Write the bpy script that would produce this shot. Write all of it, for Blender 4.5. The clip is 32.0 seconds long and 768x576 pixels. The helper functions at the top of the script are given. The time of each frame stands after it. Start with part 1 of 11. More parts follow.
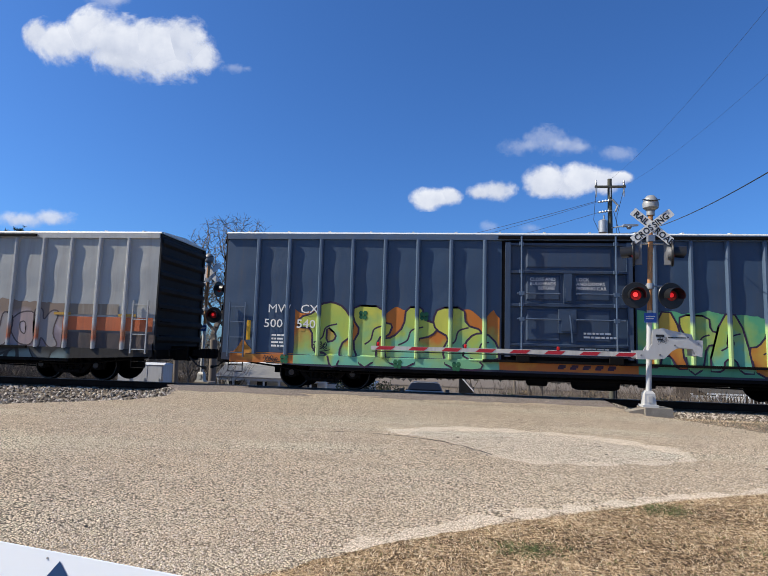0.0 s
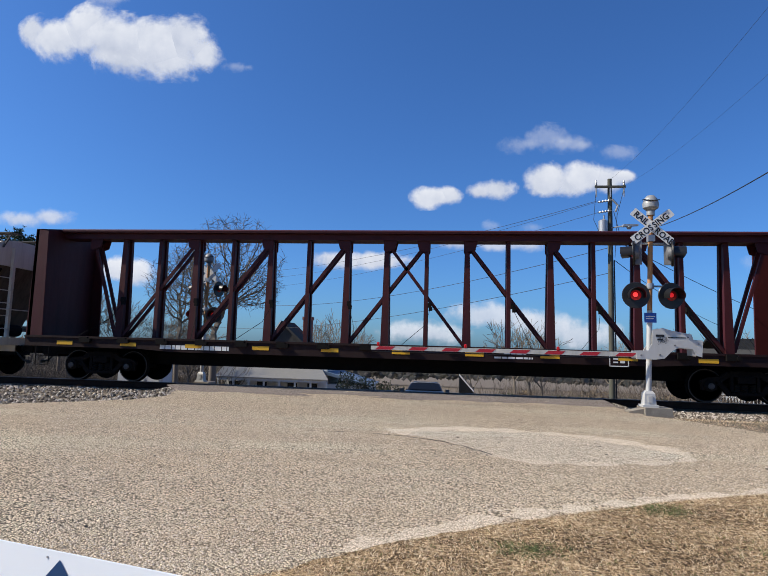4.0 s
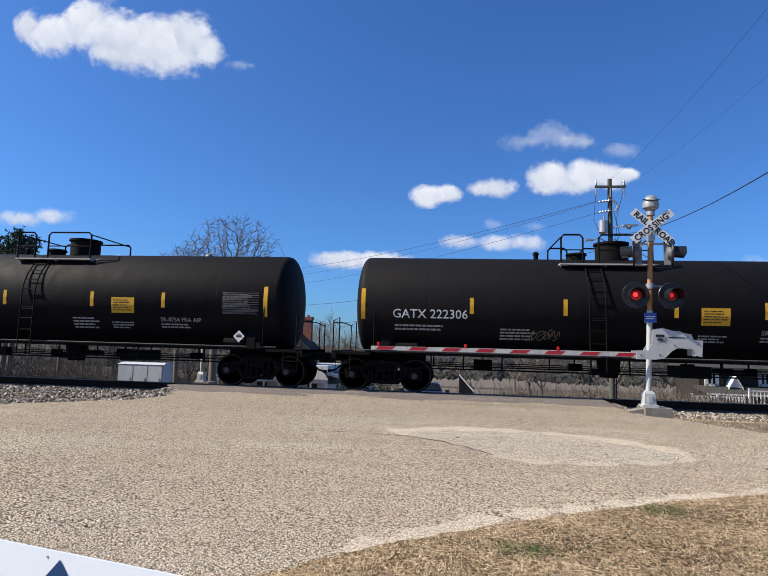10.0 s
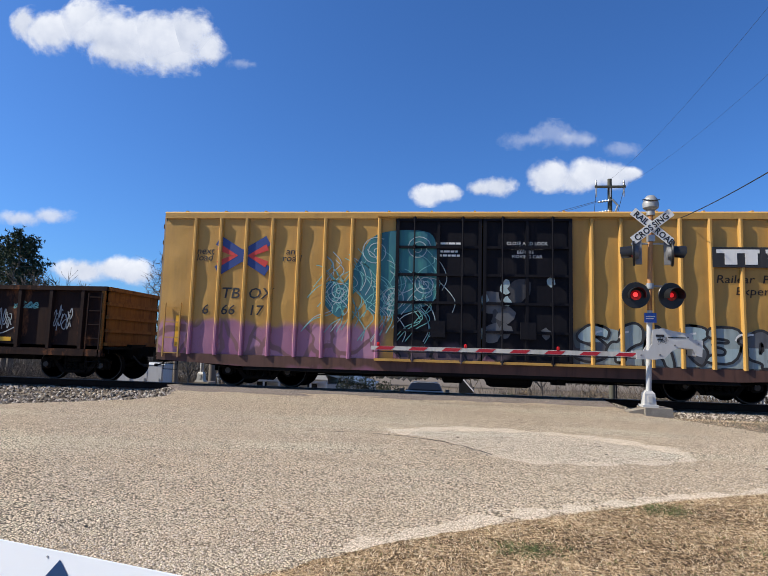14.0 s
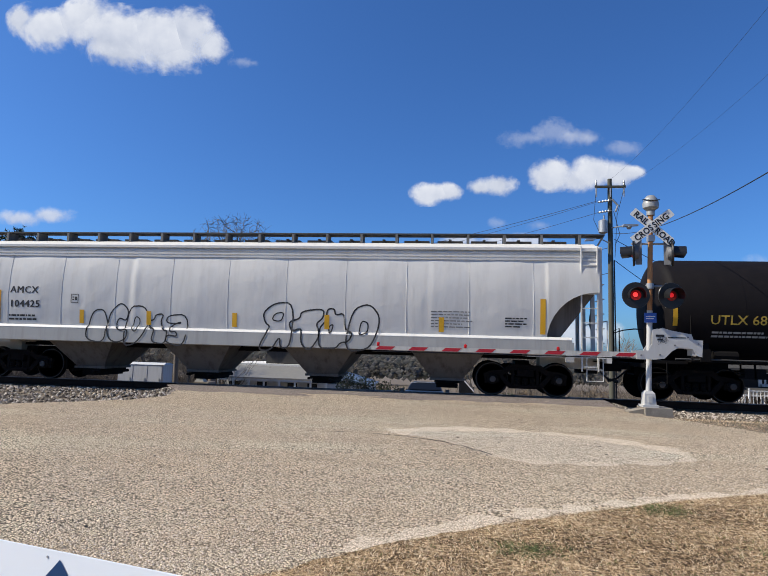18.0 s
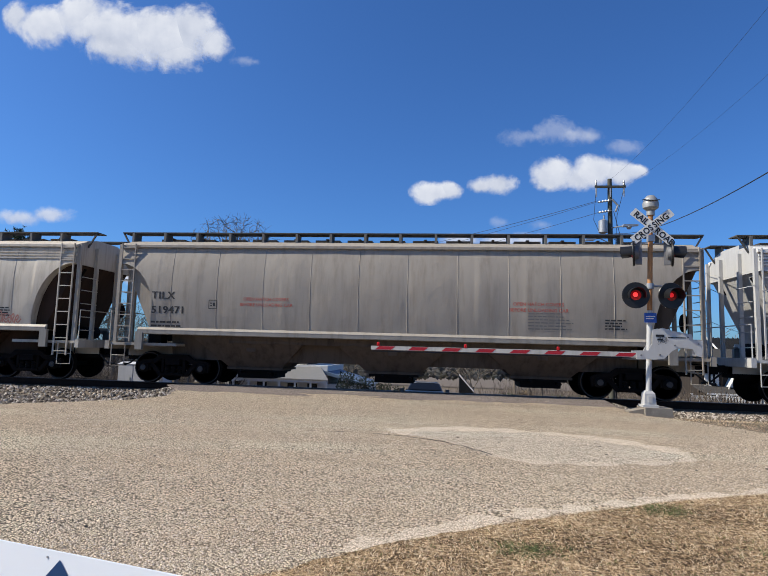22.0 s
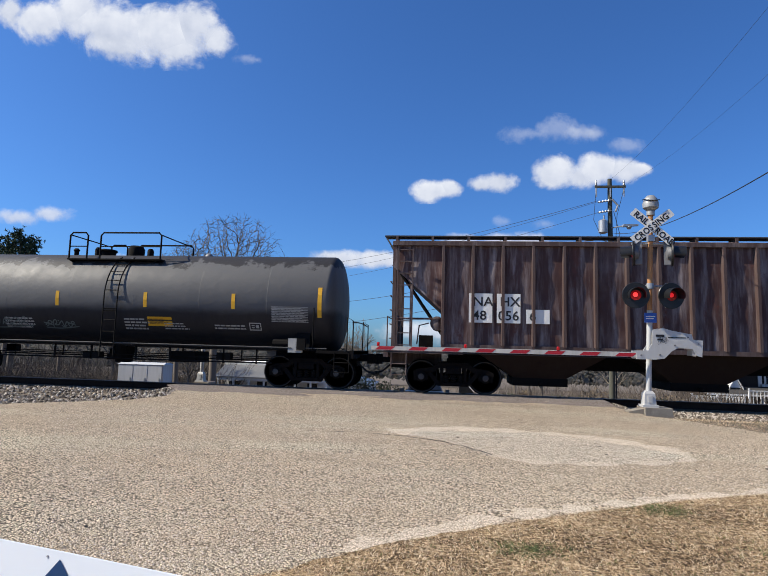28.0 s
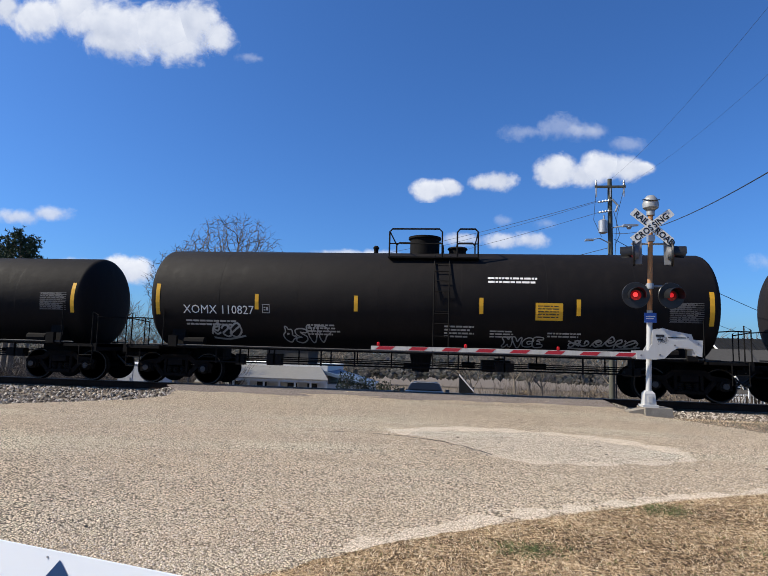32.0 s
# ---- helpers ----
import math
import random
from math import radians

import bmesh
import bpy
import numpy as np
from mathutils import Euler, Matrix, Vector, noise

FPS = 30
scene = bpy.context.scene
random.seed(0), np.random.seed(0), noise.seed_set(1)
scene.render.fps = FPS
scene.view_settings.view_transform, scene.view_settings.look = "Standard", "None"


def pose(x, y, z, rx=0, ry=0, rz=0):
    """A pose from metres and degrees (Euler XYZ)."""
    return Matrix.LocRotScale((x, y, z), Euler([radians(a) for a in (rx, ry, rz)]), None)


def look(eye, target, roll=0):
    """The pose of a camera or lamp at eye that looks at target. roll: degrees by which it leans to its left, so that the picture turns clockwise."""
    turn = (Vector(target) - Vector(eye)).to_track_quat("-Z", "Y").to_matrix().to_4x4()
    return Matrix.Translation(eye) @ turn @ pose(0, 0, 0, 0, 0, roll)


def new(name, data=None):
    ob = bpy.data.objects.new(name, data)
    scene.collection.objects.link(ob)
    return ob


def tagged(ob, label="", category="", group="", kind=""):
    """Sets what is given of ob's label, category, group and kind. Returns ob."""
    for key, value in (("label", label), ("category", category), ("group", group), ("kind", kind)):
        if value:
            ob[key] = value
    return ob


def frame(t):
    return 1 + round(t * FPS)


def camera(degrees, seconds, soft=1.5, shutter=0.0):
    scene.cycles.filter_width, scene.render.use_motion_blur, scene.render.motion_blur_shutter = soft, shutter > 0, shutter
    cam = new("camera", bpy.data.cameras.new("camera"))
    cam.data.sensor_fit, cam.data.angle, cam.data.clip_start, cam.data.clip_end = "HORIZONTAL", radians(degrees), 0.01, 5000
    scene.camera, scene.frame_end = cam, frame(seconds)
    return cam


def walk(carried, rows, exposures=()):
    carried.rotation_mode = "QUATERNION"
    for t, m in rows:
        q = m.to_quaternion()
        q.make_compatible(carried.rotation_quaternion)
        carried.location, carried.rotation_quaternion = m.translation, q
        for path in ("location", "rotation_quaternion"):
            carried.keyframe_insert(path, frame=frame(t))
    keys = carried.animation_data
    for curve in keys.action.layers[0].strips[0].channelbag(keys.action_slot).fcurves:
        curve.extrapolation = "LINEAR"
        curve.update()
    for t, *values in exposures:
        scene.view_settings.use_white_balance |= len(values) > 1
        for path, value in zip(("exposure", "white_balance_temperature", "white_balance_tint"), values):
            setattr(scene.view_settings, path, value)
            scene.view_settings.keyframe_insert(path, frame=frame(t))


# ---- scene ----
EYE = Vector((0.0, -17.086, 1.208))
AHEAD = Vector((-0.11705, 0.98738, 0.10664))
cam = camera(68.57, 32.0, soft=1.0)
walk(cam, [(0.0, look(EYE, EYE + AHEAD, 1.62)), (32.0, look(EYE, EYE + AHEAD, 1.62))], exposures=[(0.0, 0.53), (0.6, 0.55), (2.0, 0.43), (6.0, 0.44), (8.0, 0.46), (10.0, 0.55), (12.0, 0.58), (14.5, 0.56), (16.5, 0.53), (18.0, 0.42), (20.0, 0.36), (22.0, 0.42), (24.0, 0.50), (27.5, 0.52), (30.0, 0.44), (32.0, 0.53)])

# ---- sky and sun ----
SUN = Vector((-0.72, -0.165, 0.66)).normalized()
world = bpy.data.worlds.new("sky")
scene.world = world
world.use_nodes = True
wn = world.node_tree
sky = wn.nodes.new("ShaderNodeTexSky")
sky.sky_type, sky.sun_disc = "NISHITA", False
sky.sun_elevation, sky.sun_rotation = math.asin(SUN.z), math.atan2(SUN.x, SUN.y)
sky.altitude, sky.air_density, sky.dust_density, sky.ozone_density = 100, 1.0, 1.0, 5.5
back = wn.nodes["Background"]
back.inputs["Strength"].default_value = 0.0765
deep = wn.nodes.new("ShaderNodeMix")
deep.data_type, deep.blend_type = "RGBA", "MULTIPLY"
deep.inputs["Factor"].default_value = 1.0
deep.inputs[7].default_value = (0.54, 0.915, 1.375, 1)
wn.links.new(sky.outputs[0], deep.inputs[6])
wn.links.new(deep.outputs[2], back.inputs["Color"])
lamp = bpy.data.lights.new("sun", "SUN")
lamp.energy, lamp.angle, lamp.color = 5.0, radians(0.53), (1.0, 0.92, 0.77)
sun = new("sun", lamp)
sun.matrix_world = look(SUN * 100, (0, 0, 0))


# ---- materials ----
def link(nt, a, b):
    nt.links.new(a, b)


def node(nt, kind, **kw):
    n = nt.nodes.new("ShaderNode" + kind)
    for k, v in kw.items():
        n.inputs[k.replace("_", " ")].default_value = v
    return n


def noise_of(nt, vec, scale, detail=4.0, rough=0.6, stretch=(1, 1, 1)):
    m = node(nt, "Mapping")
    m.inputs["Scale"].default_value = stretch
    link(nt, vec, m.inputs["Vector"])
    n = node(nt, "TexNoise", Scale=scale, Detail=detail, Roughness=rough)
    link(nt, m.outputs[0], n.inputs["Vector"])
    return n.outputs["Fac"]


def ramp(nt, fac, stops):
    r = nt.nodes.new("ShaderNodeValToRGB")
    while len(r.color_ramp.elements) < len(stops):
        r.color_ramp.elements.new(0.5)
    for e, (p, c) in zip(r.color_ramp.elements, stops):
        e.position, e.color = p, (*c, 1) if len(c) == 3 else c
    link(nt, fac, r.inputs["Fac"])
    return r.outputs["Color"]


def mixed(nt, fac, a, b, mode="MIX"):
    m = nt.nodes.new("ShaderNodeMix")
    m.data_type, m.blend_type = "RGBA", mode
    for sock, v in ((m.inputs["Factor"], fac), (m.inputs[6], a), (m.inputs[7], b)):
        if isinstance(v, (int, float)):
            sock.default_value = v
        elif isinstance(v, tuple):
            sock.default_value = (*v[:3], 1)
        else:
            link(nt, v, sock)
    return m.outputs[2]


def maths(nt, op, a, b=0.0, clamp=False):
    m = nt.nodes.new("ShaderNodeMath")
    m.operation, m.use_clamp = op, clamp
    for s, v in zip(m.inputs, (a, b)):
        if isinstance(v, (int, float)):
            s.default_value = v
        else:
            link(nt, v, s)
    return m.outputs[0]


def blank(name):
    m = bpy.data.materials.new(name)
    m.use_nodes = True
    nt = m.node_tree
    b = nt.nodes["Principled BSDF"]
    tc = nt.nodes.new("ShaderNodeTexCoord")
    return m, nt, b, tc.outputs["Object"]


def bumped(nt, b, height, strength, dist):
    k = node(nt, "Bump", Strength=strength, Distance=dist)
    link(nt, height, k.inputs["Height"])
    link(nt, k.outputs[0], b.inputs["Normal"])


def step(nt, v, lo, hi):
    r = nt.nodes.new("ShaderNodeMapRange")
    r.interpolation_type = "SMOOTHSTEP"
    for i, x in enumerate((lo, hi, 0.0, 1.0)):
        r.inputs[i + 1].default_value = x
    link(nt, v, r.inputs[0])
    return r.outputs[0]


def paint(name, base, grime=(0.06, 0.045, 0.035), amount=0.35, rough=0.55, metal=0.0, spray=None, rust=None, peel=None, gloss=0.35, dust=None):
    """Weathered paint on steel: run-down streaks, blotches and fine grain; spray: a box of sprayed colours."""
    m, nt, b, at = blank(name)
    streak = noise_of(nt, at, 3.0, 5, 0.65, (1.6, 1.6, 0.16))
    blot = noise_of(nt, at, 0.7, 4, 0.6)
    grain = noise_of(nt, at, 38.0, 3, 0.7)
    c = mixed(nt, maths(nt, "MULTIPLY", step(nt, streak, 0.42, 0.78), amount), base, grime)
    c = mixed(nt, maths(nt, "MULTIPLY", step(nt, blot, 0.45, 0.8), amount * 0.7), c, tuple(0.6 * x + 0.4 * g for x, g in zip(base, grime)))
    for one in (spray if isinstance(spray, list) else [spray] if spray else []):
        c = sprayed(nt, at, c, **one)
    # Blends in a second colour above a wavy height
    if dust:
        rise = nt.nodes.new("ShaderNodeSeparateXYZ")
        link(nt, at, rise.inputs[0])
        edge = maths(nt, "ADD", rise.outputs["Z"], maths(nt, "MULTIPLY", noise_of(nt, at, 1.1, 5, 0.65, (0.35, 1, 1)), 0.4))
        c = mixed(nt, maths(nt, "MULTIPLY", step(nt, edge, dust[0], dust[0] + 0.28), dust[2]), c, dust[1])
    if peel:
        sep = nt.nodes.new("ShaderNodeSeparateXYZ")
        link(nt, at, sep.inputs[0])
        edge = maths(nt, "ADD", sep.outputs["Z"], maths(nt, "MULTIPLY", noise_of(nt, at, 1.9, 5, 0.7), -1.5))
        c = mixed(nt, step(nt, edge, peel[0], peel[0] + 0.12), c, peel[1])
    if rust:
        r = noise_of(nt, at, 1.3, 8, 0.72, (1, 1, 0.5))
        c = mixed(nt, step(nt, r, rust[0], rust[0] + 0.13), c, rust[1])
        c = mixed(nt, maths(nt, "MULTIPLY", step(nt, noise_of(nt, at, 9.0, 5, 0.7, (1, 1, 0.25)), 0.5, 0.8), 0.5), c, rust[2])
    c = mixed(nt, maths(nt, "MULTIPLY", grain, 0.22), c, (0.5, 0.46, 0.4), "OVERLAY")
    link(nt, c, b.inputs["Base Color"])
    link(nt, maths(nt, "ADD", maths(nt, "MULTIPLY", streak, 0.3), rough - 0.12, True), b.inputs["Roughness"])
    b.inputs["Metallic"].default_value = metal
    b.inputs["Specular IOR Level"].default_value = gloss
    bumped(nt, b, maths(nt, "ADD", maths(nt, "MULTIPLY", blot, 1.0), maths(nt, "MULTIPLY", grain, 0.05)), 0.4, 0.08)
    return m


def sprayed(nt, at, under, box, colours, line, cell=0.9, wave=0.5, seed=0.0):
    """Sprayed letters: wavy cells of colour with dark outlines inside the box x0, x1, z0, z1."""
    x0, x1, z0, z1 = box
    warp = node(nt, "TexNoise", Scale=1.1, Detail=2.0)
    link(nt, at, warp.inputs["Vector"])
    add = nt.nodes.new("ShaderNodeVectorMath")
    add.operation = "MULTIPLY_ADD"
    link(nt, warp.outputs["Color"], add.inputs[0])
    add.inputs[1].default_value = (wave, 0, wave)
    link(nt, at, add.inputs[2])
    mp = node(nt, "Mapping")
    mp.inputs["Scale"].default_value = (1.0 / cell, 0.0, 0.62 / cell)
    mp.inputs["Location"].default_value = (seed, 0, seed * 0.7)
    link(nt, add.outputs[0], mp.inputs["Vector"])
    v1 = node(nt, "TexVoronoi", Scale=1.0)
    v2 = node(nt, "TexVoronoi", Scale=1.0)
    v2.feature = "DISTANCE_TO_EDGE"
    v3 = node(nt, "TexVoronoi", Scale=2.6)
    for v in (v1, v2, v3):
        link(nt, mp.outputs[0], v.inputs["Vector"])
    sep = nt.nodes.new("ShaderNodeSeparateColor")
    link(nt, v1.outputs["Color"], sep.inputs[0])
    n = len(colours)
    r = nt.nodes.new("ShaderNodeValToRGB")
    r.color_ramp.interpolation = "CONSTANT"
    while len(r.color_ramp.elements) < n:
        r.color_ramp.elements.new(0.5)
    for i, (e, c) in enumerate(zip(r.color_ramp.elements, colours)):
        e.position, e.color = i / n, (*c, 1)
    link(nt, sep.outputs[0], r.inputs["Fac"])
    fade = noise_of(nt, at, 2.2, 3)
    c = mixed(nt, maths(nt, "MULTIPLY", fade, 0.55), r.outputs["Color"], colours[-1])
    c = mixed(nt, step(nt, v2.outputs["Distance"], 0.05, 0.028), c, line)
    inner = maths(nt, "COMPARE", v3.outputs["Distance"], 0.27)
    nt.nodes[-1].inputs[2].default_value = 0.02
    c = mixed(nt, maths(nt, "MULTIPLY", inner, 0.35), c, line)
    pos = nt.nodes.new("ShaderNodeSeparateXYZ")
    link(nt, add.outputs[0], pos.inputs[0])
    e = 0.12
    mask = maths(nt, "MULTIPLY", step(nt, pos.outputs["X"], x0 - e, x0 + e), step(nt, pos.outputs["X"], x1 + e, x1 - e))
    mask = maths(nt, "MULTIPLY", mask, maths(nt, "MULTIPLY", step(nt, pos.outputs["Z"], z0 - e, z0 + e), step(nt, pos.outputs["Z"], z1 + e, z1 - e)))
    near = nt.nodes.new("ShaderNodeSeparateXYZ")
    link(nt, at, near.inputs[0])
    mask = maths(nt, "MULTIPLY", mask, step(nt, near.outputs["Y"], 0.01, -0.015))
    return mixed(nt, maths(nt, "MULTIPLY", mask, 0.94), under, c)


def plain(name, base, rough=0.5, metal=0.0, glow=0.0, grain=0.15, scale=30.0, gloss=0.4):
    m, nt, b, at = blank(name)
    n = noise_of(nt, at, scale, 4, 0.65)
    c = mixed(nt, maths(nt, "MULTIPLY", n, grain * 2), base, tuple(0.45 * x for x in base))
    link(nt, c, b.inputs["Base Color"])
    b.inputs["Roughness"].default_value, b.inputs["Metallic"].default_value = rough, metal
    b.inputs["Specular IOR Level"].default_value = gloss
    if glow:
        b.inputs["Emission Color"].default_value = (*base, 1)
        b.inputs["Emission Strength"].default_value = glow
    return m


def gravelly(name, light, dark, tint, cell, depth, patches=0.4, pit=0.16, speck=0.25, worn=0.0):
    """Stone chips bound in a worn surface, with broad dusty and dark areas."""
    m, nt, b, at = blank(name)
    v = node(nt, "TexVoronoi", Scale=1.0 / cell, Randomness=1.0)
    link(nt, at, v.inputs["Vector"])
    fine = noise_of(nt, at, 0.8 / cell, 6, 0.75)
    big = noise_of(nt, at, 0.35, 6, 0.62)
    mid = noise_of(nt, at, 2.4, 5, 0.65)
    sep = nt.nodes.new("ShaderNodeSeparateColor")
    link(nt, v.outputs["Color"], sep.inputs[0])
    c = mixed(nt, sep.outputs[0], dark, light)
    c = mixed(nt, maths(nt, "MULTIPLY", step(nt, big, 0.35, 0.7), patches), c, tint)
    c = mixed(nt, maths(nt, "MULTIPLY", step(nt, mid, 0.5, 0.75), 0.25), c, tuple(0.6 * x for x in dark))
    band = noise_of(nt, at, 0.9, 5, 0.6, (0.25, 1.0, 1.0))
    c = mixed(nt, maths(nt, "MULTIPLY", step(nt, band, 0.48, 0.72), 0.55), c, tuple(min(0.9, 1.06 * x) for x in light))
    # Hollows between chips darkened in the colour, for their small shadows
    c = mixed(nt, maths(nt, "MULTIPLY", step(nt, v.outputs["Distance"], 0.42, 0.68), 0.92), c, tuple(pit * x for x in dark))
    c = mixed(nt, step(nt, fine, 0.535, 0.66), c, tuple(speck * x for x in dark))
    if worn:
        broad = noise_of(nt, at, 0.42, 4, 0.55, (0.4, 1.0, 1.0))
        c = mixed(nt, maths(nt, "MULTIPLY", step(nt, broad, 0.46, 0.62), worn), c, tuple(0.55 * x for x in tint))
    link(nt, c, b.inputs["Base Color"])
    b.inputs["Roughness"].default_value = 0.9
    b.inputs["Specular IOR Level"].default_value = 0.3
    h = maths(nt, "ADD", maths(nt, "MULTIPLY", v.outputs["Distance"], -1.0), maths(nt, "MULTIPLY", fine, 0.7))
    bumped(nt, b, h, 1.0, depth)
    return m


def earthy(name, stops, scale=1.5, rough=0.95, bump=0.03):
    m, nt, b, at = blank(name)
    n1 = noise_of(nt, at, scale, 8, 0.7)
    n2 = noise_of(nt, at, scale * 14, 5, 0.7)
    c = ramp(nt, maths(nt, "ADD", maths(nt, "MULTIPLY", n1, 0.65), maths(nt, "MULTIPLY", n2, 0.35)), stops)
    link(nt, c, b.inputs["Base Color"])
    b.inputs["Roughness"].default_value = rough
    bumped(nt, b, n2, 0.6, bump)
    return m


def pieces(name, stops, rough=0.9, island=True):
    """Each loose piece takes its own shade."""
    m, nt, b, at = blank(name)
    g = nt.nodes.new("ShaderNodeNewGeometry")
    n = noise_of(nt, at, 12.0, 4)
    c = ramp(nt, g.outputs["Random Per Island"], stops)
    c = mixed(nt, maths(nt, "MULTIPLY", n, 0.4), c, tuple(0.5 * x for x in stops[0][1]))
    link(nt, c, b.inputs["Base Color"])
    b.inputs["Roughness"].default_value = rough
    return m


# ---- mesh tools ----
class Mesh:
    """Collects faces; every call adds one solid."""

    def __init__(self):
        self.v, self.f, self.m, self.slot = [], [], [], 0

    def add(self, verts, faces):
        k = len(self.v)
        self.v.extend(verts)
        self.f.extend([tuple(i + k for i in f) for f in faces])
        self.m.extend([self.slot] * len(faces))
        return self

    def box(self, x0, x1, y0, y1, z0, z1):
        x0, x1, y0, y1, z0, z1 = min(x0, x1), max(x0, x1), min(y0, y1), max(y0, y1), min(z0, z1), max(z0, z1)
        v = [(x, y, z) for x in (x0, x1) for y in (y0, y1) for z in (z0, z1)]
        return self.add(v, [(0, 1, 3, 2), (4, 6, 7, 5), (0, 4, 5, 1), (2, 3, 7, 6), (0, 2, 6, 4), (1, 5, 7, 3)])

    def prism(self, poly, axis, a, b):
        """A closed outline pushed along an axis: x: (y, z), y: (x, z), z: (x, y)."""
        def at(p, s):
            return {"x": (s, p[0], p[1]), "y": (p[0], s, p[1]), "z": (p[0], p[1], s)}[axis]
        n = len(poly)
        v = [at(p, a) for p in poly] + [at(p, b) for p in poly]
        f = [(i, (i + 1) % n, n + (i + 1) % n, n + i) for i in range(n)]
        return self.add(v, f + [tuple(range(n))[::-1], tuple(range(n, 2 * n))])

    def loft(self, rings, caps=True, closed=True):
        n = len(rings[0])
        v = [p for r in rings for p in r]
        f = []
        for k in range(len(rings) - 1):
            for i in range(n if closed else n - 1):
                j = (i + 1) % n
                f.append((k * n + i, k * n + j, (k + 1) * n + j, (k + 1) * n + i))
        if caps:
            f += [tuple(range(n))[::-1], tuple(range((len(rings) - 1) * n, len(rings) * n))]
        return self.add(v, f)

    def tube(self, pts, r, n=6):
        pts = [Vector(p) for p in pts]
        rings, ref = [], None
        for i, p in enumerate(pts):
            d = (pts[min(i + 1, len(pts) - 1)] - pts[max(i - 1, 0)]).normalized()
            if ref is None:
                ref = d.orthogonal().normalized()
            ref = (ref - d * ref.dot(d))
            ref = ref.normalized() if ref.length > 1e-4 else d.orthogonal().normalized()
            o = d.cross(ref)
            rr = r[i] if isinstance(r, (list, tuple)) else r
            rings.append([tuple(p + (ref * math.cos(a) + o * math.sin(a)) * rr) for a in (2 * math.pi * k / n for k in range(n))])
        return self.loft(rings)

    def disc(self, profile, axis="y", n=20, centre=(0, 0, 0)):
        """A turned solid: profile of (along, radius) round an axis."""
        rings = []
        for s, r in profile:
            ring = []
            for k in range(n):
                a = 2 * math.pi * k / n
                p = {"y": (r * math.cos(a), s, r * math.sin(a)), "x": (s, r * math.cos(a), r * math.sin(a)), "z": (r * math.cos(a), r * math.sin(a), s)}[axis]
                ring.append(tuple(q + c for q, c in zip(p, centre)))
            rings.append(ring)
        return self.loft(rings)

    def data(self, name, material, smooth=None):
        me = bpy.data.meshes.new(name)
        me.from_pydata([tuple(p) for p in self.v], [], self.f)
        me.polygons.foreach_set("material_index", self.m)
        bm = bmesh.new()
        bm.from_mesh(me)
        bmesh.ops.recalc_face_normals(bm, faces=bm.faces)
        bm.to_mesh(me)
        bm.free()
        for one in material if isinstance(material, (list, tuple)) else [material]:
            me.materials.append(one)
        if smooth:
            me.shade_smooth()
            me.set_sharp_from_angle(angle=radians(smooth))
        return me


def part(name, mesh, material, parent, label="", smooth=None, at=None):
    """One mesh object under a thing or under a part; mesh: a Mesh, or mesh data to share."""
    ob = new(name, mesh.data(name, material, smooth) if isinstance(mesh, Mesh) else mesh)
    if parent is not None:
        ob.parent = parent
    if at is not None:
        ob.matrix_basis = at
    if label:
        ob["label"] = label
    return ob


def setting(name, mesh, material, label="", smooth=None, category="", kind="structure"):
    return tagged(part(name, mesh, material, None, smooth=smooth), label, category, "", kind)


def thing(name, label, category, m=None, group=""):
    e = new(name)
    if m is not None:
        e.matrix_basis = m
    return tagged(e, label, category, group)


def words(lines, size, origin=(0, 0), wide=1.0, spacing=1.0, fat=0.006):
    """Lettering as flat faces: verts (x, z) and faces; one (text, dx, dz) a line."""
    vs, fs = [], []
    for text, dx, dz in lines:
        cu = bpy.data.curves.new("letters", "FONT")
        cu.body, cu.size, cu.space_character, cu.resolution_u = text, size, spacing, 2
        cu.offset = 0.0 if fat < 0.01 and ("M" in text or "W" in text) else size * fat
        ob = bpy.data.objects.new("letters", cu)
        me = bpy.data.meshes.new_from_object(ob)
        k = len(vs)
        vs += [(v.co.x * wide + dx + origin[0], v.co.y + dz + origin[1]) for v in me.vertices]
        fs += [tuple(i + k for i in p.vertices) for p in me.polygons]
        bpy.data.objects.remove(ob)
        bpy.data.curves.remove(cu)
        bpy.data.meshes.remove(me)
    return vs, fs


# ---- ground, road and track ----
def ease(a, b, v):
    u = min(1.0, max(0.0, (v - a) / (b - a)))
    return u * u * (3 - 2 * u)


def lerp(table, v):
    for (a, p), (b, q) in zip(table, table[1:]):
        if v <= b:
            return p + (q - p) * min(1.0, max(0.0, (v - a) / (b - a)))
    return table[-1][1]


LEFT = [(-40, -60), (-19, -30), (-12, -18), (-8, -11.5), (-6.4, -9.1), (-5.6, -8.0), (-4.9, -7.1), (-4.0, -6.75), (-2.6, -7.2), (-1.6, -7.9), (2, -8.2)]
RIGHT = [(-40, -18), (-19, -7), (-15, -3), (-13.24, -1.34), (-12.9, -0.95), (-12.39, -0.32), (-11.83, 0.38), (-11.29, 1.34), (-10.74, 2.45), (-10.35, 3.45), (-9.6, 6.0), (-9.1, 16), (-8.4, 22), (-7.6, 11.5), (-7, 7.6), (-5.93, 5.75), (-4.74, 4.8), (-4.2, 4.3), (-2.6, 3.95), (2, 4.2)]


def road_height(y):
    if y < -0.75:
        return -0.32 + 0.31 * min(1.0, max(0.0, (y + 13) / 11.2))
    return -0.01 - 0.12 * ease(-0.75, 0.9, y) - 1.65 * ease(0.9, 9.5, y) - 2.4 * ease(9.5, 28, y) - 0.045 * max(0.0, y - 28)


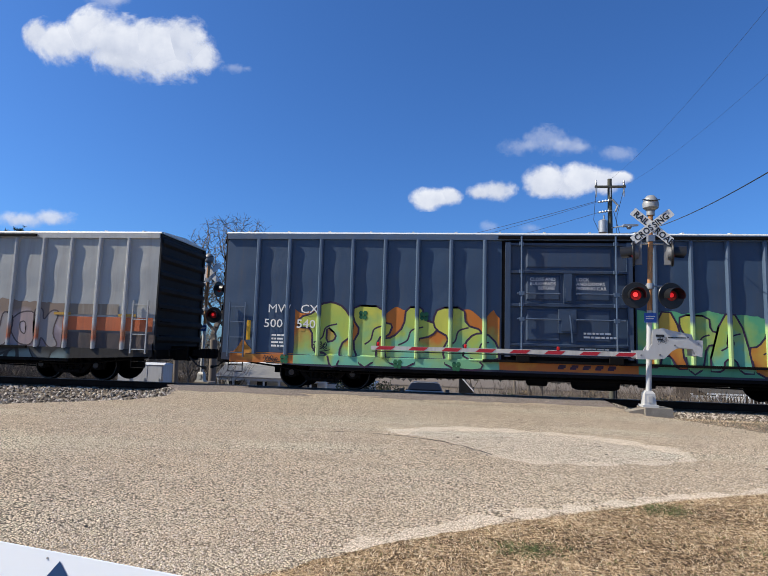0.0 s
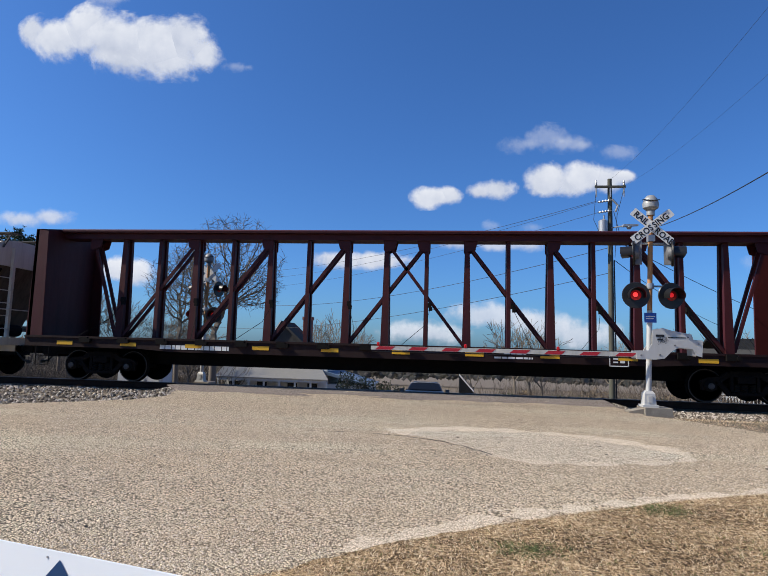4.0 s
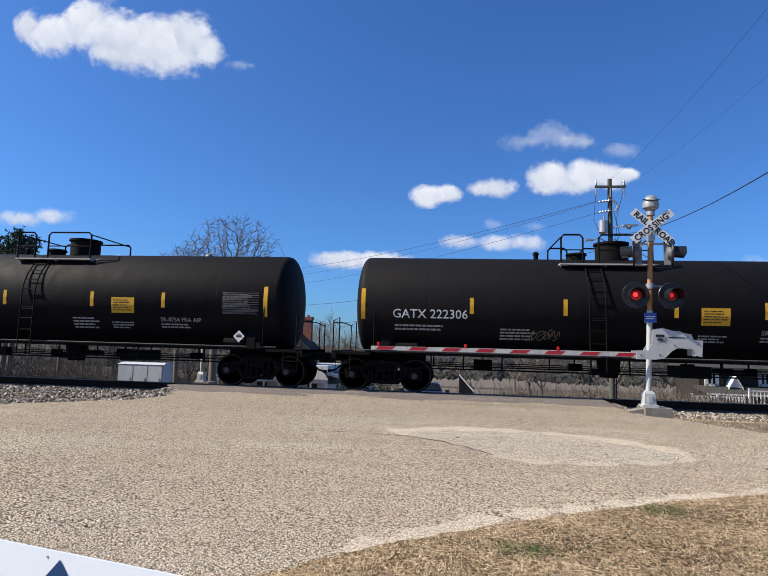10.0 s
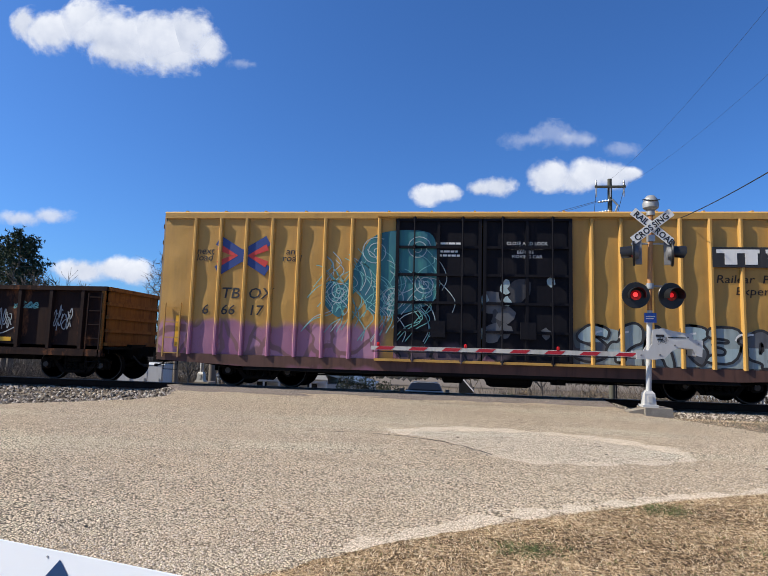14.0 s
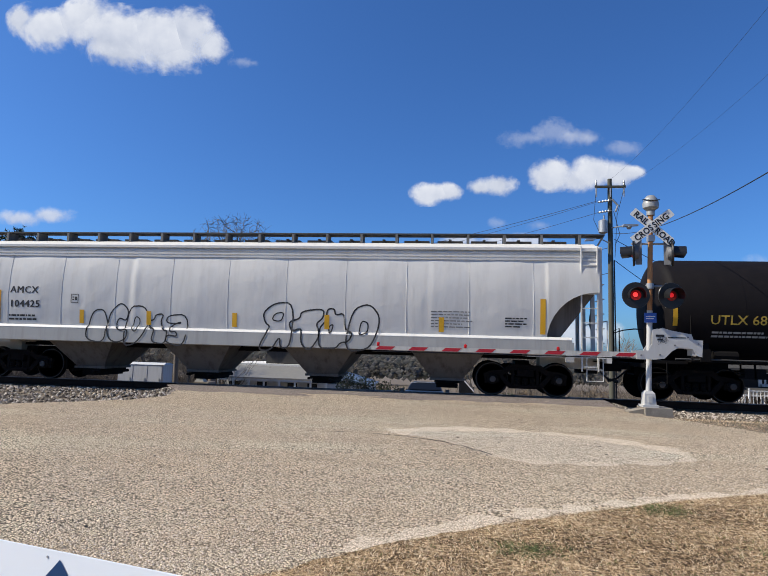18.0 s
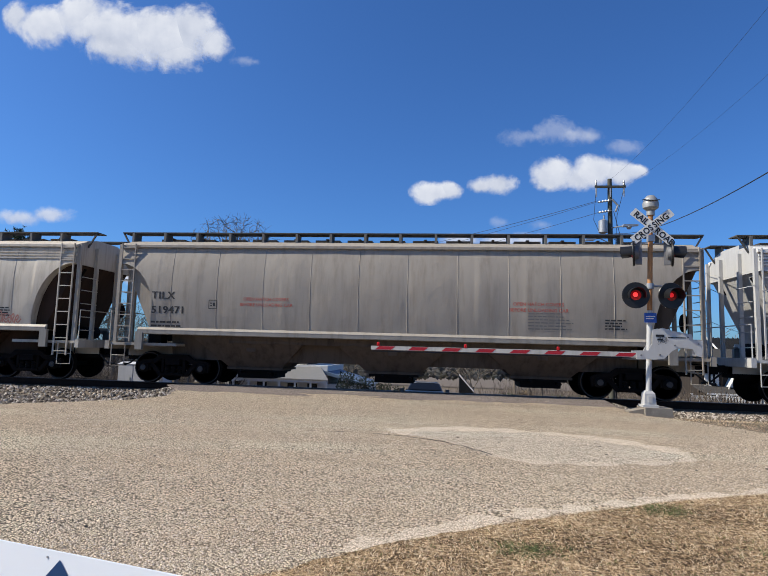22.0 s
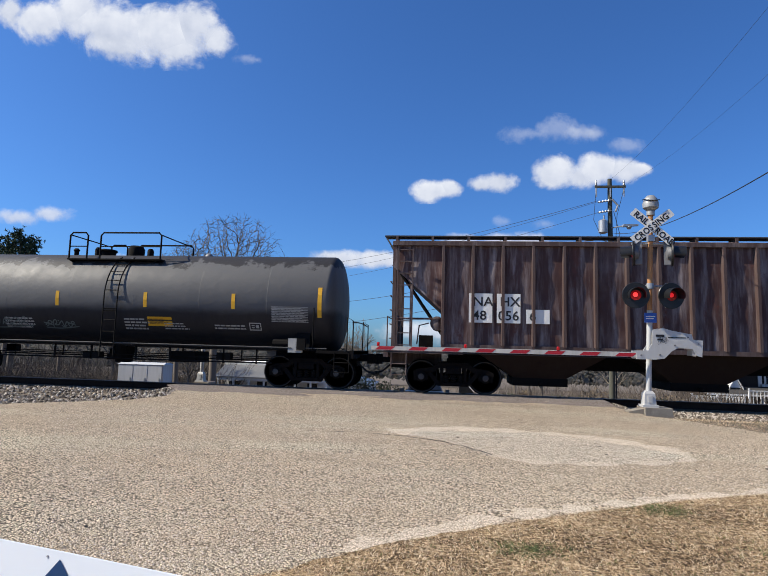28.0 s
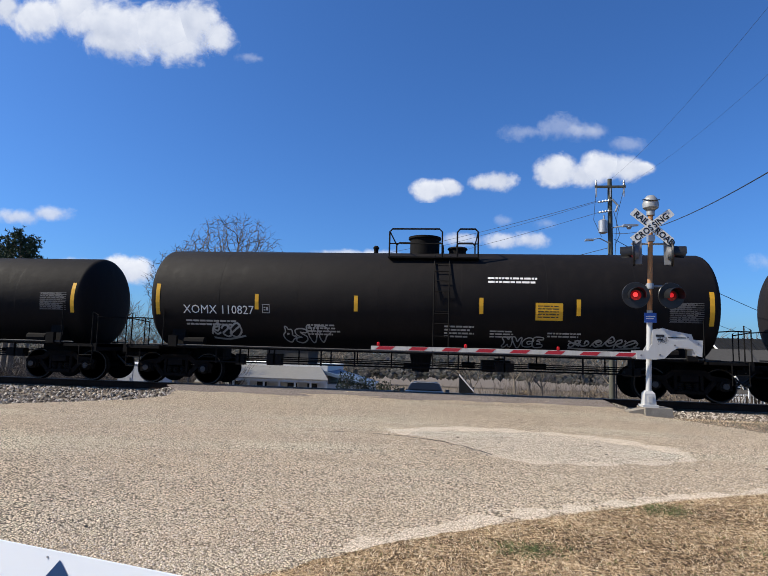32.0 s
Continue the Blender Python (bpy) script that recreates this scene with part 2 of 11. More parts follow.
def ground_height(x, y):
    z = road_height(y) - 0.03
    inside = ease(-8.4, -7.6, x) * (1 - ease(4.1, 4.9, x))
    if abs(y) < 7:
        bed = -0.24 - 0.16 * ease(1.9, 3.6, abs(y)) if y < 0 else -0.24 - 0.5 * ease(1.9, 4.0, y)
        k = (1 - inside) * (1 - (ease(2.4, 4.6, -y) if x > 0 and y < 0 else ease(4.4, 6.6, abs(y))))
        z = z * (1 - k) + bed * k
        if inside > 0 and abs(y) < 1.6:
            z = min(z, -0.26)
    if y > 9:
        z = -1.81 - 2.4 * ease(9.5, 28, y) - 0.045 * max(0.0, y - 28)
    return z


def spread(fine_lo, fine_hi, step_, far):
    a = list(np.arange(fine_lo, fine_hi + 1e-6, step_))
    g, d = [], step_
    while d < far:
        d *= 1.35
        g.append(d)
    out, p = [], fine_hi
    for d in g:
        p += d
        out.append(p)
    inn, p = [], fine_lo
    for d in g:
        p -= d
        inn.append(p)
    return inn[::-1] + [float(v) for v in a] + out


def sheet(xs, ys, fn):
    m = Mesh()
    w = len(xs)
    v = [(x, y, fn(x, y)) for y in ys for x in xs]
    f = [(j * w + i, j * w + i + 1, (j + 1) * w + i + 1, (j + 1) * w + i) for j in range(len(ys) - 1) for i in range(w - 1)]
    return m.add(v, f)


def thatch(name, stops):
    """Matted dead grass: short crossing streaks over broad worn patches."""
    m, nt, b, at = blank(name)
    one = noise_of(nt, at, 55.0, 4, 0.75, (1.0, 0.3, 1.0))
    two = noise_of(nt, at, 48.0, 4, 0.75, (0.3, 1.0, 1.0))
    broad = noise_of(nt, at, 1.7, 5, 0.6)
    mat = maths(nt, "MAXIMUM", one, two)
    v = maths(nt, "ADD", maths(nt, "MULTIPLY", mat, 1.0), maths(nt, "MULTIPLY", maths(nt, "SUBTRACT", broad, 0.5), 0.22))
    # The ramp's dark end puts the shade between straws into the colour
    link(nt, ramp(nt, v, stops), b.inputs["Base Color"])
    b.inputs["Roughness"].default_value = 0.95
    b.inputs["Specular IOR Level"].default_value = 0.1
    bumped(nt, b, mat, 0.9, 0.02)
    return m


straw_earth = thatch("straw_earth", [(0.42, (0.020, 0.012, 0.007)), (0.52, (0.145, 0.095, 0.05)), (0.60, (0.46, 0.325, 0.185)), (0.70, (0.88, 0.71, 0.47))])
dirt = earthy("dry_earth", [(0.3, (0.06, 0.045, 0.032)), (0.5, (0.12, 0.092, 0.064)), (0.7, (0.20, 0.16, 0.115))], 1.2)
asphalt = gravelly("chip_seal_asphalt", (0.95, 0.78, 0.575), (0.48, 0.375, 0.265), (0.80, 0.615, 0.42), 0.021, 0.036, 0.45, 0.13, 0.22, 0.32)
dark_asphalt = gravelly("dark_asphalt", (0.37, 0.305, 0.268), (0.19, 0.155, 0.135), (0.28, 0.23, 0.20), 0.015, 0.008, 0.3)
pale_grit = gravelly("pale_grit", (0.92, 0.78, 0.61), (0.58, 0.47, 0.35), (0.84, 0.69, 0.51), 0.013, 0.009, 0.4, 0.4, 0.5)
grey_patch = gravelly("grey_patch_asphalt", (0.97, 0.83, 0.65), (0.58, 0.48, 0.36), (0.88, 0.73, 0.55), 0.020, 0.030, 0.4, 0.24, 0.36)

setting("ground", sheet(spread(-16, 14, 0.4, 1100), spread(-20, 14, 0.25, 1100), ground_height), dirt, "dry brown earth and winter grass ground", 60, "ground")


def strip(y0, y1, dy, x_left, x_right, cols, lift, rough_edge=0.0):
    m, rows = Mesh(), []
    y = y0
    while y <= y1 + 1e-6:
        a = x_left(y) + rough_edge * noise.noise((y * 2.3, 1.0, 0.0))
        b = x_right(y) + rough_edge * noise.noise((y * 2.3, 9.0, 0.0)) + 0.5 * rough_edge * noise.noise((y * 9.0, 5.0, 0.0))
        rows.append([(a + (b - a) * i / cols, y, road_height(y) + (lift(a + (b - a) * i / cols, y) if callable(lift) else lift) + 0.012 * noise.noise((0.5 * (a + (b - a) * i / cols), 0.5 * y, 3.0))) for i in range(cols + 1)])
        y += dy
    w = cols + 1
    return m.add([p for r in rows for p in r], [(j * w + i, j * w + i + 1, (j + 1) * w + i + 1, (j + 1) * w + i) for j in range(len(rows) - 1) for i in range(cols)])


setting("road", strip(-40, -0.83, 0.09, lambda y: lerp(LEFT, y), lambda y: lerp(RIGHT, y) + 0.5 * (1 - ease(-9.6, -9.0, y)), 46, 0.0, 0.16), asphalt, "worn tan chip-seal asphalt road and apron", 60, "road")
setting("crossing_pavement", strip(-3.75, -0.83, 0.05, lambda y: lerp(LEFT, y) - 0.12, lambda y: lerp(RIGHT, y) + 0.1, 90, lambda x, y: -0.012 + 0.018 * ease(-3.6, -2.2, y) + 0.010 * noise.noise((x * 0.55, y * 2.2, 4.0)) + 0.004 * noise.noise((x * 3.0, y * 7.0, 6.0)), 0.05), dark_asphalt, "dark asphalt approach at the level crossing", 60, "pavement")
setting("crossing_panel", Mesh().prism([(-0.67, -0.02), (0.66, -0.115), (0.66, -0.3), (-0.67, -0.3)], "x", -7.9, 4.2), dark_asphalt, "dark asphalt between the rails of the crossing", None, "pavement")
setting("far_road", strip(0.83, 60, 0.6, lambda y: -7.9 + 4.2 * ease(2, 9, y), lambda y: 4.2 - 1.6 * ease(2, 9, y), 12, -0.01), dark_asphalt, "asphalt road beyond the level crossing", 60, "road")


def ribbon(points, width, lift, wob=0.0):
    """A flat band along points on the road."""
    m, n = Mesh(), len(points)
    v, f = [], []
    for i, (x, y) in enumerate(points):
        a, b = points[max(i - 1, 0)], points[min(i + 1, n - 1)]
        d = Vector((b[0] - a[0], b[1] - a[1])).normalized()
        w = width * (1 + wob * noise.noise((x * 3, y * 3, 2.0))) * 0.5 * (0.25 if i in (0, n - 1) else 1)
        for s in (-1, 1):
            px, py = x - d.y * w * s, y + d.x * w * s
            v.append((px, py, road_height(py) + lift + 0.012 * noise.noise((0.5 * px, 0.5 * py, 3.0))))
        if i:
            f.append((2 * i - 2, 2 * i - 1, 2 * i + 1, 2 * i))
    return m.add(v, f)


def curve_points(ctrl, per=10, closed=False):
    pts, n = [], len(ctrl)
    rng = range(n if closed else n - 1)
    for i in rng:
        p = [Vector(ctrl[(i + k) % n] if closed else ctrl[min(max(i + k, 0), n - 1)]) for k in (-1, 0, 1, 2)]
        for s in range(per):
            t = s / per
            pts.append(0.5 * ((2 * p[1]) + (p[2] - p[0]) * t + (2 * p[0] - 5 * p[1] + 4 * p[2] - p[3]) * t * t + (3 * p[1] - p[0] - 3 * p[2] + p[3]) * t ** 3))
    pts.append(Vector(ctrl[0]) if closed else Vector(ctrl[-1]))
    return [tuple(p) for p in pts]


PATCH = [(-0.95, -7.55), (0.1, -6.95), (1.4, -6.95), (2.5, -7.35), (3.35, -8.1), (3.25, -8.75), (2.1, -9.25), (1.1, -9.3), (0.5, -8.9), (0.0, -8.2), (-0.5, -7.9)]


def fan(ctrl, lift):
    pts = curve_points(ctrl, 8, True)[:-1]
    cx, cy = sum(p[0] for p in pts) / len(pts), sum(p[1] for p in pts) / len(pts)
    rings = [[(cx + (x - cx) * s, cy + (y - cy) * s) for x, y in pts] for s in (0.02, 0.25, 0.5, 0.75, 1.0)]
    v = [(x, y, road_height(y) + lift + 0.012 * noise.noise((0.5 * x, 0.5 * y, 3.0))) for r in rings for x, y in r]
    n = len(pts)
    f = [(k * n + i, k * n + (i + 1) % n, (k + 1) * n + (i + 1) % n, (k + 1) * n + i) for k in range(4) for i in range(n)]
    return Mesh().add(v, f + [tuple(range(n))])


crack_fill = gravelly("cracked_tar", (0.14, 0.11, 0.09), (0.06, 0.05, 0.042), (0.10, 0.08, 0.068), 0.015, 0.008, 0.3)
setting("road_patch", fan(PATCH, 0.002), grey_patch, "pale grey repair patch in the road", 60, "road")
setting("patch_edge", ribbon(curve_points(PATCH[0:5], 24), 0.30, 0.0035, 2.4), pale_grit, "sandy grit along the edge of a road patch", 60, "road")
setting("patch_edge", ribbon(curve_points(PATCH[4:9], 24), 0.17, 0.0037, 1.8), pale_grit, "pale sandy rim of a road patch", 60, "road")
setting("road_crack", ribbon([(x + 0.03 * noise.noise((x * 9, y * 9, 1.0)), y + 0.05 * noise.noise((x * 7, y * 7, 5.0))) for x, y in curve_points([(0.62, -9.0), (0.1, -8.35), (-0.6, -7.98), (-1.5, -7.75), (-2.3, -7.8)], 14)], 0.028, 0.0042, 1.4), crack_fill, "thin dark crack beside a road patch", 60, "road")
edge = [(-0.95, -12.86), (-0.32, -12.35), (0.38, -11.82), (1.34, -11.25), (2.45, -10.72), (3.45, -10.3), (6.0, -9.55)]
setting("road_edge", ribbon([(x + 0.05 * noise.noise((x * 4, y * 4, 7.0)), y + 0.05 * noise.noise((x * 4, y * 4, 1.0))) for x, y in curve_points(edge, 60)], 0.20, 0.0026, 2.6), pale_grit, "sandy verge between the road and the grass", 60, "road")
setting("road_line", ribbon([(1.55, -3.85), (1.9, -3.95), (2.3, -4.1)], 0.07, 0.012, 0.6), pale_grit, "faded remains of a painted road line", None, "road")

# ---- rails, ties, ballast ----
rusty = paint("rail_steel", (0.030, 0.018, 0.013), (0.012, 0.009, 0.008), 0.5, 0.85, gloss=0.1)
shiny = plain("polished_rail", (0.13, 0.11, 0.10), 0.5, 0.5, grain=0.2)
tie_wood = paint("creosoted_wood", (0.07, 0.055, 0.045), (0.02, 0.015, 0.012), 0.6, 0.9)
for s in (-1, 1):
    m = Mesh()
    y, low = 0.7545 * s, -0.05 - 0.05 * s
    m.prism([(p, q + low) for p, q in [(y - 0.075, -0.19), (y + 0.075, -0.19), (y + 0.075, -0.175), (y + 0.012, -0.155), (y + 0.010, -0.045), (y + 0.036, -0.035), (y + 0.036, -0.006), (y - 0.036, -0.006), (y - 0.036, -0.035), (y - 0.010, -0.045), (y - 0.012, -0.155), (y - 0.075, -0.175)]], "x", -760, 760)
    m.slot = 1
    m.box(-760, 760, y - 0.033, y + 0.033, low - 0.005, low)
    setting("rail", m, [rusty, shiny], "rusty steel rail with a polished head", None, "rail")
m = Mesh()
for i in range(-90, 91):
    x = i * 0.53 + random.uniform(-0.03, 0.03)
    if not -8.3 < x < 4.5:
        m.box(x - 0.11, x + 0.11, -1.3 + random.uniform(-0.04, 0.04), 1.3, -0.44, -0.285)
setting("ties", m, tie_wood, "weathered dark timber railway ties", None, "tie", "stuff")

stone_mat = pieces("ballast_stone", [(0.0, (0.030, 0.021, 0.015)), (0.35, (0.14, 0.108, 0.08)), (0.7, (0.38, 0.32, 0.255)), (1.0, (0.74, 0.66, 0.56))])
bm = bmesh.new()
bmesh.ops.create_icosphere(bm, subdivisions=1, radius=1.0)
ICO_V = [tuple(v.co) for v in bm.verts]
ICO_F = [tuple(v.index for v in f.verts) for f in bm.faces]
bm.free()


def stones(n, where, size, seed):
    rng = random.Random(seed)
    m = Mesh()
    while n:
        x, y = where(rng)
        r = rng.uniform(*size)
        sx, sy, sz = (r * rng.uniform(0.7, 1.3) for _ in range(3))
        e = Euler((rng.random() * 6, rng.random() * 6, rng.random() * 6)).to_matrix()
        o = Vector((x, y, ground_height(x, y) + r * 0.3))
        m.add([tuple(o + e @ Vector((v[0] * sx * rng.uniform(0.75, 1.15), v[1] * sy, v[2] * sz))) for v in ICO_V], ICO_F)
        n -= 1
    return m


def left_bed(rng):
    while True:
        x, y = rng.uniform(-17, -6.6), rng.uniform(-7.6, -0.9)
        if x < lerp(LEFT, y) - 0.02 + rng.uniform(-0.15, 0.1):
            return x, y


def right_bed(rng):
    while True:
        x, y = rng.uniform(4.2, 12.5), rng.triangular(-4.3, -0.9, -1.6)
        if x > lerp(RIGHT, y) + 0.15 and not (4.0 < x < 5.1 and -4.3 < y < -3.2):
            return x, y


setting("ballast", stones(7000, left_bed, (0.018, 0.046), 3), stone_mat, "grey crushed stone ballast beside the rails", None, "ballast", "stuff")
setting("ballast", stones(5600, right_bed, (0.011, 0.030), 4), stone_mat, "grey crushed stone ballast beside the rails", None, "ballast", "stuff")


def loose(rng):
    while True:
        x, y = rng.uniform(-9, 6), rng.uniform(-15, -3)
        if lerp(LEFT, y) < x < lerp(RIGHT, y):
            return x, y


m = Mesh()
rng = random.Random(9)
for i in range(2600):
    x, y = loose(rng)
    r = rng.uniform(0.004, 0.011)
    m.add([(x + v[0] * r * rng.uniform(0.8, 1.3), y + v[1] * r, road_height(y) + 0.004 + r * 0.5 + v[2] * r * 0.7) for v in ICO_V], ICO_F)
for i in range(42000):
    while True:
        y = -15.2 + 9.0 * rng.random() ** 2.2
        x = rng.uniform(-0.72, 0.6) * (y + 17.1) * 1.05
        if lerp(LEFT, y) < x < lerp(RIGHT, y) - 0.05:
            break
    r, a = rng.uniform(0.005, 0.0115), rng.random() * 6.283
    z, t = road_height(y) + 0.012 * noise.noise((0.5 * x, 0.5 * y, 3.0)), r * rng.uniform(0.5, 0.95)
    ring = [(x + r * rng.uniform(0.75, 1.25) * math.cos(a + k * 1.2566), y + r * rng.uniform(0.75, 1.25) * math.sin(a + k * 1.2566), z - 0.001) for k in range(5)]
    m.add(ring + [(x + rng.uniform(-0.3, 0.3) * r, y + rng.uniform(-0.3, 0.3) * r, z + t)], [(0, 1, 5), (1, 2, 5), (2, 3, 5), (3, 4, 5), (4, 0, 5)])
setting("loose_gravel", m, pieces("tan_stone_chip", [(0.0, (0.20, 0.155, 0.11)), (0.3, (0.46, 0.37, 0.27)), (0.7, (0.68, 0.56, 0.43)), (1.0, (0.86, 0.76, 0.63))]), "loose stone chips on the road", None, "gravel", "stuff")

m = Mesh()
for i in range(60):
    x, y = loose(rng) if i % 5 else (rng.uniform(-0.4, 3.0), rng.uniform(-9.1, -7.2))
    r = rng.uniform(0.008, 0.022)
    m.add([(x + v[0] * r * rng.uniform(0.8, 1.5), y + v[1] * r * rng.uniform(0.8, 1.3), road_height(y) + 0.006 + v[2] * r * 0.6) for v in ICO_V], ICO_F)
setting("dark_gravel", m, pieces("dark_stone_chip", [(0.0, (0.02, 0.016, 0.013)), (0.6, (0.06, 0.047, 0.038)), (1.0, (0.14, 0.11, 0.085))]), "dark crumbs of stone scattered on the road", None, "gravel", "stuff")

# ---- grass ----
def lawn():
    rows, y = [], -60.0
    while y < -8.9:
        row = []
        a = lerp(RIGHT, y) - 0.14 + 0.14 * noise.noise((y * 2.1, 4.0, 0.0)) + 0.07 * noise.noise((y * 8.0, 7.0, 0.0))
        for i in range(49):
            d = 70.0 * (i / 48) ** 3
            row.append((a + d, y, lawn_height(a + d, y)))
        rows.append(row)
        y += 0.08 if y > -20 else 0.6
    return Mesh().add([p for r in rows for p in r], [(j * 49 + i, j * 49 + i + 1, (j + 1) * 49 + i + 1, (j + 1) * 49 + i) for j in range(len(rows) - 1) for i in range(48)])


def lawn_height(x, y):
    a = lerp(RIGHT, y) - 0.14 + 0.14 * noise.noise((y * 2.1, 4.0, 0.0)) + 0.07 * noise.noise((y * 8.0, 7.0, 0.0))
    d = max(0.0, x - a)
    return road_height(y) - 0.014 + 0.07 * ease(0.0, 0.8, d) + 0.03 * noise.noise((x * 1.3, y * 1.3, 0.5)) * ease(0.0, 0.6, d) + 0.008 * noise.noise((x * 6.0, y * 6.0, 2.5))


setting("lawn", lawn(), straw_earth, "dry brown lawn soil with dead thatch", 60, "ground")
straw = pieces("dry_grass", [(0.0, (0.030, 0.017, 0.010)), (0.22, (0.20, 0.12, 0.062)), (0.5, (0.62, 0.42, 0.245)), (0.92, (0.97, 0.81, 0.58)), (0.94, (0.17, 0.19, 0.06)), (1.0, (0.11, 0.15, 0.04))])


def blades(n, where, tall, seed, base=ground_height):
    rng = random.Random(seed)
    v, f = [], []
    for i in range(n):
        x, y = where(rng)
        z = base(x, y) - 0.005
        a, h, w = rng.random() * 6.283, rng.uniform(*tall), rng.uniform(0.0012, 0.0034)
        lean = rng.uniform(0.6, 3.2) * h
        b = rng.random() * 6.283
        dx, dy, lx, ly = w * math.cos(a), w * math.sin(a), lean * math.cos(b), lean * math.sin(b)
        k = len(v)
        v += [(x - dx, y - dy, z), (x + dx, y + dy, z), (x + dx * 0.8 + lx * 0.4, y + dy * 0.8 + ly * 0.4, z + h * 0.7), (x - dx * 0.8 + lx * 0.4, y - dy * 0.8 + ly * 0.4, z + h * 0.7), (x + lx, y + ly, z + h)]
        f += [(k, k + 1, k + 2, k + 3), (k + 3, k + 2, k + 4)]
    return Mesh().add(v, f)


def verge(rng):
    while True:
        y = -15.6 + 6.2 * rng.random() ** 1.5
        x = rng.uniform(-3.2, 7)
        edge_x = lerp(RIGHT, y) - 0.02 + 0.2 * noise.noise((y * 3.1, x, 4.0))
        if x > edge_x and rng.random() < 0.25 + (x - edge_x) * 1.6:
            return x, y


def far_verge(rng):
    while True:
        x, y = rng.uniform(4.6, 13), rng.uniform(-7.5, -3.4)
        if x > lerp(RIGHT, y) + 0.05:
            return x, y


setting("grass", blades(350000, verge, (0.005, 0.023), 5, lawn_height), straw, "short dry straw-coloured winter lawn", None, "grass", "stuff")
weed = pieces("green_weeds", [(0.0, (0.04, 0.06, 0.018)), (0.6, (0.09, 0.13, 0.035)), (1.0, (0.18, 0.21, 0.07))])
CLUMPS = [(1.5, -13.6), (2.6, -12.4), (0.6, -12.6), (3.4, -11.6), (2.0, -11.4), (-0.2, -13.6), (4.2, -11.0), (1.2, -14.3), (3.0, -13.2), (-1.05, -13.75)]


def tufts(rng):
    x, y = rng.choice(CLUMPS)
    return x + rng.gauss(0, 0.13), y + rng.gauss(0, 0.09)


setting("weeds", blades(5200, tufts, (0.012, 0.045), 8, lawn_height), weed, "small green weeds in the dry lawn", None, "grass", "stuff")
setting("grass", blades(16000, far_verge, (0.02, 0.07), 6), straw, "thin dry grass beside the ballast", None, "grass", "stuff")


# ---- rolling stock: shared running gear ----
black_iron = paint("grimy_black_iron", (0.0055, 0.005, 0.005), (0.013, 0.010, 0.009), 0.4, 0.8, gloss=0.12)
truck_iron = paint("dusty_truck_iron", (0.006, 0.005, 0.005), (0.020, 0.014, 0.011), 0.5, 0.85, gloss=0.1)
rim_steel = plain("worn_wheel_rim", (0.045, 0.038, 0.034), 0.55, 0.4)
cap_steel = plain("dusty_bearing_cap", (0.065, 0.058, 0.055), 0.6, 0.2)
rubber = plain("black_rubber", (0.015, 0.015, 0.015), 0.6)
white_paint = paint("white_stencil", (0.72, 0.71, 0.68), (0.3, 0.28, 0.25), 0.25, 0.6)
faded_stencil = paint("faded_white_stencil", (0.36, 0.36, 0.35), (0.12, 0.12, 0.12), 0.4, 0.7)
dim_stencil = paint("dim_grey_stencil", (0.15, 0.145, 0.145), (0.07, 0.07, 0.07), 0.4, 0.7)
black_paint = paint("black_stencil", (0.025, 0.025, 0.028), (0.12, 0.11, 0.1), 0.2, 0.6)
yellow_tape = plain("yellow_reflective_tape", (0.75, 0.40, 0.02), 0.45, grain=0.2)
red_paint = plain("red_stencil", (0.45, 0.08, 0.06), 0.6)
grey_steel = plain("galvanised_steel", (0.42, 0.43, 0.44), 0.45, 0.6)

m = Mesh()
for s in (-1, 1):
    m.prism([(-1.12, 0.60), (-0.95, 0.68), (-0.60, 0.72), (-0.42, 0.86), (0.42, 0.86), (0.60, 0.72), (0.95, 0.68), (1.12, 0.60), (1.12, 0.51), (0.90, 0.56), (0.55, 0.59), (0.38, 0.71), (-0.38, 0.71), (-0.55, 0.59), (-0.90, 0.56), (-1.12, 0.51)], "y", s * 0.94, s * 1.06)
    m.prism([(-0.78, 0.60), (-0.44, 0.21), (0.44, 0.21), (0.78, 0.60), (0.63, 0.61), (0.37, 0.32), (-0.37, 0.32), (-0.63, 0.61)], "y", s * 0.95, s * 1.05)
    for q in (-1, 1):
        m.box(q * 0.29, q * 0.37, s * 0.94, s * 1.05, 0.30, 0.72)
        m.box(q * 0.70, q * 0.77, s * 0.96, s * 1.05, 0.36, 0.60).box(q * 1.01, q * 1.10, s * 0.96, s * 1.05, 0.34, 0.58)
    m.box(-0.40, 0.40, s * 1.06, s * 1.09, 0.80, 0.86)
    m.box(-0.36, 0.36, s * 1.05, s * 1.10, 0.24, 0.30)
m.box(-0.22, 0.22, -1.12, 1.12, 0.55, 0.72)
m.box(-0.18, 0.18, -0.5, 0.5, 0.72, 0.98)
m.box(-1.0, 1.0, -0.55, -0.50, 0.42, 0.50).box(-1.0, 1.0, 0.50, 0.55, 0.42, 0.50)
TRUCK = m.data("truck", truck_iron, None)
SPRINGS = []
for s in (-1, 1):
    for x in (-0.2, 0.0, 0.2):
        m = Mesh().disc([(0.30 + 0.0275 * k, 0.09 if k % 2 else 0.07) for k in range(9)], "z", 8, (x, s * 1.0, 0.0))
        SPRINGS.append(m.data("spring", black_iron, 40))
m = Mesh()
m.disc([(-1.14, 0.07), (-0.6, 0.075), (0.6, 0.075), (1.14, 0.07)], "y", 10)
